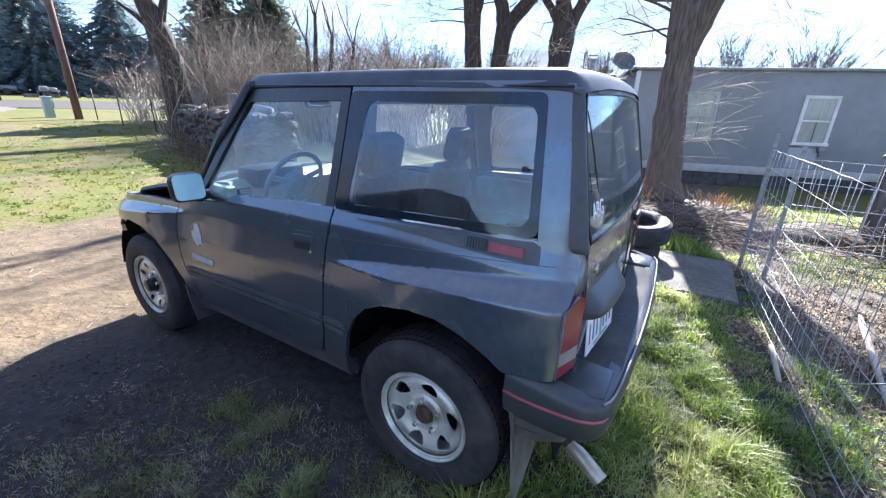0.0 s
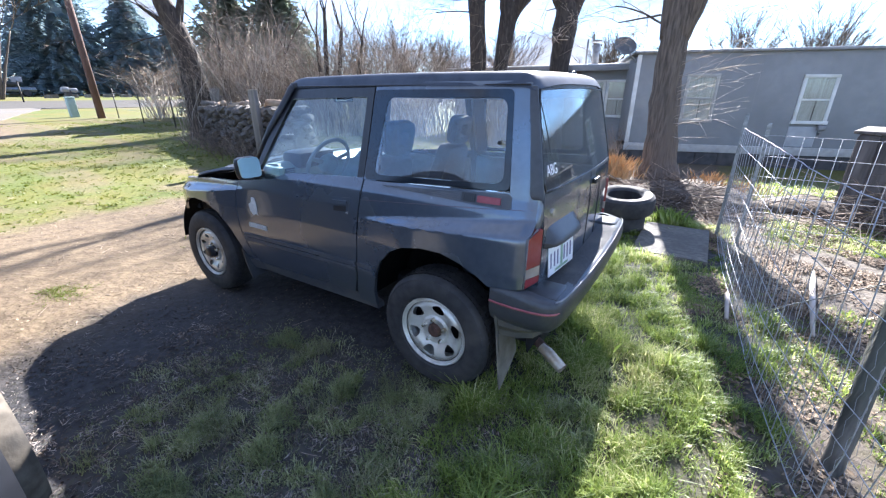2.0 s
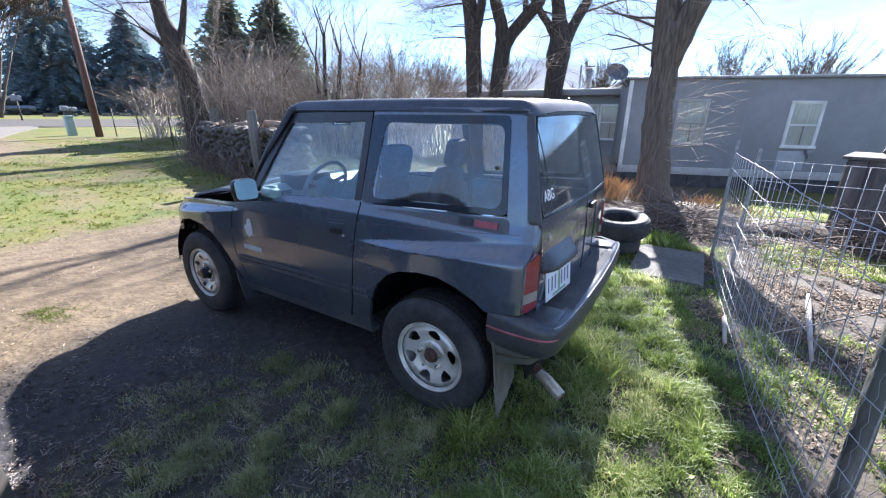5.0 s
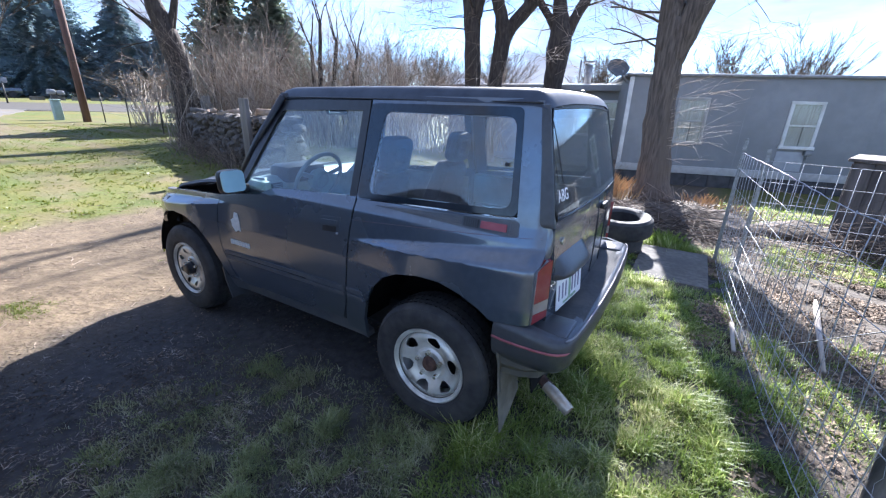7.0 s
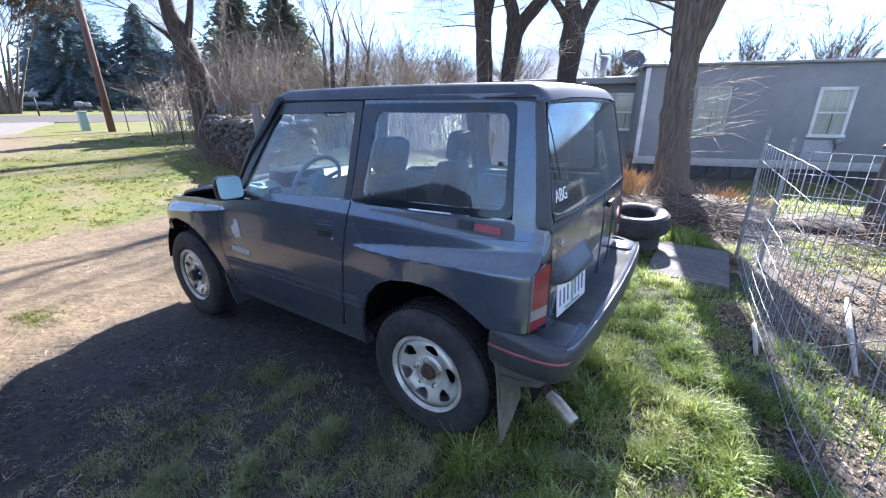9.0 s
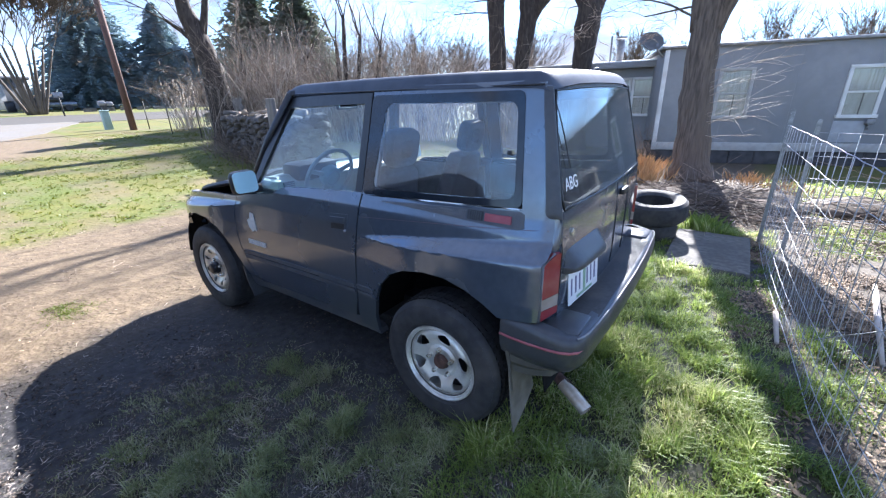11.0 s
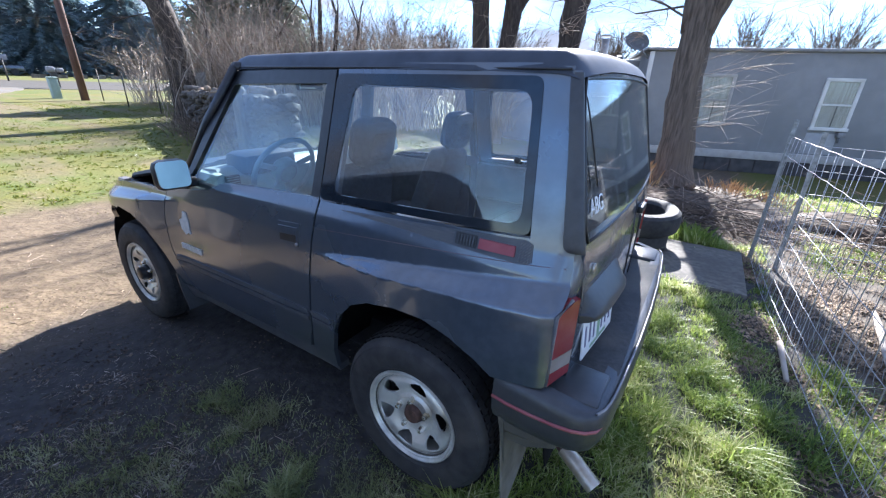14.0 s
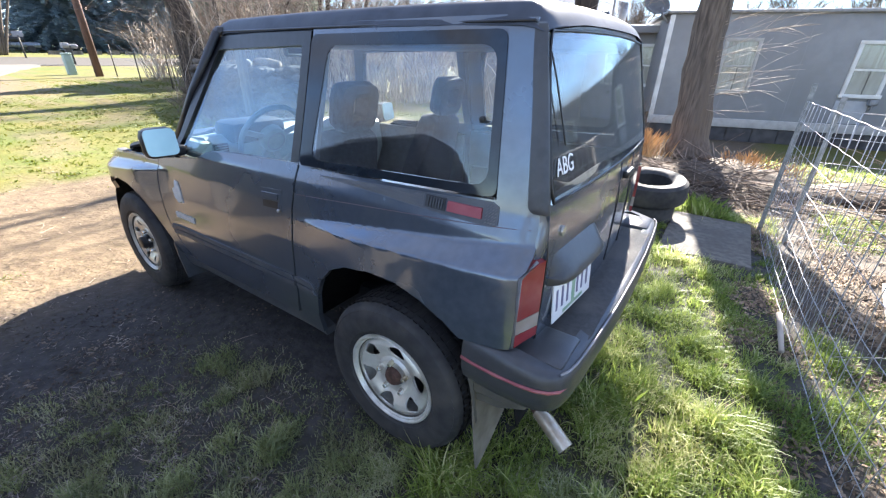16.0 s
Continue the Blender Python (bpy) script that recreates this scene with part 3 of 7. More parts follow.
def scatter_leaves(name, count, area, density, label, size=(0.008, 0.019), mat=LEAF_LITTER, slim=0.5):
    V, F = [], []
    x0, x1, y0, y1 = area
    tries = 0
    while len(F) < count and tries < count * 10:
        tries += 1
        x, y = rng.uniform(x0, x1), rng.uniform(y0, y1)
        if rng.random() > density(x, y):
            continue
        s, t = rng.uniform(*size), rng.uniform(0, 6.28)
        z = ground_height(x, y) + rng.uniform(0.004, 0.02)
        c, q = math.cos(t), math.sin(t)
        i = len(V)
        k1, k2 = rng.uniform(-0.6, 0.8) * s, rng.uniform(-0.3, 0.9) * s
        V += [(x - c * s, y - q * s, z), (x + q * s * slim, y - c * s * slim, z + k1 * 0.5 + 0.003), (x + c * s, y + q * s, z + k2 + 0.003), (x - q * s * slim, y + c * s * slim, z + 0.003)]
        F += [(i, i + 1, i + 2, i + 3)]
    return tagged(mesh_object(name, V, F, mat), label, "leaves", kind="stuff")


scatter_leaves("leaf_litter", 42000, (1.0, 4.6, -3.0, 7.0), lambda x, y: (1 if x > 1.38 + 0.05 * noise.noise((x * 5, y * 5, 0.0)) or y > 0.6 else 0.06) * litter(x, y) * (1 - 0.85 * smooth((x - 2.9) / 1.7)) * smooth((y + 3.0) / 1.5) * smooth((7.0 - y) / 1.5) * (0.35 + 0.65 * smooth((y - 1.3) / 0.4) * smooth((3.3 - y) / 0.3)) * smooth(noise.noise((x * 3.4, y * 3.4, 17.0)) * 2.2 + 0.65), "brown dead leaves along the fence", (0.008, 0.021))
scatter_leaves("drive_debris", 2600, (-7.5, -2.4, -2.6, 2.2), lambda x, y: 0.5, "small chips and leaf scraps on the trodden drive", (0.005, 0.014))
scatter_leaves("brush_leaves", 7000, (-0.3, 2.6, 3.6, 6.4), lambda x, y: 0.8, "brown dead leaves round the brush pile")
V, F = [], []
for _ in range(420):
    x, y = rng.uniform(-2.6, 0.7), rng.uniform(-2.6, -0.75)
    if rng.random() > 0.15 + lawn(x, y):
        continue
    t, ln = rng.uniform(0, 6.283), rng.uniform(0.03, 0.13)
    pts = [(x + math.cos(t) * ln * k + rng.gauss(0, 0.008), y + math.sin(t) * ln * k + rng.gauss(0, 0.008), ground_height(x, y) + 0.006 + rng.uniform(0, 0.022)) for k in (0, 0.5, 1)]
    tube(V, F, pts, [0.0016, 0.0014, 0.0009], 3, False)
for _ in range(420):
    x, y = rng.uniform(-8.0, -2.4), rng.uniform(-2.6, 2.6)
    t, ln = rng.uniform(0, 6.283), rng.uniform(0.03, 0.16)
    pts = [(x + math.cos(t) * ln * k + rng.gauss(0, 0.01), y + math.sin(t) * ln * k + rng.gauss(0, 0.01), ground_height(x, y) + 0.006) for k in (0, 0.5, 1)]
    tube(V, F, pts, [0.002, 0.002, 0.0013], 3, False)
tagged(mesh_object("straw_stalks", V, F, TWIG), "pale dry stalks lying on the soil", "straw", kind="stuff")
scatter_leaves("soil_debris", 4200, (-3.0, 0.9, -2.6, -0.7), lambda x, y: 0.6, "chips, twigs and dead leaves on the soil", (0.003, 0.009), LEAF_DARK, 0.3)

scatter_leaves("dead_grass_scraps", 16000, (-2.5, 0.9, -2.5, -0.75), lambda x, y: 0.9 * smooth((-0.95 - y + 0.5 * noise.noise((x * 2.4, y * 2.4, 5.0))) / 0.3) * smooth(noise.noise((x * 9.0, y * 9.0, 12.0)) * 1.6 + 0.5) * (0.25 + 0.75 * smooth((x + 2.0) / 0.7)), "grey matted dead grass and leaf scraps on dark soil", (0.005, 0.020), SCRAPS, 0.09)


def clods(name, count, area, density, label):
    """Crumbs and clods of loose soil, uneven eight-sided lumps half sunk in the ground."""
    V, F = [], []
    x0, x1, y0, y1 = area
    made = tries = 0
    while made < count and tries < count * 10:
        tries += 1
        x, y = rng.uniform(x0, x1), rng.uniform(y0, y1)
        if rng.random() > density(x, y):
            continue
        s = 0.002 + 0.008 * rng.random() ** 3
        z = ground_height(x, y) + s * 0.25
        i = len(V)
        t = rng.uniform(0, 1.57)
        for k in range(4):
            r = s * rng.uniform(0.7, 1.35)
            V.append((x + r * math.cos(t + 1.5708 * k), y + r * math.sin(t + 1.5708 * k), z + s * rng.uniform(-0.25, 0.3)))
        V += [(x + s * rng.uniform(-0.4, 0.4), y + s * rng.uniform(-0.4, 0.4), z + s * rng.uniform(0.5, 0.95)), (x, y, z - s)]
        for k in range(4):
            F += [(i + k, i + (k + 1) % 4, i + 4), (i + (k + 1) % 4, i + k, i + 5)]
        made += 1
    return tagged(mesh_object(name, V, F, LEAF_DARK), label, "soil", kind="stuff")


clods("soil_clods", 13000, (-3.0, 0.9, -2.6, 0.2), lambda x, y: (0.22 + 0.6 * smooth((-0.8 - y + 0.4 * noise.noise((x * 2.0, y * 2.0, 3.0))) / 0.4)) * smooth(noise.noise((x * 3.5, y * 3.5, 15.0)) * 2.0 + 0.5) * smooth((x + 2.55) / 0.6), "loose dark soil crumbs and small clods")


# ---- the off-roader ----
# x: rear axle at 0, the front towards -x; the driver's side faces -y.
def half_width(x, z):
    """Half the body's width at a place along it and a height."""
    w = interp(z, [(0.25, 0.665), (0.33, 0.70), (0.45, 0.722), (0.64, 0.740), (0.80, 0.740), (0.95, 0.728), (1.05, 0.708), (1.12, 0.686), (1.58, 0.598), (1.63, 0.585)])
    zt = 0.916 + 0.131 * (x + 0.5)
    zb = zt - 0.010 - 0.062 * max(0.0, x + 0.5)
    t = max(0.0, min(1.0, (z - zb) / (zt - zb)))
    w += 0.058 * smooth((x + 0.54) / 0.48) * (1 - 0.8 * t - 0.2 * smooth(t)) * (1 if z > 0.3 else 0.5)
    ft = 0.945 + 0.06 * (x + 1.66)
    fb = ft - 0.02 - 0.06 * max(0.0, -1.6 - x)
    w += 0.050 * smooth((-1.52 - x) / 0.5) * (1 - smooth((z - fb) / max(0.02, ft - fb)))
    if x < -2.2:
        w -= 0.42 * ((-2.2 - x) / 0.5) ** 2 * 0.5
    if x > 0.2:
        w -= 0.022 * ((x - 0.2) / 0.33) ** 2
    if x > 0.46:
        w -= 0.05 * ((x - 0.46) / 0.08) ** 2
    return w


def panel(bm, outline, side=-1, thick=0.022, step=0.032, lift=0.0):
    """A body panel: an outline in x and z, cut into small cells, bent to the body's side and given thickness inwards."""
    tmp = bmesh.new()
    tmp.faces.new([tmp.verts.new((x, 0, z)) for x, z in outline])
    xs, zs = [p[0] for p in outline], [p[1] for p in outline]
    x = math.floor(min(xs) / step) * step + step
    while x < max(xs) - 0.004:
        bmesh.ops.bisect_plane(tmp, geom=tmp.verts[:] + tmp.edges[:] + tmp.faces[:], plane_co=(x, 0, 0), plane_no=(1, 0, 0), dist=0.0008)
        x += step
    zstep = 0.0095 if step == 0.032 else 0.0075 if step < 0.02 else 0.03
    z = math.floor(min(zs) / zstep) * zstep + zstep
    while z < max(zs) - 0.004:
        bmesh.ops.bisect_plane(tmp, geom=tmp.verts[:] + tmp.edges[:] + tmp.faces[:], plane_co=(0, 0, z), plane_no=(0, 0, 1), dist=0.0008)
        z += zstep
    top = {}
    for v in tmp.verts:
        w = half_width(v.co.x, v.co.z) + lift
        top[v] = (bm.verts.new((v.co.x, side * w, v.co.z)), bm.verts.new((v.co.x, side * (w - thick), v.co.z)) if thick else None)
    for f in tmp.faces:
        bm.faces.new([top[v][0] for v in f.verts])
        if not thick:
            continue
        bm.faces.new([top[v][1] for v in f.verts][::-1])
    for e in tmp.edges:
        if thick and len(e.link_faces) == 1:
            a, b = e.verts
            bm.faces.new((top[a][0], top[b][0], top[b][1], top[a][1]))
    tmp.free()


def rounded(corners, r, n=7, along=10):
    """A four-sided loop with rounded corners, the same number of points whatever its size."""
    pts = []
    c = [Vector(p) for p in corners]
    for k in range(4):
        p, q, o = c[k - 1], c[k], c[(k + 1) % 4]
        a, b = q + (p - q).normalized() * r, q + (o - q).normalized() * r
        for i in range(n):
            t = i / (n - 1)
            pts.append(a * (1 - t) ** 2 + q * 2 * t * (1 - t) + b * t * t)
        nxt = o + (q - o).normalized() * r
        for i in range(1, along):
            pts.append(b.lerp(nxt, i / along))
    return [(p.x, p.y) for p in pts]


def sheet(bm, grid, thick=0.0):
    """A surface through rows of points; with thickness, doubled downwards along its normals."""
    vs = [[bm.verts.new(p) for p in row] for row in grid]
    fs = []
    for a, b in zip(vs, vs[1:]):
        for k in range(len(a) - 1):
            fs.append(bm.faces.new((a[k], a[k + 1], b[k + 1], b[k])))
    if thick:
        bmesh.ops.recalc_face_normals(bm, faces=fs)
        bmesh.ops.solidify(bm, geom=fs, thickness=thick)
    return fs


car = thing("off_road_car", "dark grey two-door off-roader with faded paint, hood ajar, parked on soil", "car")

REAR_ARCH = [(-0.43, 0.36), (-0.425, 0.47), (-0.395, 0.585), (-0.34, 0.685), (-0.26, 0.765), (-0.16, 0.815), (-0.04, 0.838), (0.08, 0.838), (0.19, 0.81), (0.28, 0.768), (0.338, 0.728)]
FRONT_ARCH = [(-1.70, 0.40), (-1.735, 0.50), (-1.80, 0.63), (-1.90, 0.735), (-2.02, 0.79), (-2.17, 0.805), (-2.30, 0.785), (-2.41, 0.72), (-2.49, 0.655)]
SHUT = [(-0.585, 0.41), (-0.565, 0.52), (-0.548, 0.64), (-0.525, 0.86), (-0.50, 1.08), (-0.493, 1.125)]
BELT_R = [(0.372, 1.150), (-0.40, 1.115)]

for side in (-1, 1):
    bm = bmesh.new()
    g = 0.010
    panel(bm, [(-0.58 + g, 0.36)] + REAR_ARCH + [(0.497, 0.744), (0.500, 0.80), (0.502, 0.94), (0.508, 1.02), (0.500, 1.10), (0.492, 1.15)] + BELT_R + [(-0.493 + g, 1.115)] + [(x + g, z) for x, z in SHUT[:-1]][::-1], side, 0.022, 0.018)
    panel(bm, [(0.372, 1.150), (0.492, 1.150), (0.402, 1.605), (0.318, 1.605)], side)
    panel(bm, [(-0.437, 1.562), (0.322, 1.566), (0.318, 1.612), (-0.437, 1.612)], side)
    panel(bm, [(-0.490, 1.115), (-0.40, 1.118), (-0.36, 1.575), (-0.437, 1.575)], side)
    part("quarter_panel", bm, PAINT, car)

    bm = bmesh.new()
    panel(bm, [(-1.655, 0.985), (-1.680, 0.85), (-1.685, 0.70), (-1.672, 0.58), (-1.62, 0.45), (-1.56, 0.375), (-0.60, 0.405)] + SHUT[1:] + [(-0.56, 1.118), (-0.90, 1.100), (-1.13, 1.084), (-1.165, 1.076), (-1.262, 1.036), (-1.29, 1.030), (-1.47, 1.010)], side)
    door = part("door", bm, PAINT, car)
    bm = bmesh.new()
    panel(bm, [(-1.520, 1.008), (-1.482, 1.008), (-1.090, 1.516), (-1.128, 1.574)], side, 0.04)
    panel(bm, [(-1.128, 1.574), (-1.090, 1.516), (-1.060, 1.522), (-0.496, 1.540), (-0.447, 1.588), (-0.80, 1.586)], side, 0.04)
    panel(bm, [(-0.493, 1.122), (-0.447, 1.588), (-0.496, 1.540), (-0.540, 1.122)], side, 0.04)
    part("window_frame", bm, BLACK, door)
    bm = bmesh.new()
    panel(bm, [(-1.490, 1.006), (-1.29, 1.026), (-1.262, 1.032), (-1.165, 1.072), (-1.13, 1.080), (-0.90, 1.096), (-0.533, 1.114), (-0.485, 1.568), (-1.103, 1.546)], side, 0.0, 0.08, -0.012)
    gl = part("window_glass", bm, GLASS_CLEAR if side < 0 else GLASS_FAR, door)
    gl.visible_shadow = False
    bm = bmesh.new()
    panel(bm, [(-0.722, 0.902), (-0.582, 0.912), (-0.580, 1.006), (-0.722, 0.996)], side, 0.012, 0.05, 0.003)
    part("handle_surround", bm, PAINT, door)
    bm = bmesh.new()
    panel(bm, [(-0.710, 0.958), (-0.598, 0.965), (-0.596, 0.988), (-0.710, 0.981)], side, 0.02, 0.05, 0.010)
    part("door_handle", bm, PAINT, door)
    bm = bmesh.new()
    panel(bm, [(-0.704, 0.918), (-0.604, 0.925), (-0.602, 0.955), (-0.704, 0.948)], side, 0.010, 0.05, 0.0035)
    part("handle_recess", bm, BLACK, door)
    bm = bmesh.new()
    bmesh.ops.create_uvsphere(bm, u_segments=10, v_segments=6, radius=0.008, matrix=Matrix.Translation((-0.588, side * 0.742, 0.922)))
    part("key_lock", bm, GREY_METAL, door)
    # side moulding, in two ribs
    for z0 in (0.545, 0.580):
        bm = bmesh.new()
        panel(bm, [(-1.655, z0), (-0.562, z0 + 0.025), (-0.562, z0 + 0.048), (-1.655, z0 + 0.026)], side, 0.012, 0.06, 0.007)
        part("side_moulding", bm, MOULD, door)
        bm = bmesh.new()
        panel(bm, [(-0.54, z0 + 0.026), (-0.415, z0 + 0.03), (-0.425, z0 + 0.052), (-0.54, z0 + 0.049)], side, 0.012, 0.06, 0.007)
        part("side_moulding", bm, MOULD, car)
    # front fender
    bm = bmesh.new()
    panel(bm, [(-1.660, 0.98), (-1.688, 0.85), (-1.692, 0.70), (-1.68, 0.58), (-1.63, 0.45), (-1.60, 0.40)] + FRONT_ARCH + [(-2.60, 0.66), (-2.63, 0.74), (-2.62, 0.82), (-2.50, 0.895), (-2.30, 0.935), (-2.0, 0.965)], side)
    part("front_fender", bm, PAINT, car)
    # sill under the door
    bm = bmesh.new()
    panel(bm, [(-1.70, 0.30), (-0.44, 0.32), (-0.44, 0.355), (-0.58, 0.40), (-1.55, 0.37), (-1.70, 0.39)], side, 0.06, 0.08, -0.012)
    part("sill", bm, MOULD, car)
    # wheel housings
    for cx, cz, r0 in ((0.0, 0.33, 0.53), (-2.18, 0.33, 0.50)):
        bm = bmesh.new()
        rows = []
        for k in range(19):
            a = math.pi * (k / 18 * 0.94 + 0.03)
            rows.append([(cx + r0 * math.cos(a), side * y, cz + r0 * 0.98 * math.sin(a)) for y in (0.30, 0.50, 0.700)])
        sheet(bm, rows, 0.006)
        sheet(bm, [[(cx + r0 * math.cos(math.pi * k / 18) * s, side * 0.30, cz + r0 * math.sin(math.pi * k / 18) * s) for k in range(19)] for s in (0.02, 1.0)], 0.004)
        part("wheel_housing", bm, SOOT, car)
    # rear side window: a black-bordered pane with a clear field
    OUT = rounded([(-0.438, 1.576), (0.330, 1.580), (0.370, 1.158), (-0.484, 1.119)], 0.028)
    INN = rounded([(-0.350, 1.540), (0.308, 1.544), (0.338, 1.184), (-0.420, 1.148)], 0.050)
    bm = bmesh.new()
    rings = []
    for loop, lift in ((OUT, -0.004), (OUT, 0.004), (None, 0.004), (INN, 0.004), (INN, -0.003)):
        pts = loop or [((a[0] + b[0]) / 2, (a[1] + b[1]) / 2) for a, b in zip(OUT, INN)]
        rings.append([bm.verts.new((x, side * (half_width(min(x, 0.40), z) + lift), z)) for x, z in pts])
    for ra, rb in zip(rings, rings[1:]):
        for k in range(len(ra)):
            k2 = (k + 1) % len(ra)
            bm.faces.new((ra[k], ra[k2], rb[k2], rb[k]))
    qw = part("quarter_window", bm, GLOSS_BLACK, car, "black-bordered side window")
    bm = bmesh.new()
    panel(bm, INN, side, 0.0, 0.09, 0.002)
    gl = part("tinted_pane", bm, GLASS_TINT if side < 0 else GLASS_FAR, qw)
    gl.visible_shadow = False
    bm = bmesh.new()
    lathe(bm, [(0.009, 0), (0.009, -0.008), (0.005, -0.010), (0.0001, -0.010)], 16, Matrix.Translation((0.300, side * 0.650, 1.36)) @ (Matrix.Identity(4) if side < 0 else Matrix.Rotation(math.pi, 4, "Z")))
    part("window_latch", bm, BLACK, qw)
    # vent strip with a red marker lamp
    bm = bmesh.new()
    panel(bm, [(-0.36, 1.100), (0.362, 1.144), (0.384, 1.134), (0.390, 1.084), (0.366, 1.074), (0.06, 1.083), (-0.10, 1.090)], side, 0.012, 0.07, 0.003)
    strip = part("vent_strip", bm, MOULD, car, "textured grey vent strip")
    bm = bmesh.new()
    panel(bm, [(0.138, 1.127), (0.212, 1.127), (0.212, 1.089), (0.138, 1.090)], side, 0.012, 0.05, 0.006)
    part("vent", bm, BLACK, strip)
    for k in range(6):
        bm = bmesh.new()
        x = 0.148 + k * 0.0103
        panel(bm, [(x, 1.123), (x + 0.0048, 1.123), (x + 0.0048, 1.093), (x, 1.093)], side, 0.008, 0.05, 0.010)
        part("vent_slat", bm, PLASTIC, strip)
    bm = bmesh.new()
    panel(bm, [(0.222, 1.122), (0.336, 1.122), (0.338, 1.093), (0.222, 1.093)], side, 0.014, 0.05, 0.010)
    part("marker_lamp", bm, FADED_RED, strip, "faded red marker lamp")
    # twilled texture on the strip, as raised slanting ribs
    V, F = [], []
    for k in range(76):
        x = -0.30 + k * 0.009
        if 0.130 < x < 0.344:
            continue
        lo = interp(x, [(-0.36, 1.097), (-0.10, 1.091), (0.06, 1.085), (0.366, 1.077)]) + 0.004
        hi = interp(x, [(-0.36, 1.100), (0.362, 1.144)]) - 0.004
        z = lo
        while z + 0.007 < hi:
            w = half_width(x, z) + 0.0035
            tube(V, F, [(x, side * w, z), (x + 0.006, side * (w - 0.0012), z + 0.0065)], [0.0011] * 2, 3)
            z += 0.0095
    mesh_object("twill_ribs", V, F, GREY_METAL, strip)["kind"] = "stuff"
    tubes("pin_line", [([(x, side * (half_width(x, 1.007 + 0.0815 * (x + 0.485)) + 0.0005), 1.007 + 0.0815 * (x + 0.485)) for x in [-0.485 + 0.0485 * j for j in range(21)]], 0.0010)], PIN, car, "", 4)
    # door mirror
    bm = bmesh.new()
    box(bm, -0.045, 0.035, -0.074, 0.080, -0.070, 0.074, 0.036)
    m_ = Matrix.Translation((-1.385, side * 0.805, 1.108)) @ Matrix.Rotation(radians(side * 8), 4, "Z") @ Matrix.Rotation(radians(-9), 4, "Y")
    bmesh.ops.transform(bm, matrix=m_, verts=bm.verts)
    dm = part("door_mirror", bm, BLACK, car)
    bm = bmesh.new()
    loop = [Vector((0.0, p, q)) for p, q in rounded([(-0.064, 0.064), (0.070, 0.064), (0.070, -0.060), (-0.064, -0.060)], 0.030)]
    fr_, bk_ = [[bm.verts.new(m_ @ (v + Vector((x, 0, 0)))) for v in loop] for x in (0.0385, 0.030)]
    bm.faces.new(fr_)
    for k in range(len(loop)):
        k2 = (k + 1) % len(loop)
        bm.faces.new((fr_[k], fr_[k2], bk_[k2], bk_[k]))
    part("mirror_glass", bm, DOOR_MIRROR, dm)
    bm = bmesh.new()
    box(bm, -1.43, -1.37, min(side * 0.69, side * 0.76), max(side * 0.69, side * 0.76), 1.035, 1.085, 0.012)
    part("mirror_arm", bm, BLACK, dm)
    # body seam along the roof, and the A pillar
    tubes("drip_rail", [([(-1.52, side * 0.655, 1.03), (-1.13, side * 0.602, 1.585), (-1.04, side * 0.598, 1.597), (-0.4, side * 0.5985, 1.597), (0.30, side * 0.5985, 1.597), (0.40, side * 0.593, 1.597)], 0.0035)], BLACK, car)
    # rear lamps
    lamp = None
    for nm, mt, pts in (("tail_lamp", RED_LENS, [(0.0, 0.836), (1.0, 0.840), (1.0, 1.008), (0.75, 1.006), (0.0, 0.975)]), ("reversing_lens", WHITE_LENS, [(0.0, 0.788), (1.0, 0.790), (1.0, 0.838), (0.0, 0.834)]), ("red_reflector", RED_LENS, [(0.0, 0.744), (1.0, 0.757), (1.0, 0.788), (0.0, 0.786)])):
        bm = bmesh.new()
        a, b = Vector((0.502, side * 0.752)), Vector((0.534, side * 0.668))
        out, inn = [], []
        for s, z in pts:
            p = a.lerp(b, s)
            nrm = Vector((0.8, side * 0.45)) * 0.006
            out.append(bm.verts.new((p.x + nrm.x * 0.6, p.y + nrm.y, z)))
            inn.append(bm.verts.new((p.x - 0.05, p.y - side * 0.02, z)))
        bm.faces.new(out)
        bm.faces.new(inn[::-1])
        for k in range(len(pts)):
            k2 = (k + 1) % len(pts)
            bm.faces.new((out[k], out[k2], inn[k2], inn[k]))
        o = part(nm, bm, mt, lamp or car, "", True, 0.3)
        lamp = lamp or o
    tubes("lamp_trim", [([(0.499, side * 0.757, 0.744), (0.502, side * 0.758, 0.976), (0.524, side * 0.704, 1.014)], 0.0055)], GREY_METAL, lamp)

# windscreen and its pillars
bm = bmesh.new()
sheet(bm, [[(-1.62 + 0.03 * (s * s) + (0.50) * t, s * (0.665 - 0.075 * t), 1.0 + 0.60 * t - 0.02 * s * s) for s in (-0.93, -0.5, 0, 0.5, 0.93)] for t in (0.02, 0.35, 0.7, 1.0)])
ws = part("windscreen", bm, GLASS_FAR, car)
ws.visible_shadow = False
tubes("windscreen_frame", [([(-1.58, s * 0.675, 1.0), (-1.31, s * 0.645, 1.34), (-1.07, s * 0.615, 1.598)], 0.022) for s in (-1, 1)] + [([(-1.07, -0.615, 1.598), (-1.09, 0, 1.63), (-1.07, 0.615, 1.598)], 0.022)], BLACK, car)
# scuttle, hood ajar
bm = bmesh.new()
sheet(bm, [[(x, s * w, z) for s in (-1, -0.5, 0, 0.5, 1)] for x, z, w in ((-1.50, 1.005, 0.66), (-1.64, 0.985, 0.67), (-1.74, 0.965, 0.67))], 0.02)
part("scuttle", bm, BLACK, car)
bm = bmesh.new()
rows = []
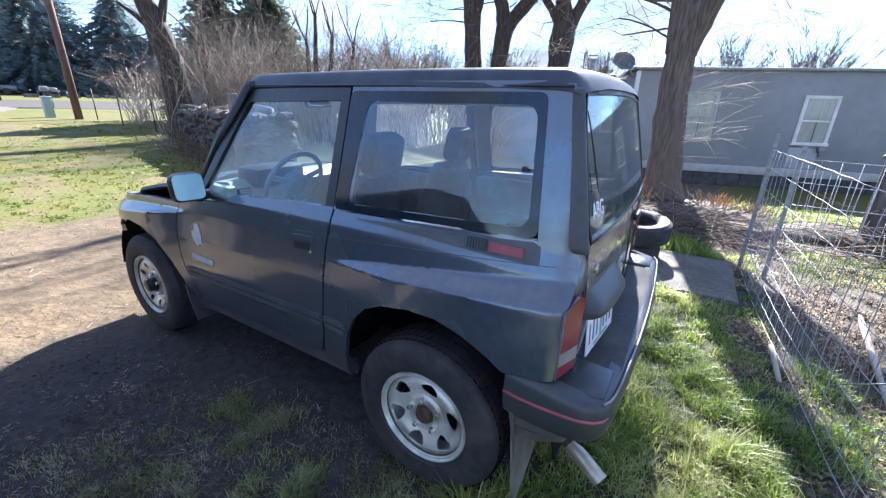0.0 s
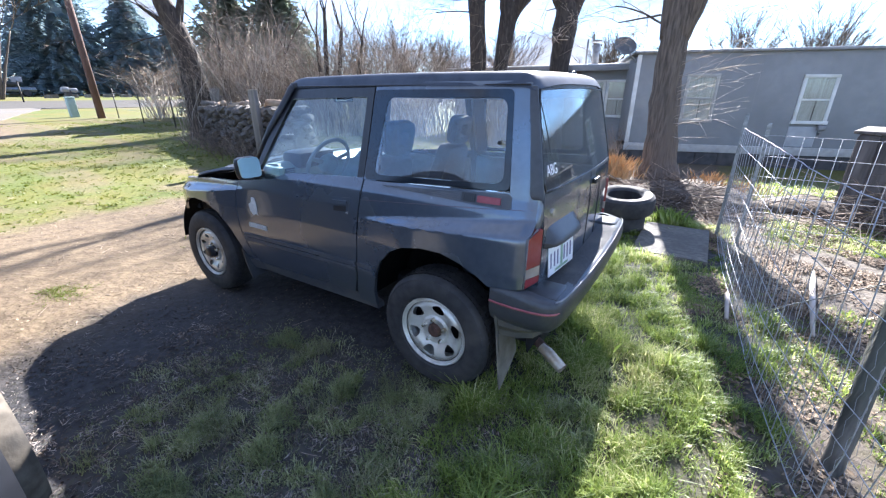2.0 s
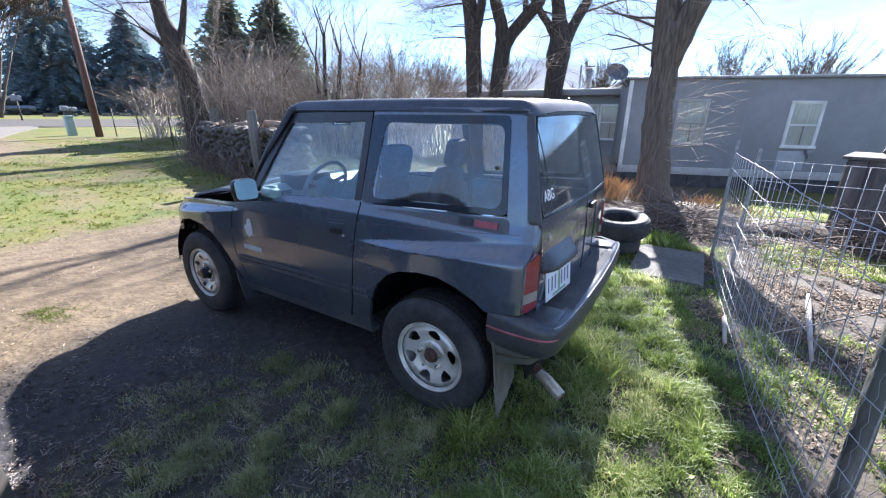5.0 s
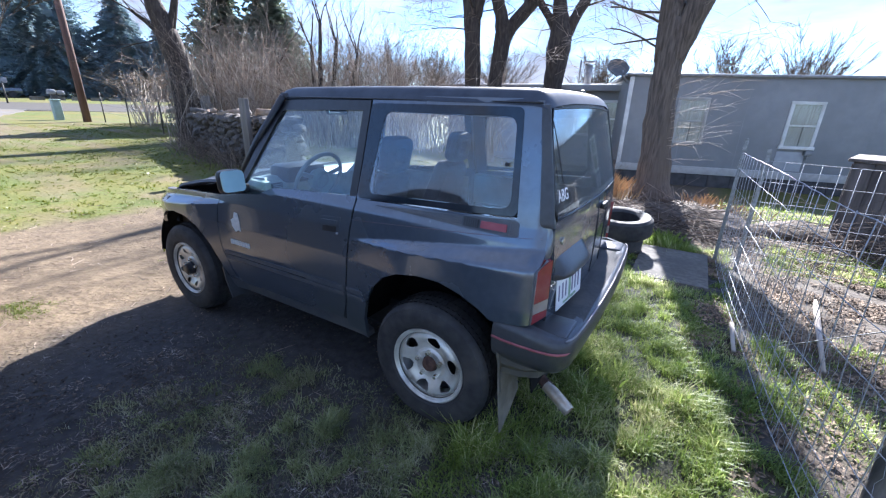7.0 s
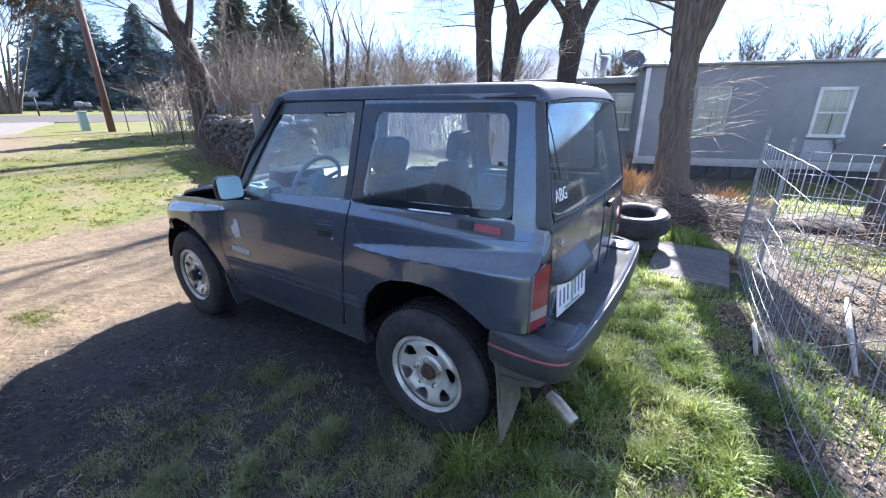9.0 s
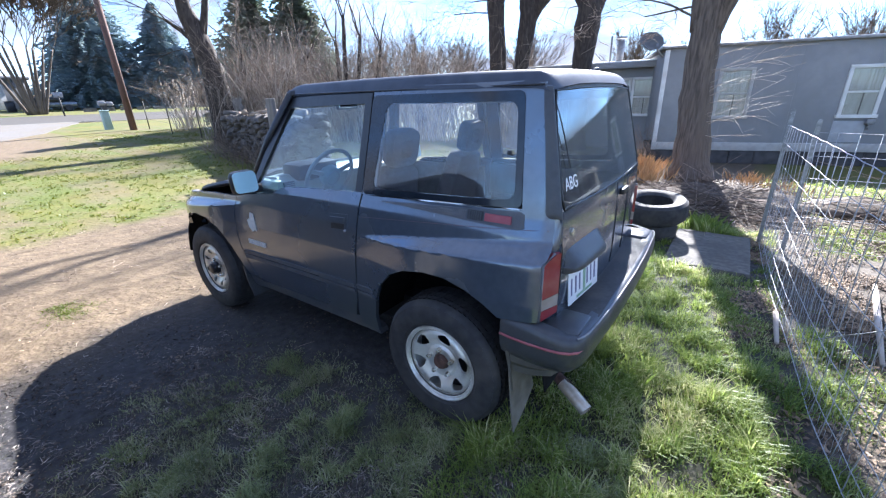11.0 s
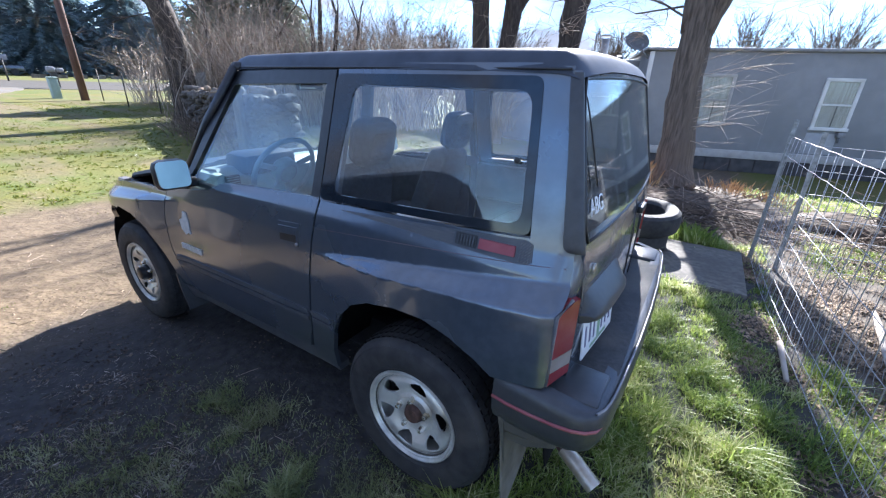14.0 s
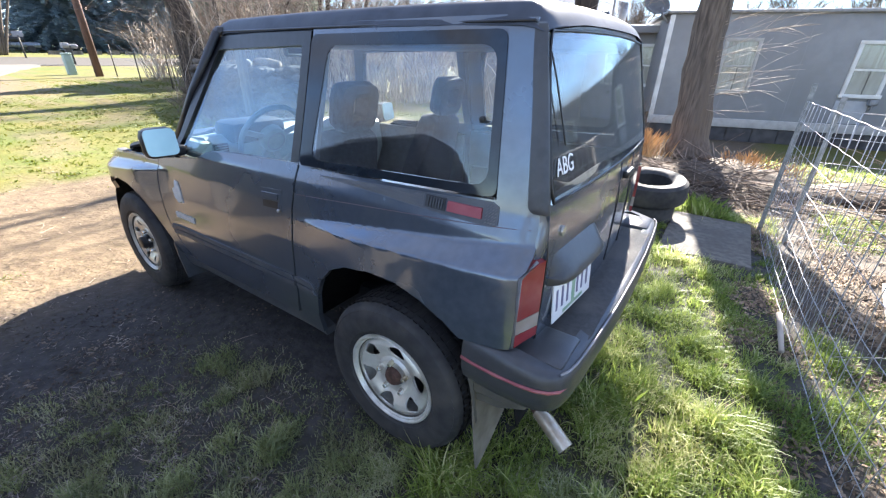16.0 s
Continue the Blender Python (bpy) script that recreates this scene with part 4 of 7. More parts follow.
for t in range(11):
    x = -1.69 - 0.093 * t
    z = interp(x, [(-2.62, 0.885), (-2.50, 0.938), (-2.30, 0.985), (-2.0, 1.045), (-1.69, 1.085)])
    wd = interp(x, [(-2.62, 0.50), (-2.50, 0.575), (-2.3, 0.615), (-1.69, 0.655)])
    rows.append([(x, s * wd, z - (0.022 if abs(s) == 1 else 0.004 if abs(s) > 0.9 else 0) - 0.012 * s * s + (0.010 if abs(s) < 0.62 else 0)) for s in (-1, -0.985, -0.95, -0.66, -0.60, -0.3, 0, 0.3, 0.6, 0.66, 0.95, 0.985, 1)])
sheet(bm, rows, 0.022)
hood = part("hood", bm, PAINT_ROOF, car, "dull dark hood standing ajar")
boxed("engine_bay", (-2.48, -1.72, -0.60, 0.60, 0.55, 0.90), BLACK, car, 0.02)
# front end: grille panel, corner lamps
bm = bmesh.new()
sheet(bm, [[(-2.70 + 0.14 * s * s, s * 0.60, z) for s in (-1, -0.6, 0, 0.6, 1)] for z in (0.62, 0.70, 0.80, 0.865)], 0.03)
part("grille_panel", bm, PAINT, car)
for s in (-1, 1):
    bm = bmesh.new()
    box(bm, -2.57, -2.48, min(s * 0.57, s * 0.622), max(s * 0.57, s * 0.622), 0.868, 0.900, 0.008)
    part("corner_lamp", bm, WHITE_LENS, car)
    boxed("chassis_rail", (-2.66, -2.30, s * 0.42 - 0.05, s * 0.42 + 0.05, 0.46, 0.60), BLACK, car, 0.01)
# tailgate
def rear_x(y, z):
    return interp(z, [(0.66, 0.522), (0.80, 0.528), (1.0, 0.528), (1.13, 0.518), (1.20, 0.503), (1.62, 0.408)]) + 0.032 * (1 - (y / 0.68) ** 2)


# roof, with rolled edges and rounded corners
rows = []
for u in (0, 0.006, 0.02, 0.06, 0.2, 0.4, 0.6, 0.8, 0.90, 0.94, 0.96, 0.975, 0.986, 0.994, 1.0):
    row = []
    for q in (-1, -0.996, -0.988, -0.975, -0.955, -0.93, -0.85, -0.6, -0.3, 0, 0.3, 0.6, 0.85, 0.93, 0.955, 0.975, 0.988, 0.996, 1):
        e = abs(q)
        y = q * (0.598 - 0.006 * max(0.0, (u - 0.9) / 0.1) ** 3)
        x1 = rear_x(y, 1.60) + 0.014 - 0.012 * e ** 10
        side_drop = 0.062 * max(0.0, (e - 0.90) / 0.10) ** 2.3
        tail = max(0.0, (u - 0.955) / 0.045) ** 1.8
        front_drop = 0.028 * max(0.0, 1 - u / 0.06) ** 2
        z = 1.659 - 0.010 * e * e + 0.010 * math.sin(math.pi * min(1.0, u * 1.04)) * (1 - 0.3 * e) - side_drop - front_drop
        z += (min(z, 1.603 - 0.030 * e ** 4) - z) * tail
        row.append((-1.115 + (x1 + 1.115) * u, y, max(1.572, z)))
    rows.append(row)
bm = bmesh.new()
sheet(bm, rows)
sheet(bm, [[(x * 0.99, y * 0.985, z - 0.02) for x, y, z in row] for row in rows[1:-1]])
part("roof", bm, PAINT_ROOF, car, "faded black hardtop roof", True, 1.2)

bm = bmesh.new()
ys = [-0.655 + 0.082 * k for k in range(17)]
sheet(bm, [[(rear_x(y, z), y, z) for y in ys] for z in (0.66, 0.74, 0.80, 0.88, 0.96, 1.04, 1.10, 1.135, 1.155)], 0.03)
gate = part("tailgate", bm, PAINT, car)
EDGE = [(0.70, 0.495), (0.80, 0.498), (0.94, 0.500), (1.02, 0.506), (1.10, 0.498), (1.15, 0.490), (1.605, 0.400)]
for s in (-1, 1):
    # painted corner post from the side panel round to the tailgate
    bm = bmesh.new()
    rows = []
    for z in (0.70, 0.80, 0.90, 0.96, 1.0, 1.04, 1.08, 1.12, 1.16, 1.22, 1.30, 1.40, 1.50, 1.56, 1.594):
        xe = interp(z, EDGE)
        we = half_width(xe, z)
        wi = interp(z, [(0.70, 0.650), (1.16, 0.650), (1.58, 0.580)])
        xi = rear_x(wi, z) + 0.001
        if z < 1.03:
            we, xe, xi = 0.690, xe - 0.02, xi - 0.012
        cx, cy = max(xi, xe) + 0.001, we - 0.004
        row = [(xe - 0.014, s * (we - 0.003), z)]
        for k in range(5):
            t = k / 4
            row.append((xe * (1 - t) ** 2 + 2 * t * (1 - t) * cx + xi * t * t, s * ((we - 0.001) * (1 - t) ** 2 + 2 * t * (1 - t) * cy + wi * t * t), z))
        row.append((xi - 0.035, s * (wi - 0.004), z))
        rows.append(row)
    sheet(bm, rows)
    part("rear_pillar", bm, PAINT, car)
    # black moulding over the post, beside the glass
    bm = bmesh.new()
    rows = []
    zs_ = [1.132, 1.138, 1.150] + [1.18 + 0.04 * k for k in range(11)] + [1.590]
    for j, z in enumerate(zs_):
        px = interp(z, [(1.13, 0.468), (1.39, 0.431), (1.60, 0.394)]) + (0.016 if j == 0 else 0.006 if j == 1 else 0)
        py = half_width(px, z) + 0.007 - 0.007 * smooth((z - 1.50) / 0.09)
        wi = interp(z, [(1.13, 0.649), (1.16, 0.648), (1.58, 0.580)])
        gx_ = rear_x(wi, z) + 0.004
        cx, cy = gx_ + 0.004, py - 0.003
        row = [(px, s * (py - 0.012), z)]
        for k in range(7):
            t = k / 6
            row.append((px * (1 - t) ** 2 + 2 * t * (1 - t) * cx + gx_ * t * t, s * (py * (1 - t) ** 2 + 2 * t * (1 - t) * cy + wi * t * t), z))
        row.append((gx_ - 0.015, s * (wi - 0.002), z))
        rows.append(row)
    sheet(bm, rows)
    part("pillar_moulding", bm, PLASTIC, car, "dark grey pillar moulding")
bm = bmesh.new()
sheet(bm, [[(rear_x(y, 1.58) + dx - 0.012 * (abs(y) / 0.56) ** 4, y, z - 0.03 * (abs(y) / 0.56) ** 4) for y in [-0.56 + 0.08 * k for k in range(15)]] for z, dx in ((1.588, 0.004), (1.600, 0.004), (1.612, -0.006))])
part("rear_header", bm, PAINT, car)
bm = bmesh.new()
rows = []
for k in range(11):
    t = k / 10
    z = 1.158 + 0.430 * t
    w = 0.645 - 0.076 * t - (0.018 if k in (0, 10) else 0.004 if k in (1, 9) else 0)
    rows.append([(rear_x(s * w, z) + 0.003, s * w, z - 0.012 * s * s * t) for s in (-1, -0.8, -0.5, -0.2, 0, 0.2, 0.5, 0.8, 1)])
sheet(bm, rows)
rg = part("rear_window", bm, GLASS_REAR, gate, "curved tinted rear window")
rg.visible_shadow = False
loop = [rows[k][0] for k in range(11)] + [rows[10][j] for j in range(1, 9)] + [rows[k][8] for k in range(9, -1, -1)] + [rows[0][j] for j in range(7, -1, -1)]
tubes("window_seal", [(loop, 0.0045)], BLACK, gate)
tubes("rear_wiper", [([(rear_x(y, z) + 0.012, y, z) for y, z in ((-0.592, 1.53), (-0.575, 1.47), (-0.562, 1.40), (-0.553, 1.33), (-0.549, 1.30))], [0.002, 0.0025, 0.0025, 0.0025, 0.002])], BLACK, gate)
for y in (-0.650, 0.05, 0.30):
    tubes("shut_line", [([(rear_x(y, z) + 0.0015, y, z) for z in (0.72, 0.85, 1.0, 1.145)], 0.0022)], BLACK, gate)
# pressed bulge over the number plate
bm = bmesh.new()
rows = []
for z, o_ in ((1.015, 0.0), (1.010, 0.004), (0.998, 0.014), (0.980, 0.030), (0.962, 0.045), (0.946, 0.055), (0.934, 0.058), (0.925, 0.054), (0.920, 0.042), (0.918, 0.0)):
    row = []
    for k in range(25):
        q = -1 + k / 12
        y = -0.425 + 0.190 * q * (1.04 if z < 0.95 else 1.0)
        e = max(0.0, 1 - abs(q) ** 5) ** 0.45
        row.append((rear_x(y, z) - 0.003 + (o_ + 0.003) * e, y, z - 0.014 - 0.022 * (1 - e) * (1 if z > 0.95 else 0.3)))
    rows.append(row)
sheet(bm, rows)
part("plate_bulge", bm, PLASTIC, gate)
# number plate with bars in place of its characters
m_p = Matrix.Translation((0.558, -0.418, 0.814)) @ Matrix.Rotation(radians(-5.5), 4, "Z") @ Matrix.Rotation(radians(-5), 4, "Y")
pl = boxed("number_plate", (-0.003, 0.003, -0.152, 0.152, -0.076, 0.076), PLATE, gate, 0.002, "white number plate", m_p)
for k, w in enumerate((0.012, 0.014, 0.013, 0.0, 0.013, 0.012, 0.014)):
    y = -0.134 + k * 0.0395
    if w:
        boxed("plate_bar", (0.0032, 0.0045, y, y + w, -0.036, 0.038), PLATE_INK, pl, 0, "", m_p)
boxed("plate_picture", (0.0032, 0.004, -0.014, 0.012, -0.063, 0.052), PLATE_GREEN, pl, 0, "", m_p)
boxed("plate_line", (0.0032, 0.004, -0.078, 0.082, -0.066, -0.054), PLATE_GREEN, pl, 0, "", m_p)
bm = bmesh.new()
lathe(bm, [(0.016, 0), (0.016, 0.006), (0.009, 0.008), (0.0001, 0.005)], 14, Matrix.Translation((rear_x(-0.555, 1.058), -0.555, 1.058)) @ Matrix.Rotation(-math.pi / 2, 4, "Z"))
part("tailgate_lock", bm, CHROME, gate)
boxed("tailgate_handle", (0.552, 0.576, 0.09, 0.20, 1.075, 1.105), BLACK, gate, 0.006)
# white letters on the rear window
tx = bpy.data.curves.new("letters", "FONT")
tx.body, tx.size, tx.extrude, tx.align_x = "ABG", 0.070, 0.0008, "CENTER"
to = new("tmp_letters", tx)
dg = bpy.context.evaluated_depsgraph_get()
me_l = bpy.data.meshes.new_from_object(to.evaluated_get(dg))
bpy.data.objects.remove(to)
me_l.materials.append(WHITE)
m_l = Matrix.Translation((rear_x(-0.545, 1.225) + 0.007, -0.545, 1.225)) @ Matrix.Rotation(radians(14), 4, "Y").inverted() @ Matrix.Rotation(radians(-4.5), 4, "Z") @ Matrix.Rotation(math.pi / 2, 4, "Z") @ Matrix.Rotation(math.pi / 2, 4, "X")
me_l.transform(m_l @ Matrix.Diagonal((0.82, 1, 1, 1)))
letters = new("window_letters", me_l)
letters.parent = gate
letters["label"] = "white letters ABG"

# washer nozzle at the back of the roof
bm = bmesh.new()
lathe(bm, [(0.0001, 0.0), (0.015, 0.0), (0.017, 0.008), (0.012, 0.016), (0.0001, 0.019)], 16, Matrix.Translation((0.372, 0.10, 1.656)) @ Matrix.Rotation(math.pi / 2, 4, "X"))
part("washer_nozzle", bm, BLACK, car)

# rear bumper: side wings, corner blocks and a stepped middle
bm = bmesh.new()
path = [(0.350, -0.788), (0.40, -0.796), (0.47, -0.800), (0.55, -0.798), (0.598, -0.791), (0.632, -0.777), (0.656, -0.755), (0.670, -0.725), (0.678, -0.685), (0.684, -0.62), (0.690, -0.50), (0.699, -0.28), (0.703, 0.0)]
path += [(x, -y) for x, y in path[-2::-1]]
rows = []
for k, (x, y) in enumerate(path):
    p0, p1 = Vector(path[max(0, k - 1)]), Vector(path[min(len(path) - 1, k + 1)])
    tg = (p1 - p0).normalized()
    n_ = Vector((tg.y, -tg.x))
    top = 0.736 - 0.024 * smooth((x - 0.46) / 0.18) - 0.008 * smooth((0.62 - abs(y)) / 0.06)
    rows.append([(x + n_.x * d, y + n_.y * d, z) for d, z in ((-0.062, top + 0.004), (-0.030, top + 0.003), (-0.012, top - 0.002), (-0.004, top - 0.010), (0.0, top - 0.03), (0.004, 0.655), (0.0, 0.61), (-0.012, 0.575), (-0.035, 0.550), (-0.062, 0.542), (-0.062, 0.60))])
sheet(bm, rows)
bumper = part("rear_bumper", bm, PLASTIC, car, "grey plastic rear bumper with a faded red line")
for s in (-1, 1):
    boxed("bumper_end", (0.49, 0.650, min(s * 0.735, s * 0.555), max(s * 0.735, s * 0.555), 0.686, 0.724), PLASTIC, bumper, 0.018)
boxed("bumper_step", (0.525, 0.668, -0.548, 0.548, 0.672, 0.708), STEP, bumper, 0.004, "dark textured bumper step")
tubes("bumper_edge", [([(x - 0.006, y * 0.992, 0.708 if abs(y) < 0.62 else 0.714) for x, y in path[6:-6]], 0.004)], GREY_METAL, bumper, "", 5)
for sd in (-1, 1):
    tubes("bumper_stripe", [([(x + (0.003 if abs(y) < 0.7 else 0), y * 1.006, 0.662) for x, y in (path[:8] if sd < 0 else path[-8:])], [0.0058] * 7 + [0.001] if sd < 0 else [0.001] + [0.0058] * 7)], STRIPE, bumper)
# valance, mud flaps, tail pipe
bm = bmesh.new()
for s in (-1, 1):
    sheet(bm, [[(0.37 + 0.02 * k, s * 0.785, 0.60), (0.385 + 0.012 * k, s * 0.775, 0.50), (0.40, s * 0.755, 0.36 + 0.01 * k)] for k in range(2)], 0.01)
sheet(bm, [[(x, y, z) for x, y in ((0.385, -0.775), (0.50, -0.765), (0.585, -0.72), (0.62, -0.62), (0.63, -0.3), (0.63, 0.3), (0.62, 0.62), (0.585, 0.72), (0.50, 0.765), (0.385, 0.775))] if z > 0.5 else [(x * 0.93, y * 0.965, z) for x, y in ((0.41, -0.775), (0.50, -0.765), (0.585, -0.72), (0.62, -0.62), (0.63, -0.3), (0.63, 0.3), (0.62, 0.62), (0.585, 0.72), (0.50, 0.765), (0.41, 0.775))] for z in (0.575, 0.53, 0.495, 0.465)], 0.012)
part("rear_valance", bm, DUSTY, car, "dusty rear valance")
for s in (-1, 1):
    bm = bmesh.new()
    sheet(bm, [[(0.385 + 0.012 * k, s * y, z) for k, z in enumerate(zs_)] for y, zs_ in ((0.765, (0.52, 0.38, 0.25, 0.150)), (0.66, (0.52, 0.39, 0.29, 0.205)), (0.565, (0.52, 0.41, 0.34, 0.275)))], 0.007)
    part("mud_flap", bm, MUD, car)
V, F = [], []
tube(V, F, [(0.30, -0.40, 0.36), (0.46, -0.50, 0.362), (0.585, -0.562, 0.326)], [0.024, 0.024, 0.026], 14, False)
exh = mesh_object("tail_pipe", V, F, RUST, car, True, "rusty tail pipe")
V, F = [], []
tube(V, F, [(0.55, -0.55, 0.335), (0.60, -0.570, 0.318), (0.680, -0.604, 0.284)], [0.027, 0.030, 0.029], 18, False)
tube(V, F, [(0.680, -0.604, 0.284), (0.60, -0.570, 0.318)], [0.026, 0.026], 18, False)
mesh_object("pipe_tip", V, F, PIPE, exh, True, "tarnished tail pipe tip")

# inside
boxed("cabin_floor", (-1.66, -0.52, -0.66, 0.66, 0.42, 0.50), BLACK, car, 0.01)
boxed("load_floor", (-0.52, 0.50, -0.29, 0.29, 0.42, 0.55), BLACK, car, 0.01)
boxed("underbody", (-2.4, 0.50, -0.40, 0.40, 0.21, 0.43), BLACK, car, 0.03)
bm = bmesh.new()
sheet(bm, [[(x, s * 0.62, z + 0.015 * (1 - s * s)) for s in (-1, -0.5, 0, 0.5, 1)] for x, z in ((-1.58, 1.045), (-1.45, 1.105), (-1.33, 1.115), (-1.27, 1.07), (-1.25, 0.90), (-1.35, 0.66))], 0.03)
dash = part("dashboard", bm, TRIM_MID, car)
boxed("instrument_hood", (-1.42, -1.22, -0.52, -0.20, 1.07, 1.185), BLACK, dash, 0.035)
boxed("air_vent", (-1.285, -1.262, -0.612, -0.535, 1.03, 1.085), BLACK, dash, 0.004)
for k in range(4):
    boxed("vent_blade", (-1.264, -1.258, -0.606, -0.541, 1.036 + 0.012 * k, 1.041 + 0.012 * k), TRIM_MID, dash, 0.001)
boxed("dash_end", (-1.50, -1.27, -0.655, -0.60, 0.85, 1.10), TRIM_PALE, dash, 0.02)
# steering wheel
mw = Matrix.Translation((-1.10, -0.38, 1.105)) @ Matrix.Rotation(radians(24), 4, "Y") @ Matrix.Rotation(math.pi / 2, 4, "Z")
bm = bmesh.new()
lathe(bm, [(0.178 + 0.013 * math.cos(a), 0.013 * math.sin(a)) for a in [2 * math.pi * k / 8 for k in range(8)]], 36, mw, True)
sw = part("steering_wheel", bm, WHEEL_GREY, car, "grey steering wheel")
bm = bmesh.new()
lathe(bm, [(0.0001, -0.03), (0.055, -0.03), (0.068, -0.02), (0.07, 0.02), (0.03, 0.06), (0.0001, 0.06)], 24, mw)
part("horn_pad", bm, TRIM_MID, sw)
bm = bmesh.new()
for a in (0.35, 2.79, -1.2, -1.94):
    d = Vector((math.cos(a), 0, math.sin(a)))
    m1 = mw @ Matrix.Translation(d * 0.115) @ Matrix.Rotation(-a, 4, "Y")
    box(bm, -0.06, 0.06, -0.008, 0.008, -0.014, 0.014, 0.004, m1)
part("wheel_spokes", bm, WHEEL_GREY, sw)
bm = bmesh.new()
lathe(bm, [(0.045, -0.032), (0.05, -0.034), (0.052, -0.03)], 24, mw)
part("horn_ring", bm, GREY_METAL, sw)
for y in (-0.36, 0.36):
    bm = bmesh.new()
    box(bm, -1.10, -0.60, y - 0.24, y + 0.24, 0.62, 0.76, 0.05)
    seat = part("front_seat", bm, CLOTH, car)
    bm = bmesh.new()
    vs = box(bm, -0.07, 0.07, y - 0.235, y + 0.235, 0.0, 0.53, 0.055)
    for v in vs:
        v.co.y = y + (v.co.y - y) * (1 - 0.42 * smooth((v.co.z - 0.22) / 0.31))
    bmesh.ops.transform(bm, matrix=Matrix.Translation((-0.68, 0, 0.70)) @ Matrix.Rotation(radians(16), 4, "Y"), verts=vs)
    part("seat_back", bm, CLOTH, seat)
    bm = bmesh.new()
    mh = Matrix.Translation((-0.515, 0, 1.215)) @ Matrix.Rotation(radians(12), 4, "Y")
    def oval(w, h, r):
        return [(y + p, 0.095 + q) for p, q in rounded([(-w, h), (w, h), (w, -h), (-w, -h)], r)]

    rings = []
    for x, w, h, r in ((-0.040, 0.045, 0.048, 0.02), (-0.046, 0.070, 0.066, 0.04), (-0.036, 0.108, 0.096, 0.06), (0.0, 0.120, 0.104, 0.07), (0.036, 0.108, 0.096, 0.06), (0.046, 0.070, 0.066, 0.04), (0.040, 0.045, 0.048, 0.02), (0.0, 0.040, 0.042, 0.018)):
        rings.append([bm.verts.new(mh @ Vector((x, p, q))) for p, q in oval(w, h, r)])
    for ra, rb in zip(rings, rings[1:] + rings[:1]):
        for k in range(len(ra)):
            k2 = (k + 1) % len(ra)
            bm.faces.new((ra[k], ra[k2], rb[k2], rb[k]))
    part("headrest", bm, CLOTH, seat)
    tubes("headrest_rod", [([(-0.53, y + dy, 1.16), (-0.51, y + dy, 1.23)], 0.006) for dy in (-0.06, 0.06)], CHROME, seat)
bm = bmesh.new()
box(bm, 0.02, 0.42, -0.50, 0.50, 0.60, 0.74, 0.04)
rs = part("rear_bench", bm, CLOTH, car)
boxed("bench_back", (0.36, 0.46, -0.52, 0.52, 0.72, 1.06), CLOTH, rs, 0.04)
for s in (-1, 1):
    boxed("door_trim", (-1.60, -0.56, min(s * 0.655, s * 0.68), max(s * 0.655, s * 0.68), 0.50, 1.05), TRIM_IN, car, 0.01)
    boxed("quarter_trim", (-0.48, 0.48, min(s * 0.60, s * 0.66), max(s * 0.60, s * 0.66), 0.87, 1.09), TRIM_IN, car, 0.01)
boxed("headliner", (-1.05, 0.36, -0.555, 0.555, 1.535, 1.575), TRIM_IN, car, 0.015)
bm = bmesh.new()
box(bm, -1.16, -1.13, -0.11, 0.11, 1.49, 1.55, 0.012)
im = part("inside_mirror", bm, BLACK, car)
boxed("mirror_face", (-1.129, -1.126, -0.10, 0.10, 1.498, 1.542), MIRROR, im, 0)


for s in (-1, 1):
    bm = bmesh.new()
    sheet(bm, [[(-1.735 + 0.02 * k + (0.03 if z < 0.3 else 0), s * y, z) for k, z in enumerate((0.46, 0.36, 0.24))] for y in (0.745, 0.66, 0.58)], 0.012)
    part("front_mud_flap", bm, PLASTIC, car)


# the cabin draws in towards the windscreen: roof, side glass and pillars lean inwards and reach forward
def draw_in(co):
    up = max(0.0, min(1.2, (co.z - 1.06) / 0.5))
    d = up * interp(co.x, [(-2.0, 0.125), (-1.1, 0.12), (-0.5, 0.055), (0.15, 0.0), (1.0, 0.0)])
    return Vector((co.x + (co.x - 0.955) * 0.685 * d, co.y * (1 - d / 0.6), co.z))


for ob in [car] + list(car.children_recursive):
    if ob.type == "MESH" and ob.name.split(".")[0] in ("quarter_panel", "door", "window_frame", "window_glass", "quarter_window", "tinted_pane", "roof", "windscreen", "windscreen_frame", "headliner", "inside_mirror", "mirror_face", "drip_rail"):
        for v in ob.data.vertices:
            v.co = draw_in(v.co)


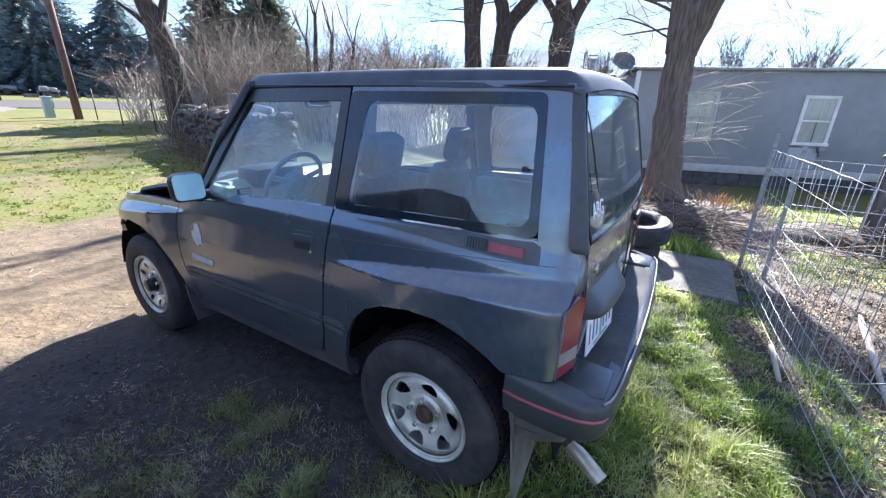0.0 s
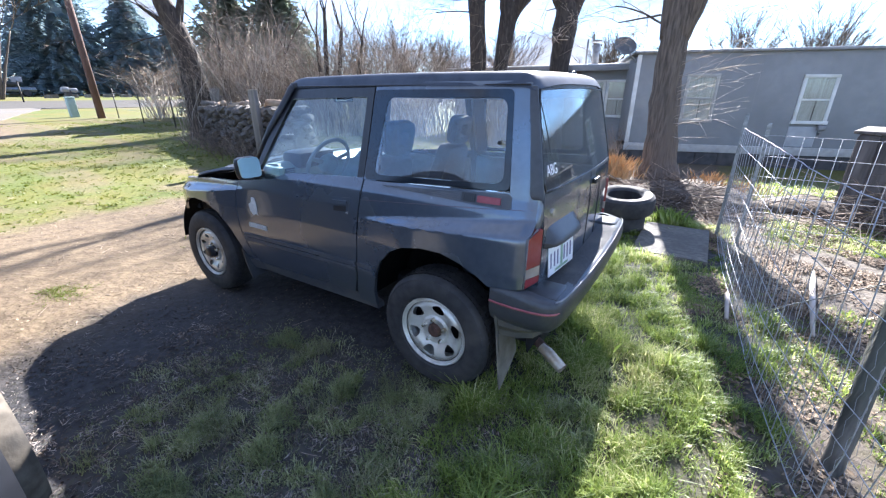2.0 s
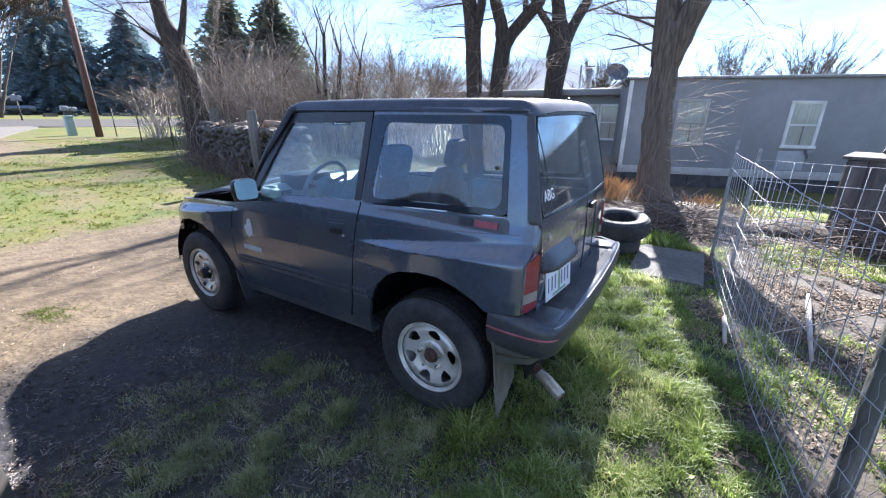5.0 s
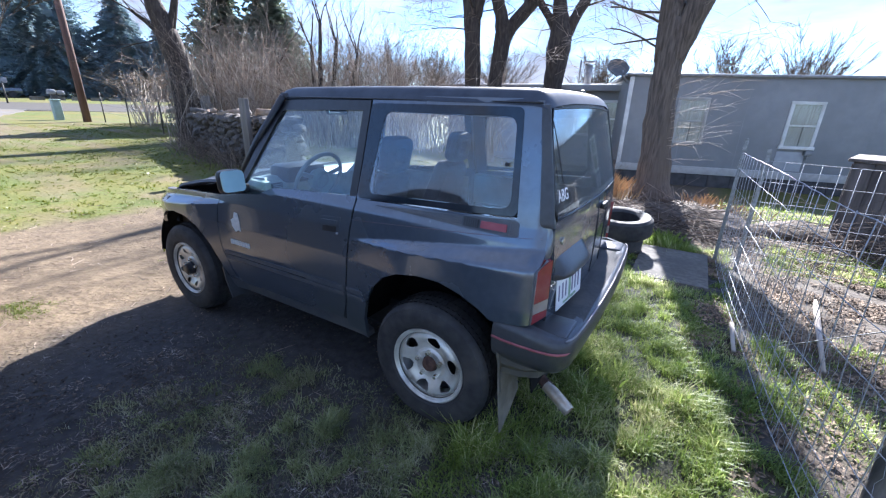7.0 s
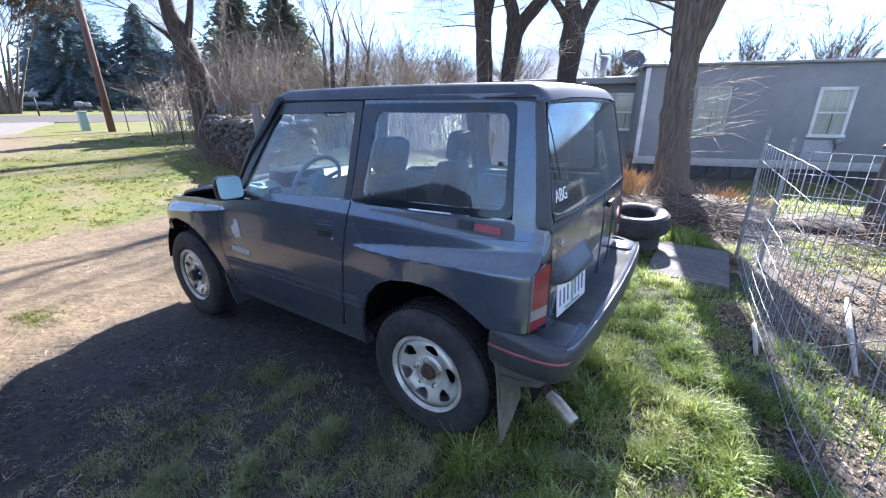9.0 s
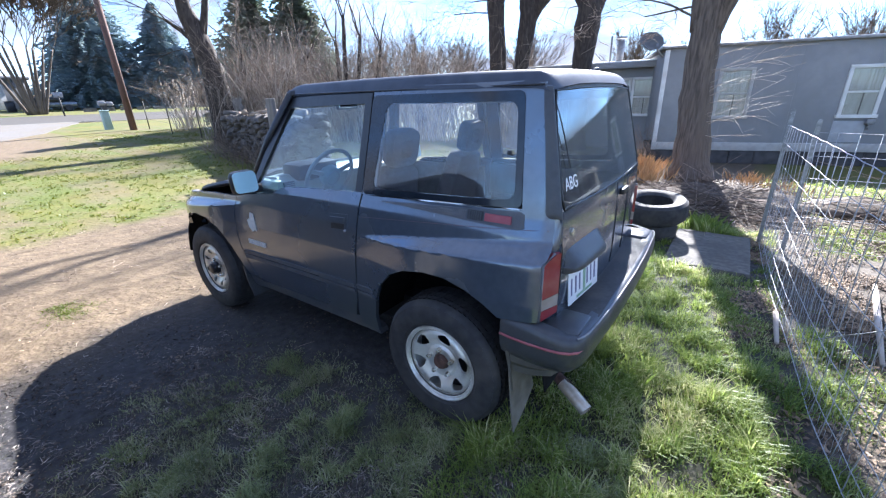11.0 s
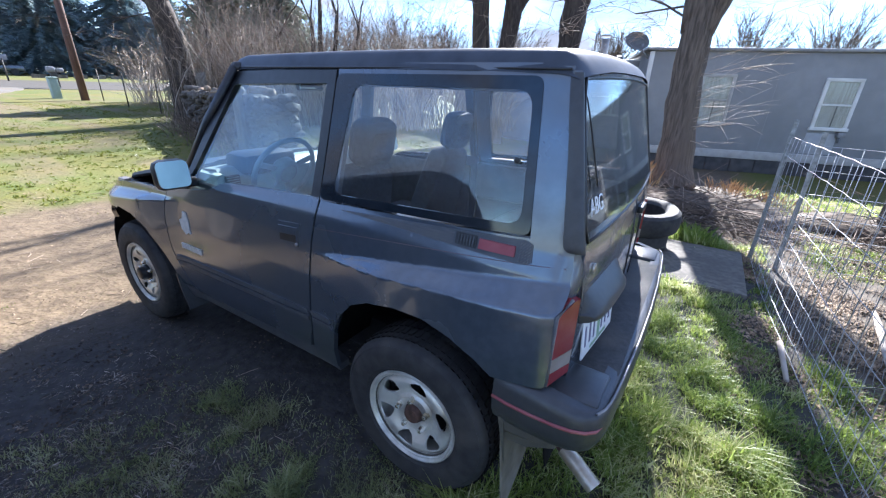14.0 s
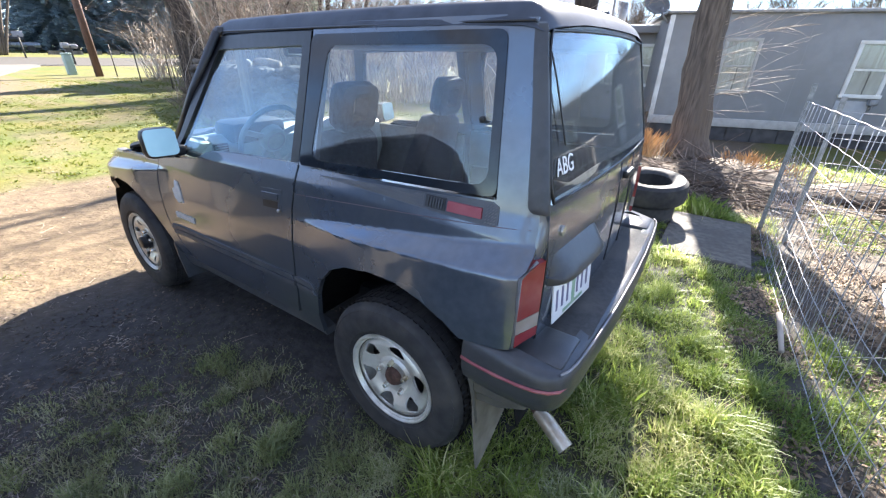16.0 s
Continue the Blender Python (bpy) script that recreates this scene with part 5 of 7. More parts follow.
# wheels
def wheel(at, side, kind):
    root = new("wheel")
    root.parent = car
    root.matrix_world = Matrix.Translation(at) @ (Matrix.Identity(4) if side < 0 else Matrix.Rotation(math.pi, 4, "Z"))
    # outer face towards -y
    bm = bmesh.new()
    prof = [(0.195, -0.086), (0.208, -0.096), (0.219, -0.100), (0.222, -0.104), (0.262, -0.110), (0.290, -0.108), (0.310, -0.101), (0.312, -0.103), (0.322, -0.096), (0.334, -0.078), (0.341, -0.045), (0.342, 0.045), (0.334, 0.078), (0.320, 0.096), (0.292, 0.106), (0.25, 0.108), (0.20, 0.09), (0.18, 0.0)]
    lathe(bm, prof, 72, None, True)
    tyre = part("tyre", bm, RUBBER, root)
    V, F = [], []
    for k in range(72):
        a = 2 * math.pi * k / 72
        c, s = math.cos(a), math.sin(a)
        for j, (y0, y1) in enumerate(((-0.074, -0.054), (-0.046, -0.006), (0.006, 0.046), (0.054, 0.074))):
            a2 = a + (0.022 if j % 2 else 0)
            r0, r1 = (0.332, 0.3460) if j in (1, 2) else (0.327, 0.3415)
            i = len(V)
            for r, da in ((r0, -0.030), (r0, 0.030), (r1, 0.028), (r1, -0.028)):
                for y in (y0, y1):
                    V.append((r * math.cos(a2 + da), y, r * math.sin(a2 + da)))
            F += [(i + 4, i + 5, i + 7, i + 6), (i, i + 4, i + 6, i), (i + 2, i + 3, i + 5, i + 4), (i, i + 1, i + 7, i + 6), (i, i + 2, i + 4, i + 6), (i + 1, i + 3, i + 5, i + 7)]
    F = [tuple(dict.fromkeys(f)) for f in F]
    mesh_object("tread", V, [f for f in F if len(f) > 2], RUBBER, tyre)
    # rim: barrel with a rolled lip, and a pierced disc
    bm = bmesh.new()
    lathe(bm, [(0.216, -0.094), (0.214, -0.101), (0.208, -0.102), (0.204, -0.097), (0.201, -0.093), (0.197, -0.094), (0.193, -0.090), (0.190, -0.078), (0.188, -0.02), (0.190, 0.08), (0.20, 0.09)], 60)
    bmesh.ops.scale(bm, vec=(0.95, 1, 0.95), verts=bm.verts)
    rim = part("rim", bm, RIM, root)
    bm = bmesh.new()
    rr = [0.046, 0.058, 0.070, 0.078, 0.092, 0.104] + [0.109 + 0.0058 * k for k in range(12)] + [0.178, 0.183, 0.190]
    count = 6 if kind == "slots" else 8
    half = math.pi / count

    def depth_at(r):
        return -interp(r, [(0.046, 0.070), (0.078, 0.071), (0.092, 0.062), (0.104, 0.066), (0.14, 0.086), (0.165, 0.089), (0.178, 0.082), (0.190, 0.070)])

    def gap_at(r):
        if kind == "slots":
            t = (r - 0.143) / 0.032
            return 0.0 if abs(t) >= 1 else 0.31 * (1 - abs(t) ** 3) ** 0.55 * (0.84 + 0.14 * t)
        t = (r - 0.138) / 0.021
        return 0.0 if abs(t) >= 1 else 0.021 * (1 - t * t) ** 0.5 / r

    for k in range(count):
        mid = 2 * half * k + 0.3
        for sg in (-1, 1):
            grid = []
            for r in rr:
                g0 = gap_at(r)
                row = []
                for c in range(7):
                    a = mid + sg * (g0 + (half - g0) * c / 6)
                    row.append((r * math.cos(a), depth_at(r), r * math.sin(a)))
                grid.append(row)
            sheet(bm, grid)
    bmesh.ops.remove_doubles(bm, verts=bm.verts, dist=0.0003)
    bmesh.ops.recalc_face_normals(bm, faces=bm.faces)
    bmesh.ops.solidify(bm, geom=bm.faces[:], thickness=0.006)
    bmesh.ops.scale(bm, vec=(0.95, 1, 0.95), verts=bm.verts)
    part("wheel_disc", bm, RIM, rim)
    # thin darker ring between the lip and the disc
    bm = bmesh.new()
    lathe(bm, [(0.1800, -0.0800), (0.1812, -0.0872), (0.1838, -0.0882), (0.1852, -0.0840)], 60)
    part("rim_groove", bm, DUSTY, rim, "thin dark ring inside the rim lip")
    bm = bmesh.new()
    lathe(bm, [(0.185, 0.0), (0.0001, 0.0)], 32)
    lathe(bm, [(0.13, -0.03), (0.13, 0.0)], 32)
    part("brake_drum", bm, BLACK, root)
    bm = bmesh.new()
    if kind == "slots":
        lathe(bm, [(0.040, -0.055), (0.039, -0.078), (0.031, -0.090), (0.0001, -0.092)], 24)
        part("hub", bm, RUST, root, "rusty hub")
    else:
        lathe(bm, [(0.050, -0.045), (0.050, -0.085), (0.042, -0.092), (0.040, -0.118), (0.030, -0.124), (0.0001, -0.124)], 24)
        part("hub", bm, BLACK, root, "black locking hub")
    for k in range(5):
        a = 2 * math.pi * (k + 0.3) / 5
        bm = bmesh.new()
        lathe(bm, [(0.0128, -0.060), (0.0128, -0.086), (0.009, -0.095), (0.0001, -0.096)], 6, Matrix.Translation((0.068 * math.cos(a), 0, 0.068 * math.sin(a))))
        part("lug_nut", bm, CHROME, root)
    return root


wheel((0.0, -0.655, 0.338), -1, "slots")
wheel((0.0, 0.655, 0.338), 1, "slots")
wheel((-2.195, -0.650, 0.338), -1, "holes")
wheel((-2.195, 0.650, 0.338), 1, "holes")
tubes("axle", [([(0, -0.60, 0.338), (0, 0.60, 0.338)], 0.04), ([(-2.195, -0.60, 0.338), (-2.195, 0.60, 0.338)], 0.035)], BLACK, car)

# emblem and model lettering on the doors, as plain shapes
bm = bmesh.new()
panel(bm, [(-1.535, 0.792), (-1.503, 0.760), (-1.475, 0.778), (-1.457, 0.770), (-1.462, 0.835), (-1.480, 0.885), (-1.510, 0.888), (-1.520, 0.850), (-1.547, 0.835)], -1, 0.004, 0.05, 0.0045)
part("door_emblem", bm, PALE, car, "pale worn door sticker")
for k in range(7):
    x = -1.575 + k * 0.0285
    bm = bmesh.new()
    panel(bm, [(x, 0.667), (x + 0.022, 0.668), (x + 0.022, 0.700), (x, 0.699)], -1, 0.004, 0.05, 0.0045)
    part("badge_bar", bm, PALE, car)


# ---- house ----
HY = 8.70
FAR = Matrix.Translation((0.95, -2.25, 1.56)) @ Matrix.Diagonal((1.25, 1.25, 1.25, 1)) @ Matrix.Translation((-0.95, 2.25, -1.56))
house = thing("mobile_home", "long grey mobile home with a flat roof and white trim", "house", at=(0, 0, 0))
boxed("wall", (-0.62, 13.0, HY, HY + 4.2, 0.40, 2.38), SIDING, house, 0.006)
for k in range(10):
    x = 0.62 + k * 1.22
    boxed("siding_joint", (x, x + 0.012, HY - 0.003, HY + 0.01, 0.42, 2.37), SIDING, house, 0)
boxed("corner_board", (-0.665, -0.58, HY - 0.022, HY + 0.08, 0.24, 2.36), WHITE_WOOD, house, 0.004)
boxed("base_band", (-0.66, 13.0, HY - 0.03, HY + 0.02, 0.245, 0.415), DULL_WOOD, house, 0.005)
boxed("skirting", (-0.60, 13.0, HY + 0.03, HY + 4.1, -0.05, 0.26), SKIRT, house, 0.004)
for k in range(28):
    x = -0.5 + k * 0.48
    boxed("skirt_board", (x, x + 0.46, HY + 0.010, HY + 0.034, -0.05, 0.245), SKIRT, house, 0.004)
boxed("roof", (-0.75, 13.1, HY - 0.07, HY + 4.3, 2.38, 2.44), GREY_METAL, house, 0.01)


def house_window(x0, x1, z0, z1, y, parent, casing=WHITE_WOOD):
    w = new("window")
    w.parent = parent
    f = 0.065
    boxed("head_casing", (x0 - f, x1 + f, y - 0.035, y + 0.01, z1, z1 + f), casing, w, 0.004)
    boxed("sill", (x0 - f - 0.02, x1 + f + 0.02, y - 0.06, y + 0.01, z0 - f, z0), casing, w, 0.004)
    for a in (x0 - f, x1):
        boxed("side_casing", (a, a + f, y - 0.033, y + 0.01, z0, z1), casing, w, 0.004)
    zm = (z0 + z1) / 2
    boxed("meeting_rail", (x0, x1, y - 0.022, y + 0.006, zm - 0.018, zm + 0.018), casing, w, 0.003)
    boxed("curtain", (x0, x1, y - 0.010, y - 0.004, z0, z1), CURTAIN, w, 0)
    xm = x0 + (x1 - x0) * 0.52
    boxed("curtain_gap", (xm, xm + 0.022, y - 0.0125, y - 0.0105, z0, zm - 0.02), WOOD_OLD, w, 0)
    for a, b in ((z0, zm - 0.018), (zm + 0.018, z1)):
        p = boxed("pane", (x0, x1, y - 0.018, y - 0.015, a, b), GLASS_HOUSE, w, 0)
        p.visible_shadow = False


corner = FAR @ Vector((-0.62, HY, 0))
house.matrix_world = Matrix.Translation(corner) @ Matrix.Rotation(radians(16.5), 4, "Z") @ Matrix.Translation(-corner) @ FAR
house_window(2.72, 3.22, 0.985, 1.855, HY, house)
house_window(0.50, 1.02, 0.985, 1.885, HY, house, DULL_WOOD)
house_window(6.4, 7.0, 0.985, 1.87, HY, house)
boxed("patch_panel", (2.64, 3.18, HY - 0.014, HY, 0.44, 0.86), material("primer_panel", (0.33, 0.335, 0.345), (0.39, 0.395, 0.40), 6, 0.7, 0, 0.05), house, 0.003)
boxed("meter_box", (3.14, 3.28, HY - 0.10, HY, 0.80, 0.90), GREY_METAL, house, 0.01)
tubes("conduit", [([(3.21, HY - 0.05, 0.80), (3.21, HY - 0.04, 0.70)], 0.02)], GREY_METAL, house)
wing = thing("house_wing", "set-back grey wing with a pale low roof", "house")
wing.matrix_world = FAR
WY = 10.6
boxed("wall", (-6.7, -0.62, WY, WY + 3.5, 0.0, 2.18), SIDING, wing, 0.006)
boxed("roof", (-6.9, -0.60, WY - 0.25, WY + 3.6, 2.235, 2.30), WHITE_WOOD, wing, 0.012)
boxed("fascia", (-6.9, -0.60, WY - 0.27, WY - 0.252, 2.12, 2.27), SIDING, wing, 0.004)
house_window(-1.60, -1.10, 0.95, 1.82, WY, wing)
house_window(-2.25, -1.75, 0.95, 1.82, WY, wing)
tubes("vent_pipe", [([(-2.2, WY + 0.5, 2.28), (-2.2, WY + 0.5, 2.86)], 0.10)], GREY_METAL, wing, "", 14)
tubes("pipe_cap", [([(-2.2, WY + 0.5, 2.92), (-2.2, WY + 0.5, 2.96)], [0.15, 0.15])], GREY_METAL, wing, "", 14)
tubes("mast", [([(-2.46, WY + 0.5, 2.28), (-2.46, WY + 0.5, 3.0)], 0.03)], GREY_METAL, wing)
dish = thing("satellite_dish", "grey oval satellite dish on a bent mast above the roof corner", "satellite dish")
dish.matrix_world = FAR
bm = bmesh.new()
lathe(bm, [(0.0001, 0.06), (0.10, 0.052), (0.19, 0.03), (0.26, 0.0), (0.262, 0.008), (0.19, 0.042), (0.0001, 0.072)], 32, Matrix.Translation((-0.96, 8.6, 2.56)) @ Matrix.Rotation(radians(35), 4, "Z") @ Matrix.Rotation(radians(-28), 4, "X") @ Matrix.Diagonal((1, 1, 0.82, 1)))
part("reflector", bm, material("dish_grey", (0.075, 0.078, 0.082), (0.11, 0.112, 0.115), 14, 0.6), dish)
tubes("mast", [([(-0.86, 8.66, 2.50), (-0.84, 8.68, 2.36), (-0.70, 8.72, 2.22)], 0.022)], GREY_METAL, dish)
tubes("feed_arm", [([(-0.96, 8.62, 2.36), (-1.05, 8.25, 2.46)], 0.012)], GREY_METAL, dish)


# ---- bare trees ----
def grow(V, F, TV, TF, p, d, r, length, depth, rng, droop=0.0, spread=0.6, least=0.004):
    """A limb that bends, tapers and splits; thin ends go into the twig lists."""
    steps = 5 if depth > 1 else 3
    pts, rad = [Vector(p)], [r]
    d = Vector(d).normalized()
    for k in range(steps):
        d = (d + Vector((rng.gauss(0, 0.10), rng.gauss(0, 0.10), rng.gauss(0.02, 0.06) - droop * 0.1))).normalized()
        pts.append(pts[-1] + d * length / steps)
        rad.append(r * (1 - 0.42 * (k + 1) / steps))
    thin = r < 0.018
    tube(TV if thin else V, TF if thin else F, pts, rad, 3 if thin else (5 if r < 0.06 else 9), not thin)
    if depth <= 0:
        return
    n = rng.randint(2, 3) if depth > 2 else rng.randint(3, 5)
    for k in range(n):
        i = steps if k == 0 else rng.randint(max(1, steps - 3), steps)
        ax = Vector((rng.gauss(0, 1), rng.gauss(0, 1), rng.gauss(0, 0.5)))
        nd = (d * (1.0 - spread * 0.4) + ax.normalized() * spread).normalized()
        nd.z = max(nd.z, -0.35) + 0.12
        grow(V, F, TV, TF, pts[i], nd, max(least, rad[i] * rng.uniform(0.5, 0.7)), length * rng.uniform(0.6, 0.88), depth - 1, rng, droop, spread, least)


def bare_tree(name, label, stems, seed, depth=5, bark=BARK, twig=TWIG, limb=1.6, spread=0.6, extra=(), least=0.004, tops=3):
    """stems: list of (points, radii) of the trunks; limbs grow from their ends."""
    r = random.Random(seed)
    x, y, z = stems[0][0][0]
    root = thing(name, label, "tree", "bare trees")
    root.location = (x, y, 0)
    V, F, TV, TF = [], [], [], []
    tr_v, tr_f = [], []
    o = Vector((x, y, 0))
    for pts, radii in stems:
        pts = [Vector(p) - o for p in pts]
        fp, fr_ = [], []
        for i in range(len(pts) - 1):
            for q in range(4):
                t = q / 4
                fp.append(pts[i].lerp(pts[i + 1], t))
                rr_ = radii[i] + (radii[i + 1] - radii[i]) * t
                fr_.append(rr_ * (1 + 0.07 * noise.noise((i + t) * Vector((1.7, 0.3, 0)) + o)))
        fp.append(pts[-1])
        fr_.append(radii[-1])
        n0 = len(tr_v)
        tube(tr_v, tr_f, fp, fr_, 18)
        big = max(radii)
        for i in range(n0, len(tr_v)):
            c = Vector(tr_v[i])
            tr_v[i] = tuple(c + Vector((noise.noise(c * 5 + o), noise.noise(c * 5 + o + Vector((9, 0, 0))), 0)) * big * (0.08 if big > 0.4 else 0.14) * min(1.0, 0.4 + c.z))
        d = (pts[-1] - pts[-2]).normalized()
        for k in range(tops):
            ax = Vector((r.gauss(0, 1), r.gauss(0, 1), 0.3)).normalized()
            grow(V, F, TV, TF, pts[-1] - d * 0.08, d * 0.8 + ax * 0.55, radii[-1] * r.uniform(0.38, 0.55), limb * r.uniform(0.8, 1.2), depth, r, 0, spread, least)
    for p, d, rad, ln, dp in extra:
        grow(V, F, TV, TF, Vector(p) - o, d, rad, ln, dp, r, 0.5, 0.7)
    mesh_object("trunk", tr_v, tr_f, bark, root, True)
    if V:
        mesh_object("branchwork", V, F, bark, root, True)["kind"] = "stuff"
    if TV:
        mesh_object("spray", TV, TF, twig, root)["kind"] = "stuff"
    return root


bare_tree("bare_tree", "thick-trunked bare tree before the grey house", [([(0.33, 7.0, -0.05), (0.33, 7.0, 0.25), (0.25, 7.0, 1.0), (0.20, 7.0, 1.8), (0.18, 7.0, 2.6), (0.20, 7.0, 3.2)], [0.44, 0.32, 0.265, 0.245, 0.235, 0.19]), ([(0.16, 7.0, 2.5), (0.05, 7.0, 3.8), (0.02, 7.05, 5.2), (0.1, 7.05, 7.0)], [0.22, 0.19, 0.16, 0.1]), ([(0.20, 7.0, 2.4), (0.40, 6.98, 3.1), (0.60, 6.95, 3.7), (0.98, 6.9, 4.8), (1.3, 6.9, 6.6)], [0.2, 0.21, 0.19, 0.16, 0.1])], 3, 4, extra=[((x, 7.0, z), d, r, ln, 4) for x, z, d, r, ln in ((0.02, 2.7, (-0.9, 0.2, 0.5), 0.022, 1.2), (0.0, 3.3, (-0.8, 0.5, 0.2), 0.026, 1.3), (0.45, 3.4, (0.8, -0.3, 0.7), 0.024, 1.2), (0.0, 3.1, (-0.9, -0.2, 0.45), 0.026, 1.1), (0.0, 2.9, (-0.8, 0.3, 0.05), 0.020, 0.9), (0.05, 3.6, (-0.7, -0.5, 0.3), 0.026, 1.2), (0.05, 3.9, (-0.9, -0.3, 0.0), 0.026, 1.3), (0.1, 4.2, (-0.8, 0.2, -0.1), 0.024, 1.2), (0.7, 4.0, (0.5, -0.1, -0.35), 0.020, 0.9), (0.9, 4.5, (0.7, 0.1, -0.1), 0.022, 1.0))], tops=1)
A_, B_, C_ = Vector((-6.6, 12.0, 0)), Vector((-5.8, 12.4, 0)), Vector((-3.85, 13.2, 0))


def sprays(base, z0, z1, n, way, seed, r0=0.034, ln=1.5):
    """Thin side limbs up a stem, most of them leaning one way."""
    r = random.Random(seed)
    return [((base.x + r.gauss(0, 0.08), base.y, z0 + (z1 - z0) * k / max(1, n - 1)), (way * r.uniform(0.4, 1.0) + r.gauss(0, 0.35), r.gauss(-0.2, 0.5), r.uniform(-0.15, 0.5)), r0 * r.uniform(0.6, 1.2), ln * r.uniform(0.6, 1.2), 4) for k in range(n)]


bare_tree("bare_tree", "straight dark stem of a bare tree beside the house wing", [([(-6.53, 12.08, -0.6), (-6.52, 12.08, 0.4), (-6.55, 12.06, 2.4), (-6.67, 12.0, 4.4), (-6.82, 11.93, 5.4), (-7.0, 11.8, 7.0), (-7.2, 11.7, 8.6)], [0.42, 0.30, 0.275, 0.30, 0.25, 0.17, 0.10]), ([(-6.66, 12.0, 4.1), (-6.35, 11.98, 5.2), (-6.2, 11.95, 7.2)], [0.20, 0.17, 0.10])], 5, 5, BARK_DARK, TWIG_DARK, extra=sprays(A_, 4.2, 6.4, 9, -1, 81), tops=2)
bare_tree("bare_tree", "forked dark bare tree beside the house wing", [([(-5.99, 12.34, -0.6), (-5.98, 12.34, 0.5), (-5.85, 12.42, 2.4), (-5.66, 12.52, 4.0), (-5.80, 12.45, 4.7), (-6.05, 12.33, 5.5), (-6.2, 12.2, 7.6)], [0.38, 0.27, 0.255, 0.29, 0.22, 0.19, 0.10]), ([(-5.68, 12.52, 3.8), (-5.35, 12.65, 4.4), (-4.60, 12.96, 5.3), (-4.0, 13.0, 7.0)], [0.22, 0.23, 0.20, 0.10]), ([(-5.0, 12.8, 4.8), (-5.15, 12.8, 6.2)], [0.11, 0.06])], 6, 5, BARK_DARK, TWIG_DARK, extra=sprays(B_, 4.4, 6.2, 5, -0.4, 82) + sprays(B_ + Vector((1.0, 0.3, 0)), 5.0, 6.2, 4, 0.8, 83), tops=2)
bare_tree("bare_tree", "swollen three-limbed dark bare tree beside the house wing", [([(-3.95, 13.16, -0.6), (-3.94, 13.16, 0.5), (-3.90, 13.18, 2.4), (-3.84, 13.2, 3.6), (-3.80, 13.2, 4.1), (-3.92, 13.17, 4.7), (-4.05, 13.14, 5.5), (-4.1, 13.1, 7.6)], [0.48, 0.34, 0.32, 0.40, 0.37, 0.25, 0.21, 0.11]), ([(-3.85, 13.18, 3.9), (-4.15, 13.08, 4.45), (-4.55, 12.96, 5.0), (-5.2, 12.8, 5.9)], [0.18, 0.15, 0.12, 0.07]), ([(-3.72, 13.2, 3.8), (-3.5, 13.28, 4.4), (-3.1, 13.42, 5.2), (-2.5, 13.5, 6.8)], [0.22, 0.20, 0.17, 0.09])], 8, 5, BARK_DARK, TWIG_DARK, extra=sprays(C_, 4.4, 6.2, 6, -0.7, 84) + sprays(C_ + Vector((0.7, 0.2, 0)), 4.9, 6.2, 5, 0.9, 85), tops=2)
bare_tree("bare_tree", "huge dark trunk with broken limbs beside the stone wall", [([(-14.80, 6.14, -0.1), (-14.84, 6.12, 0.4), (-14.87, 6.08, 1.4), (-14.90, 6.04, 2.6), (-15.03, 5.82, 3.7), (-15.12, 5.62, 4.5), (-15.15, 5.55, 5.6), (-15.1, 5.6, 7.0)], [0.62, 0.50, 0.42, 0.37, 0.34, 0.24, 0.16, 0.10]), ([(-15.0, 5.85, 3.3), (-15.25, 5.40, 3.85), (-15.40, 5.05, 4.15)], [0.085, 0.07, 0.045]), ([(-14.95, 5.9, 3.4), (-14.75, 6.1, 4.4), (-14.5, 6.35, 5.8)], [0.15, 0.11, 0.06])], 12, 5, BARK_DARK, TWIG_DARK, extra=sprays(Vector((-15.0, 5.7, 0)), 3.4, 5.6, 12, -0.3, 86, 0.024, 1.5), tops=2)


def shrub(name, label, at, seed, canes, height, spread, mat, thick=0.012, side=3, category="bush", twiggy=4):
    r = random.Random(seed)
    V, F = [], []
    for k in range(canes):
        a = r.uniform(0, 6.283)
        b0 = Vector((r.gauss(0, spread * 0.28), r.gauss(0, spread * 0.28), -0.02))
        d = Vector((math.cos(a) * spread, math.sin(a) * spread, 0))
        h = height * r.uniform(0.55, 1.1)
        pts = []
        bend = r.uniform(0.5, 1.2)
        for t in (0, 0.25, 0.5, 0.75, 1.0):
            pts.append(b0 + d * (t ** 1.5) * bend + Vector((r.gauss(0, 0.03 * height) * t, r.gauss(0, 0.03 * height) * t, h * (t - 0.28 * bend * t * t))))
        tr = thick * r.uniform(0.5, 1.2)
        tube(V, F, pts, [tr, tr * 0.8, tr * 0.6, tr * 0.45, tr * 0.25], side, False)
        for _ in range(twiggy):
            i = r.randint(1, 3)
            q = pts[i].lerp(pts[i + 1], r.random())
            dv = Vector((r.gauss(0, 1), r.gauss(0, 1), r.gauss(0.5, 0.7))).normalized() * r.uniform(0.12, 0.35) * height * 0.5
            tube(V, F, [q, q + dv * 0.5 + Vector((0, 0, 0.02)), q + dv], [tr * 0.4, tr * 0.3, tr * 0.15], 3, False)
    ob = mesh_object(name, V, F, mat)
    ob.location = at
    return tagged(ob, label, category)


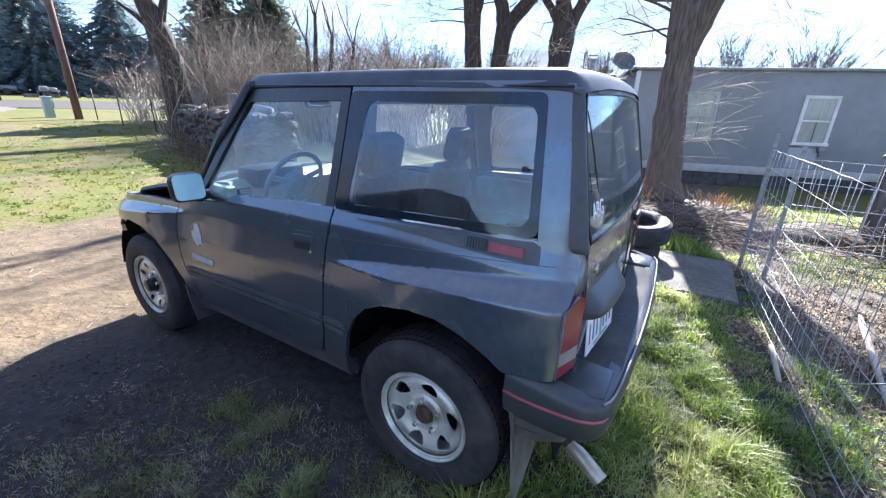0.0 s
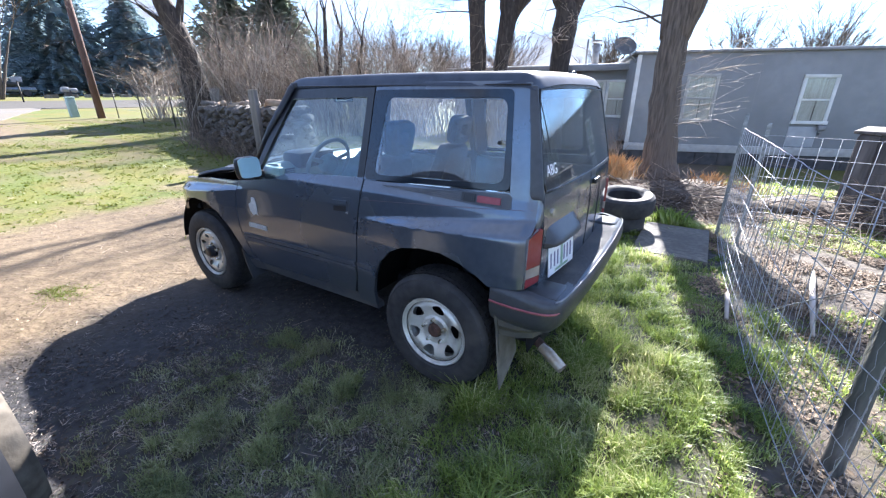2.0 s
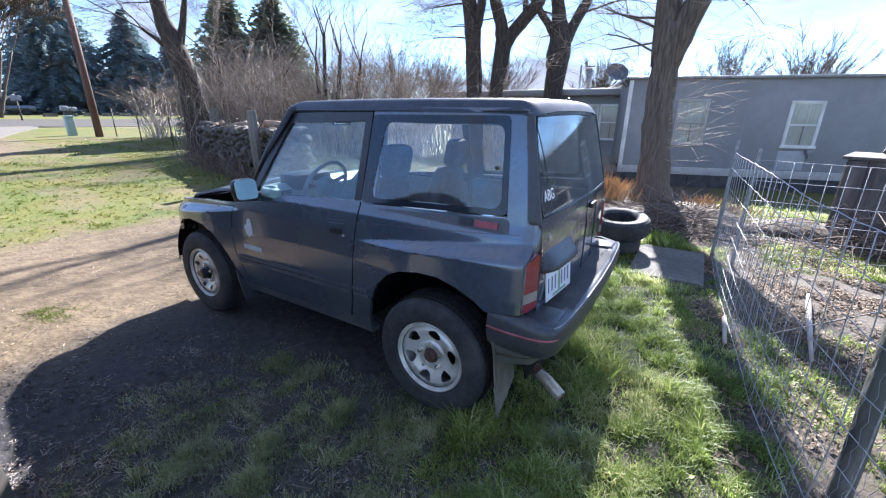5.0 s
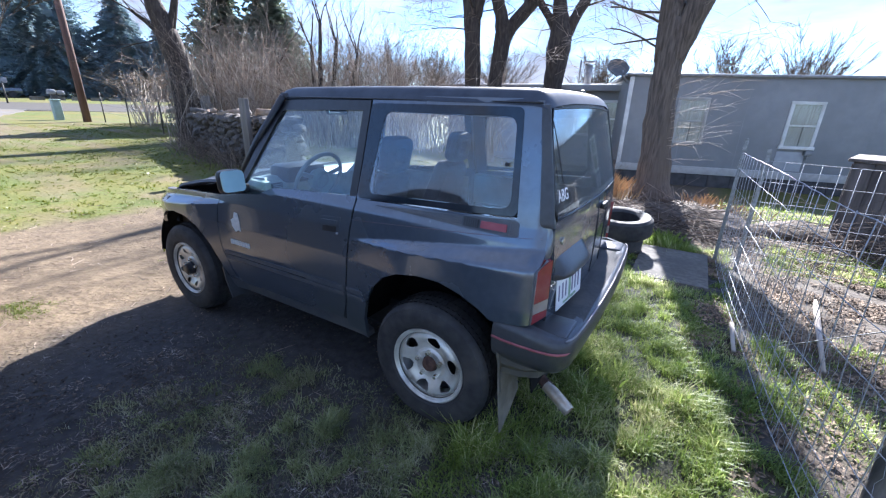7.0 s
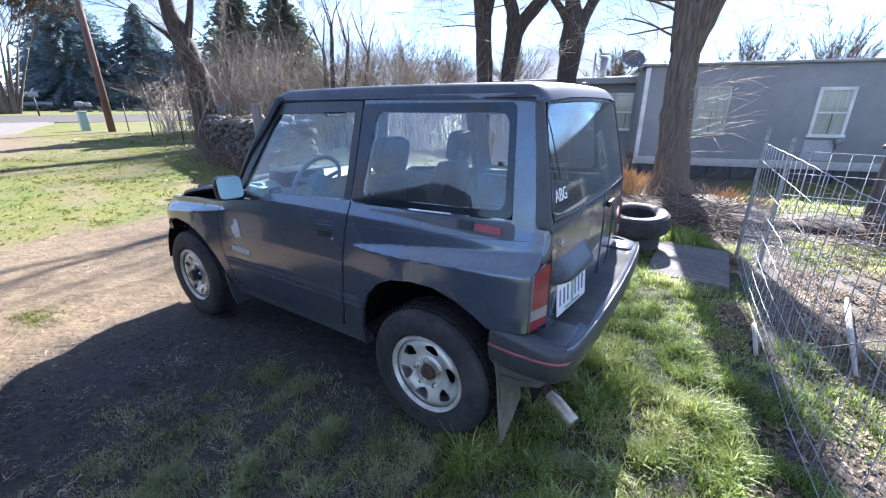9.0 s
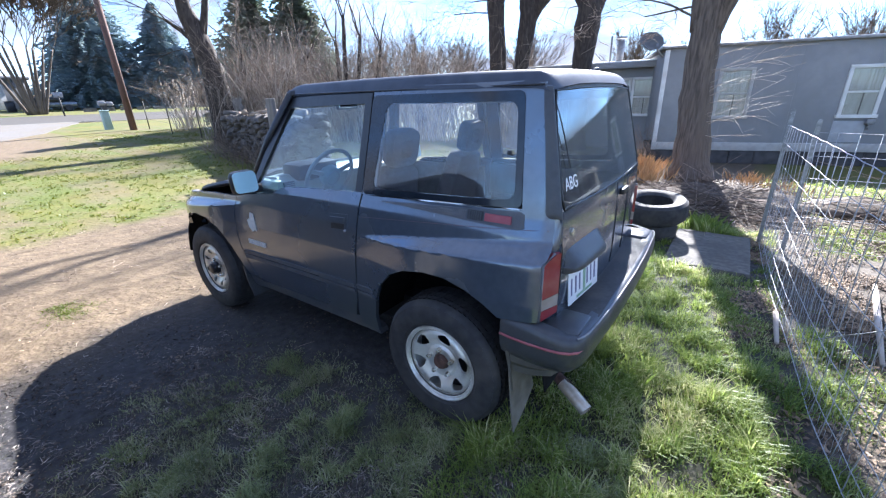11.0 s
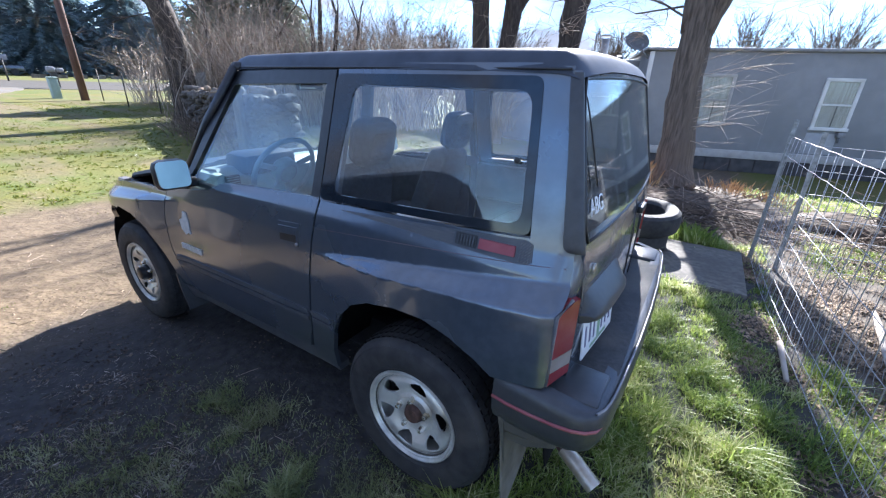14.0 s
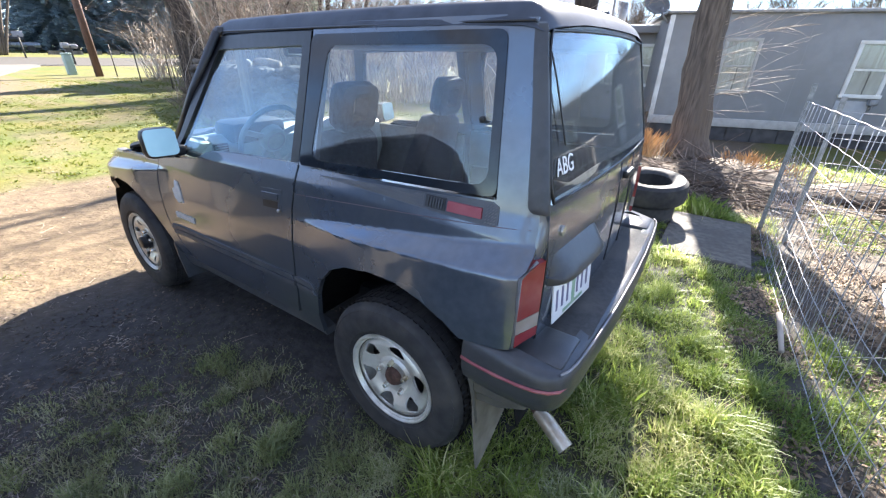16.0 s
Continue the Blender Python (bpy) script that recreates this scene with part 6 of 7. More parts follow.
# thicket along the boundary
for k, (x, y, h, s, c) in enumerate([(-10.3, 9.6, 4.8, 2.2, 300), (-12.0, 8.8, 4.4, 1.8, 240), (-8.8, 11.2, 4.8, 2.4, 280), (-13.4, 7.7, 5.2, 1.6, 220), (-7.0, 13.0, 4.2, 2.4, 240), (-15.5, 8.2, 5.0, 1.8, 200), (-11.0, 12.5, 5.6, 2.2, 220), (-13.0, 10.5, 5.5, 2.0, 200), (-16.5, 10.0, 5.0, 2.0, 160), (-14.2, 7.0, 4.6, 1.1, 90)]):
    shrub("thicket", "tangled leafless brown thicket", (x, y, 0), 20 + k, int(c * 0.75), h, s, THICKET, 0.016)
shrub("vine_tangle", "tangle of bare vines climbing the dark trunk", (-14.75, 5.95, 0), 55, 34, 4.2, 0.8, TWIG_DARK, 0.012)
shrub("vine_tangle", "grey bare vines over the broken trunk", (-14.75, 5.75, 0), 58, 34, 5.0, 0.9, TWIG, 0.009, 3, "bush", 7)
shrub("vine_tangle", "pale bare shoots around the dark trunk", (-14.5, 6.3, 0), 56, 30, 4.6, 2.0, TWIG_PALE, 0.012)
for k, (x, y) in enumerate([(-9.6, 9.8), (-11.4, 8.6), (-8.2, 11.0), (-12.8, 7.2)]):
    shrub("thicket", "pale arching leafless canes in the thicket", (x, y, 0), 57 + k, 60, 4.8, 2.2, TWIG_PALE, 0.012)
shrub("bare_shrub", "pale leafless shrub near the utility pole", (-23.5, 8.6, 0), 41, 60, 3.0, 1.3, TWIG_PALE, 0.022)
shrub("bare_shrub", "pale leafless shrub near the wire fence", (-19.5, 8.3, 0), 42, 34, 1.8, 0.9, TWIG_PALE, 0.016)
for k, (x, y, ang, ln) in enumerate([(-11.3, 9.0, 0.1, 6.0), (-11.1, 9.3, 0.3, 5.2), (-11.6, 9.1, -0.15, 5.0), (-10.6, 9.6, 0.45, 4.6)]):
    bare_tree("sapling", "slender bare sapling in the thicket", [([(x, y, 0), (x + ang * 0.5, y, ln * 0.35), (x + ang * 1.3, y + 0.1, ln * 0.7)], [0.11, 0.085, 0.06])], 60 + k, 3, BARK_DARK, TWIG, 1.3, 0.45)
for k, (x, y) in enumerate([(-14.6, 7.0), (-13.8, 9.2)]):
    bare_tree("sapling", "bare young tree behind the stone wall", [([(x, y, 0), (x, y, 1.6), (x + 0.1, y, 3.0)], [0.13, 0.1, 0.07])], 70 + k, 4, BARK_DARK, TWIG, 1.4, 0.5)


def far_tree(at, height, seed):
    """A short trunk that opens into a rounded fan of straight limbs, each feathered with fine twigs."""
    r = random.Random(seed)
    root = thing("far_bare_tree", "distant bare tree against the sky", "tree", "bare trees", at=(at[0], at[1], 0))
    top = Vector((0.1, 0, height * 0.30))
    tubes("trunk", [([(0, 0, -0.1), (0, 0, height * 0.15), top], [height * 0.030, height * 0.024, height * 0.018])], BARK_DARK, root, "", 8)
    V, F, TV, TF = [], [], [], []
    for k in range(60):
        a, el = 2.4 * k + r.uniform(-0.2, 0.2), r.uniform(0.45, 1.5)
        d = Vector((math.cos(a) * math.cos(el), math.sin(a) * math.cos(el), math.sin(el)))
        ln = height * r.uniform(0.36, 0.62)
        pts = [top - Vector((0, 0, height * 0.12 * r.random()))]
        for q in range(5):
            d = (d + Vector((r.gauss(0, 0.07), r.gauss(0, 0.07), 0.06))).normalized()
            pts.append(pts[-1] + d * ln / 5)
        tube(V, F, pts, [0.034, 0.029, 0.024, 0.019, 0.015, 0.011], 4, False)
        for m in range(15):
            i = r.randint(1, 4)
            p = pts[i].lerp(pts[i + 1], r.random())
            e = (d + Vector((r.gauss(0, 0.55), r.gauss(0, 0.55), r.gauss(0.1, 0.3)))).normalized()
            tl = height * r.uniform(0.06, 0.16)
            mid = p + e * tl * 0.5
            tube(TV, TF, [p, mid, mid + (e + Vector((0, 0, 0.15))) * tl * 0.5], [0.014, 0.011, 0.007], 3, False)
            for _ in range(3):
                f = (e + Vector((r.gauss(0, 0.6), r.gauss(0, 0.6), r.gauss(0.1, 0.4)))).normalized() * tl * r.uniform(0.3, 0.6)
                b = p.lerp(mid, r.random())
                tube(TV, TF, [b, b + f], [0.009, 0.006], 3, False)
    mesh_object("branchwork", V, F, TWIG_DARK, root)["kind"] = "stuff"
    mesh_object("spray", TV, TF, TWIG_DARK, root)["kind"] = "stuff"
    return root


for k, (x, y, h) in enumerate([(-30, 37, 9.5), (-25, 38, 8.5), (-35, 36, 9.0), (-20, 44, 10), (-8, 40, 8.0), (-3.5, 36, 6.0), (1.9, 42, 8.8), (7.0, 40.5, 9.0), (-40, 33, 9)]):
    far_tree((x, y), h, 100 + k)
fr7 = random.Random(707)
stems_ = []
for k in range(9):
    dx, dy = fr7.uniform(-0.5, 0.5), -1.6 + 0.4 * k + fr7.uniform(-0.15, 0.15)
    rr0 = fr7.uniform(0.11, 0.22)
    stems_.append(([(-52.0 + dx * 0.3, 8.1 + dy * 0.35, -0.1), (-52.0 + dx, 8.1 + dy * 0.9, 2.6), (-52.0 + dx * 2, 8.1 + dy * 1.6, 5.6)], [rr0, rr0 * 0.75, rr0 * 0.45]))
bare_tree("bare_tree", "tall many-stemmed bare tree across the road", stems_, 77, 5, BARK, TWIG_DARK, 2.7, 0.46, (), 0.030, 4)


def conifer(name, label, at, height, radius, seed, mat, gaps=0.0, full=1.25):
    """Trunk and whorls of drooping boughs, each a spray of needle tufts."""
    r = random.Random(seed)
    root = thing(name, label, "tree")
    root.location = (at[0], at[1], 0)
    tubes("trunk", [([(0, 0, -0.1), (0, 0, height * 0.5), (0, 0, height * 0.97)], [height * 0.025, height * 0.016, 0.02])], BARK_DARK, root, "", 8)
    V, F = [], []
    z = height * 0.06
    while z < height * 0.99:
        t = z / height
        reach = radius * (1 - t ** full) ** 0.9 * r.uniform(0.8, 1.1) + 0.12
        for k in range(int(9 + 18 * (1 - t))):
            if r.random() < gaps:
                continue
            a = r.uniform(0, 6.283)
            ln = reach * r.uniform(0.65, 1.12)
            c, s = math.cos(a), math.sin(a)
            n = max(5, int(ln / (0.045 + 0.011 * radius)))
            for j in range(n):
                u = (j + 1) / n
                if u < 0.25 and r.random() < 0.6:
                    continue
                px, py = c * ln * u, s * ln * u
                pz = z + 0.10 * ln - 0.40 * ln * u * u + r.gauss(0, 0.11)
                px, py = px + r.gauss(0, 0.07), py + r.gauss(0, 0.07)
                w = (0.36 + 0.34 * (1 - u)) * (0.26 + 0.075 * radius) * r.uniform(0.5, 1.4)
                i = len(V)
                tx, ty = -s * w, c * w
                dr = w * r.uniform(0.3, 0.8)
                V += [(px + tx * 0.9, py + ty * 0.9, pz - dr * 0.6), (px - c * w * 0.35, py - s * w * 0.35, pz + w * 0.20), (px - tx * 0.9, py - ty * 0.9, pz - dr * 0.6), (px + c * w * 0.8, py + s * w * 0.8, pz - dr * 0.25), (px + c * w * 0.1, py + s * w * 0.1, pz - dr)]
                F += [(i, i + 1, i + 3), (i + 1, i + 2, i + 3), (i + 1, i + 4, i + 3)]
        z += height * r.uniform(0.018, 0.030)
    base = len(V)
    for i in range(9 if gaps < 0.1 else 0):
        t = i / 8
        for k in range(14):
            a = 6.283 * k / 14
            q = radius * 0.5 * (1 - t ** (full - 0.25)) ** 0.8 * r.uniform(0.75, 1.1) * (1 - gaps)
            V.append((math.cos(a) * q, math.sin(a) * q, height * (0.05 + 0.86 * t) + r.gauss(0, 0.1)))
    for i in range(8 if gaps < 0.1 else 0):
        for k in range(14):
            k2 = (k + 1) % 14
            F.append((base + i * 14 + k, base + i * 14 + k2, base + (i + 1) * 14 + k2, base + (i + 1) * 14 + k))
    mesh_object("crown", V, F, mat, root)
    return root


conifer("blue_spruce", "tall dense blue spruce across the road", (-65.9, 17.7), 15.6, 7.4, 1, SPRUCE, 0.0, 1.5)
conifer("blue_spruce", "broad dark spruce across the road", (-62.5, 24.2), 12.4, 6.2, 2, SPRUCE, 0.0, 1.3)
conifer("blue_spruce", "dark spruce across the road", (-60.9, 28.6), 10.4, 5.2, 3, SPRUCE, 0.0, 1.4)
conifer("green_conifer", "loose grey green conifer behind the trunk", (-21.2, 11.7), 7.6, 3.0, 4, PINE, 0.30, 2.0)
conifer("green_conifer", "dark green conifer behind the thicket", (-19.8, 13.5), 7.4, 3.3, 5, PINE, 0.10, 1.9)


# ---- road and far side ----
road = boxed("road", (-6.5, 6.5, -220, 260, -0.12, 0.012), ASPHALT, None, 0)
road.matrix_world = pose(-41.5, 8, 0.615, 0, 0, -14) @ Matrix.Rotation(math.atan(0.022), 4, "Y")
tagged(road, "grey asphalt road across the end of the yard", "road", kind="structure")
bm = bmesh.new()
outline = [(-36.0, 7.2), (-31.0, 4.9), (-27.0, 3.2), (-24.6, 1.4), (-20.5, -1.0), (-15.0, -4.2), (-12.0, -9.0), (-16.0, -12.0), (-25.0, -8.0), (-37.5, -4.0)]
edge_pts = []
for (ax, ay), (bx, by) in zip(outline, outline[1:] + outline[:1]):
    n_ = max(2, int(math.hypot(bx - ax, by - ay) / 0.45))
    for k in range(n_):
        x, y = ax + (bx - ax) * k / n_, ay + (by - ay) * k / n_
        edge_pts.append((x + 0.35 * noise.noise((x, y, 0.0)), y + 0.3 * noise.noise((x * 0.7, y * 0.7, 4.0))))
bm.faces.new([bm.verts.new((x, y, 0)) for x, y in edge_pts])
bmesh.ops.triangulate(bm, faces=bm.faces[:])
bmesh.ops.subdivide_edges(bm, edges=[e for e in bm.edges if e.calc_length() > 1.2], cuts=5, use_grid_fill=True)
for v in bm.verts:
    v.co.z = rise(v.co.x, v.co.y) + 0.040
ret = bmesh.ops.extrude_face_region(bm, geom=bm.faces[:])
bmesh.ops.translate(bm, vec=(0, 0, -0.10), verts=[v for v in ret["geom"] if isinstance(v, bmesh.types.BMVert)])
tagged(part("gravel_drive", bm, GRAVEL, None, "", False), "pale gravel driveway joining the road", "driveway", kind="structure")

pole = thing("utility_pole", "reddish brown wooden utility pole", "utility pole", at=(-25.4, 6.55, 0))
tubes("shaft", [([(0, 0, -0.1), (0, 0, 4), (0, 0, 9.0)], [0.17, 0.15, 0.12])], POLE_WOOD, pole, "", 14)
tubes("insulator", [([(0, 0, 9.0), (0, 0, 9.15)], 0.05)], GREY_METAL, pole)
cab = thing("power_cable", "thin dark overhead cables", "cable")
for z0, end in ((6.6, (14.0, 24.0, 6.5)), (7.0, (20.0, 30.0, 7.6)), (7.4, (-60.0, -6.0, 7.4))):
    a_, b_ = Vector((-25.4, 6.55, z0)), Vector(end)
    tubes("cable", [([a_.lerp(b_, t) - Vector((0, 0, 4 * 0.5 * t * (1 - t))) for t in [k / 14 for k in range(15)]], 0.016)], WIRE_DARK, cab, "", 4)
ped = thing("utility_pedestal", "pale green utility pedestal on the grass", "utility box", at=(-27.0, 5.95, 0))
boxed("body", (-0.16, 0.16, -0.17, 0.17, -0.05, 0.92), METAL_GREEN, ped, 0.02)
boxed("lid", (-0.18, 0.18, -0.19, 0.19, 0.92, 1.0), METAL_GREEN, ped, 0.03)
mb = thing("mailbox", "grey mailbox on a dark post across the road", "mailbox", at=(-36.0, 8.6, 0))
boxed("post", (-0.16, 0.16, -0.16, 0.16, -0.05, 1.0), POST_GREEN, mb, 0.01)
bm = bmesh.new()
box(bm, -0.22, 0.22, -0.30, 0.10, 1.0, 1.32, 0.08)
part("box", bm, GREY_METAL, mb)
bm = bmesh.new()
box(bm, -0.2, 0.2, 0.14, 0.55, 0.98, 1.25, 0.08)
part("box", bm, GREY_METAL, mb)
rb = thing("wheelie_bin", "dark wheelie bin by the far garage", "bin", at=(-62.5, 8.2, 0))
boxed("body", (-0.35, 0.35, -0.35, 0.35, 0, 1.0), BLACK, rb, 0.05)
boxed("lid", (-0.38, 0.38, -0.38, 0.38, 1.0, 1.08), BLACK, rb, 0.02)
sg = thing("small_sign", "small grey sign on a post by the road", "sign", at=(-46.0, 8.6, 0))
tubes("post", [([(0, 0, 0), (0, 0, 1.6)], 0.06)], POST_GREEN, sg)
boxed("board", (-0.04, 0.04, -0.32, 0.32, 1.5, 1.9), GREY_METAL, sg, 0.01)
gar = thing("garage", "grey garage with a pale door across the road", "garage", at=(-70.0, 4.5, 0), rz=8)
boxed("wall", (-5, 0, -8, 7.2, 0, 3.4), SIDING, gar, 0.01)
boxed("roof", (-5.4, 0.4, -8.4, 7.6, 3.4, 3.8), GREY_METAL, gar, 0.05)
boxed("garage_door", (-0.02, 0.05, -5.5, 5.0, 0.0, 2.9), WHITE_WOOD, gar, 0.02)
# distant parked car by the garage
fc = thing("parked_car", "dark blue car parked across the road", "car", at=(-60, 11.0, 0), rz=80)
bm = bmesh.new()
box(bm, -2.1, 2.1, -0.85, 0.85, 0.35, 0.95, 0.15)
part("body", bm, PAINT, fc)
bm = bmesh.new()
box(bm, -1.3, 1.0, -0.75, 0.75, 0.9, 1.45, 0.22)
part("cabin", bm, BLACK, fc)
for x in (-1.3, 1.3):
    for s in (-1, 1):
        bm = bmesh.new()
        lathe(bm, [(0.0001, -0.1), (0.3, -0.1), (0.33, -0.06), (0.33, 0.06), (0.3, 0.1), (0.0001, 0.1)], 20, Matrix.Translation((x, s * 0.8, 0.33)))
        part("wheel", bm, RUBBER, fc)
# far white fence and low hedge line
ff = thing("far_fence", "low weathered fence boards across the road", "fence")
for k in range(30):
    y = 12 + k * 1.6
    z = rise(-54.0, y)
    boxed("board", (-54.0 - 0.25 * k * 0.2, -53.9 - 0.25 * k * 0.2, y, y + 1.1, z - 0.1, z + 0.34), WOOD_OLD, ff, 0)
tm = shrub("far_thicket", "distant leafless brown woodland edge", (-58, 24, 0), 90, 260, 4.5, 4.5, TWIG, 0.06)
for a in range(0, 360, 6):
    R = 75 + 22 * abs(noise.noise((a * 0.13, 1.0, 0.0)))
    x, y = -R * math.sin(radians(a)), R * math.cos(radians(a))
    if (-75 < x < -40 and -12 < y < 20) or y < 12:
        continue
    o = copy_thing(tm, pose(x, y, 0, 0, 0, a * 7.3))
    o.scale = (1.3, 1.3, 0.8 + 0.5 * abs(noise.noise((a * 0.31, 5.0, 0.0))))
    tagged(o, group="distant woodland")


# ---- stone wall ----
stone_meshes = []
for k in range(6):
    bm = bmesh.new()
    bmesh.ops.create_icosphere(bm, subdivisions=2, radius=0.5)
    for v in bm.verts:
        q = v.co.normalized()
        v.co = Vector((q.x, q.y * 0.9, q.z * 0.72)) * 0.5 * (1 + 0.45 * noise.noise(q * 1.3 + Vector((k * 5.1, 0, 0)))) + q * 0.03 * noise.noise(q * 4 + Vector((k, 0, 0)))
    me_ = bpy.data.meshes.new("stone")
    bm.to_mesh(me_)
    bm.free()
    me_.materials.append(STONE)
    stone_meshes.append(me_)
wall = thing("stone_wall", "rough piled field stone wall beside the leaning tree", "wall")
wr = random.Random(9)
wa, wb = Vector((-12.6, 5.13, 0)), Vector((-6.0, 3.36, 0))
wn_ = (wb - wa).normalized()
wt = Vector((-wn_.y, wn_.x, 0))
boxed("core", (0, (wb - wa).length, -0.16, 0.16, -0.05, 0.98), STONE, wall, 0.02, "", Matrix.Translation(wa) @ Matrix.Rotation(math.atan2(wn_.y, wn_.x), 4, "Z"))
for layer in range(8):
    for off in (-0.17, 0.17):
        u = wr.uniform(0, 0.15)
        while u < (wb - wa).length:
            s = wr.uniform(0.13, 0.30) if layer < 7 else wr.uniform(0.16, 0.36)
            o = new("stone", wr.choice(stone_meshes))
            o.parent = wall
            p = wa + wn_ * u + wt * (off + wr.gauss(0, 0.03))
            o.matrix_world = Matrix.LocRotScale((p.x, p.y, 0.08 + layer * 0.155 * (0.88 + 0.02 * u) + wr.gauss(0, 0.03)), Euler((wr.uniform(-0.4, 0.4), wr.uniform(-0.4, 0.4), wr.uniform(0, 6.28))), (s * 1.15, s, s * 0.9))
            u += s * 0.82
for u, h in ((5.6, 1.6),):
    p = wa + wn_ * u - wt * 0.44
    boxed("wall_stake", (p.x - 0.11, p.x + 0.11, p.y - 0.05, p.y + 0.05, -0.05, h), WOOD_OLD, wall, 0.01)
for k, (x, y, h) in enumerate([(-25.0, 7.15, 1.45), (-21.2, 6.7, 1.3), (-18.0, 6.55, 1.28), (-15.6, 6.0, 1.25)]):
    fp = thing("fence_stake", "dark steel fence stake in the grass", "fence post", "yard stakes", at=(x, y, 0))
    tubes("stake", [([(0, 0, -0.1), (0.02, 0.0, h)], 0.028)], POST_GREEN, fp)
wf = thing("stake_wire", "thin wires strung between the stakes", "wire")
tubes("wire", [([(x, y, z + rise(x, y)) for x, y in ((-25.0, 7.15), (-21.2, 6.7), (-18.0, 6.55), (-15.6, 6.0))], 0.006) for z in (0.5, 0.85, 1.2)], STEEL, wf, "", 3)


pk = thing("picket_panel", "small weathered pale picket panel behind the leaning trunk", "fence panel", at=(-13.35, 5.86, 0), rz=-15)
for k in range(8):
    boxed("picket", (-0.56 + k * 0.15, -0.50 + k * 0.15, -0.012, 0.012, 0.02, 1.66 + 0.03 * math.sin(k * 2.7)), WOOD_OLD, pk, 0.003)
for z in (0.45, 1.35):
    boxed("picket_rail", (-0.58, 0.58, 0.014, 0.05, z, z + 0.07), WOOD_OLD, pk, 0.004)
lr = random.Random(71)
for k in range(9):
    u = 0.5 + 0.66 * k + lr.uniform(-0.08, 0.08)
    p = wa + wn_ * u
    rad = lr.uniform(0.05, 0.10)
    lg = thing("cut_log", "short weathered cut log lying on the stone wall", "log", "logs on the wall", at=(p.x, p.y, (0.16 + 1.085 * (0.88 + 0.02 * u)) + rad * 0.8))
    d_ = Matrix.Rotation(math.atan2(wn_.y, wn_.x) + lr.uniform(-0.9, 0.9), 3, "Z") @ Vector((lr.uniform(0.22, 0.38), 0, lr.uniform(-0.03, 0.06)))
    tubes("log", [([-d_, d_ * 0.1 + Vector((0, 0, 0.015)), d_], [rad, rad * 1.04, rad * 0.92])], LOG_BARK if k % 3 else WOOD_OLD, lg, "", 12)


for k in range(6):
    p = wa + wn_ * (0.2 + 1.05 * k) - wt * (0.55 if wt.y > 0 else -0.55)
    shrub("dry_brush", "low dark leafless brush at the foot of the stone wall", (p.x, p.y, 0), 140 + k, 46, 0.85, 0.75, TWIG_DARK, 0.009)


# ---- wire fence by the car ----
def fence_at(y):
    """x of the fence line."""
    return interp(y, [(-3.0, 2.25), (-1.5, 1.88), (-0.5, 1.645), (0.25, 1.525), (1.2, 1.465), (2.4, 1.40), (3.1, 1.37)])


fence = thing("wire_fence", "sagging galvanized woven wire fence on steel posts", "fence")
fy = [3.1 - 0.15 * k for k in range(40)]
fr = random.Random(31)
heights = [0.04, 0.14, 0.25, 0.38, 0.53, 0.69, 0.87, 1.05, 1.22]
for h in heights:
    tubes("line_wire", [([(fence_at(y) + 0.009 * math.sin(y * 2.1 + h * 5), y, h + 0.008 * math.sin(y * 1.7 + h * 9) + (0.005 if k % 2 else 0)) for k, y in enumerate(fy)], 0.0026 if h in (0.04, 1.22) else 0.0019)], WIRE, fence, "", 5)
for k, y in enumerate(fy):
    x = fence_at(y)
    tubes("stay_wire", [([(x + 0.009 * math.sin(y * 2.1 + h * 5) + 0.004, y + fr.gauss(0, 0.006), h) for h in heights], 0.0022)], WIRE, fence, "", 4)
# chicken wire on the lower half
V, F = [], []
y = 3.1
row = 0
while y > -2.2:
    x = fence_at(y) + 0.014
    pts = []
    for j in range(17):
        z = 0.01 + j * 0.05
        pts.append((x + 0.009 * math.sin(y * 2.1 + z * 5), y + (0.02 if (j + row) % 2 else -0.005), z))
    tube(V, F, pts, [0.0009] * len(pts), 3, False)
    y -= 0.045
    row += 1
mesh_object("chicken_wire", V, F, WIRE, fence)["kind"] = "stuff"
for x, y, h, nm in ((1.37, 3.12, 1.36, "corner"), (1.56, 2.95, 1.28, "brace")):
    p = new("steel_post")
    p.parent = fence
    p.location = (x, y, 0)
    bm = bmesh.new()
    box(bm, -0.018, 0.018, -0.003, 0.003, -0.1, h, 0)
    box(bm, -0.003, 0.003, 0.003, 0.03, -0.1, h, 0)
    for j in range(int(h / 0.055)):
        box(bm, -0.010, 0.010, -0.011, -0.002, 0.05 + j * 0.055, 0.065 + j * 0.055, 0)
    part("post_bar", bm, STEEL, p)
wp = thing("wooden_post", "leaning weathered round wooden fence post", "fence post", at=(1.80, -0.33, 0))
V, F = [], []
ends = [Vector((0, 0, -0.1)), Vector((0.045, 0.17, 0.4)), Vector((0.09, 0.36, 0.86)), Vector((0.16, 0.62, 1.50))]
run = [ends[k].lerp(ends[k + 1], q / 10) for k in range(3) for q in range(10)] + [ends[3]]
tube(V, F, run, [0.041 - 0.007 * k / 30 for k in range(31)], 20)
for i in range(len(V)):
    c = Vector(V[i])
    near_ = min(run, key=lambda p: (p - c).length)
    a = math.atan2(c.y - near_.y, c.x - near_.x)
    V[i] = tuple(near_ + (c - near_) * (1 + 0.16 * noise.noise((math.cos(a) * 2.4, math.sin(a) * 2.4, c.z * 2.0)) + 0.12 * noise.noise((math.cos(a) * 7, math.sin(a) * 7, c.z * 6.0))))
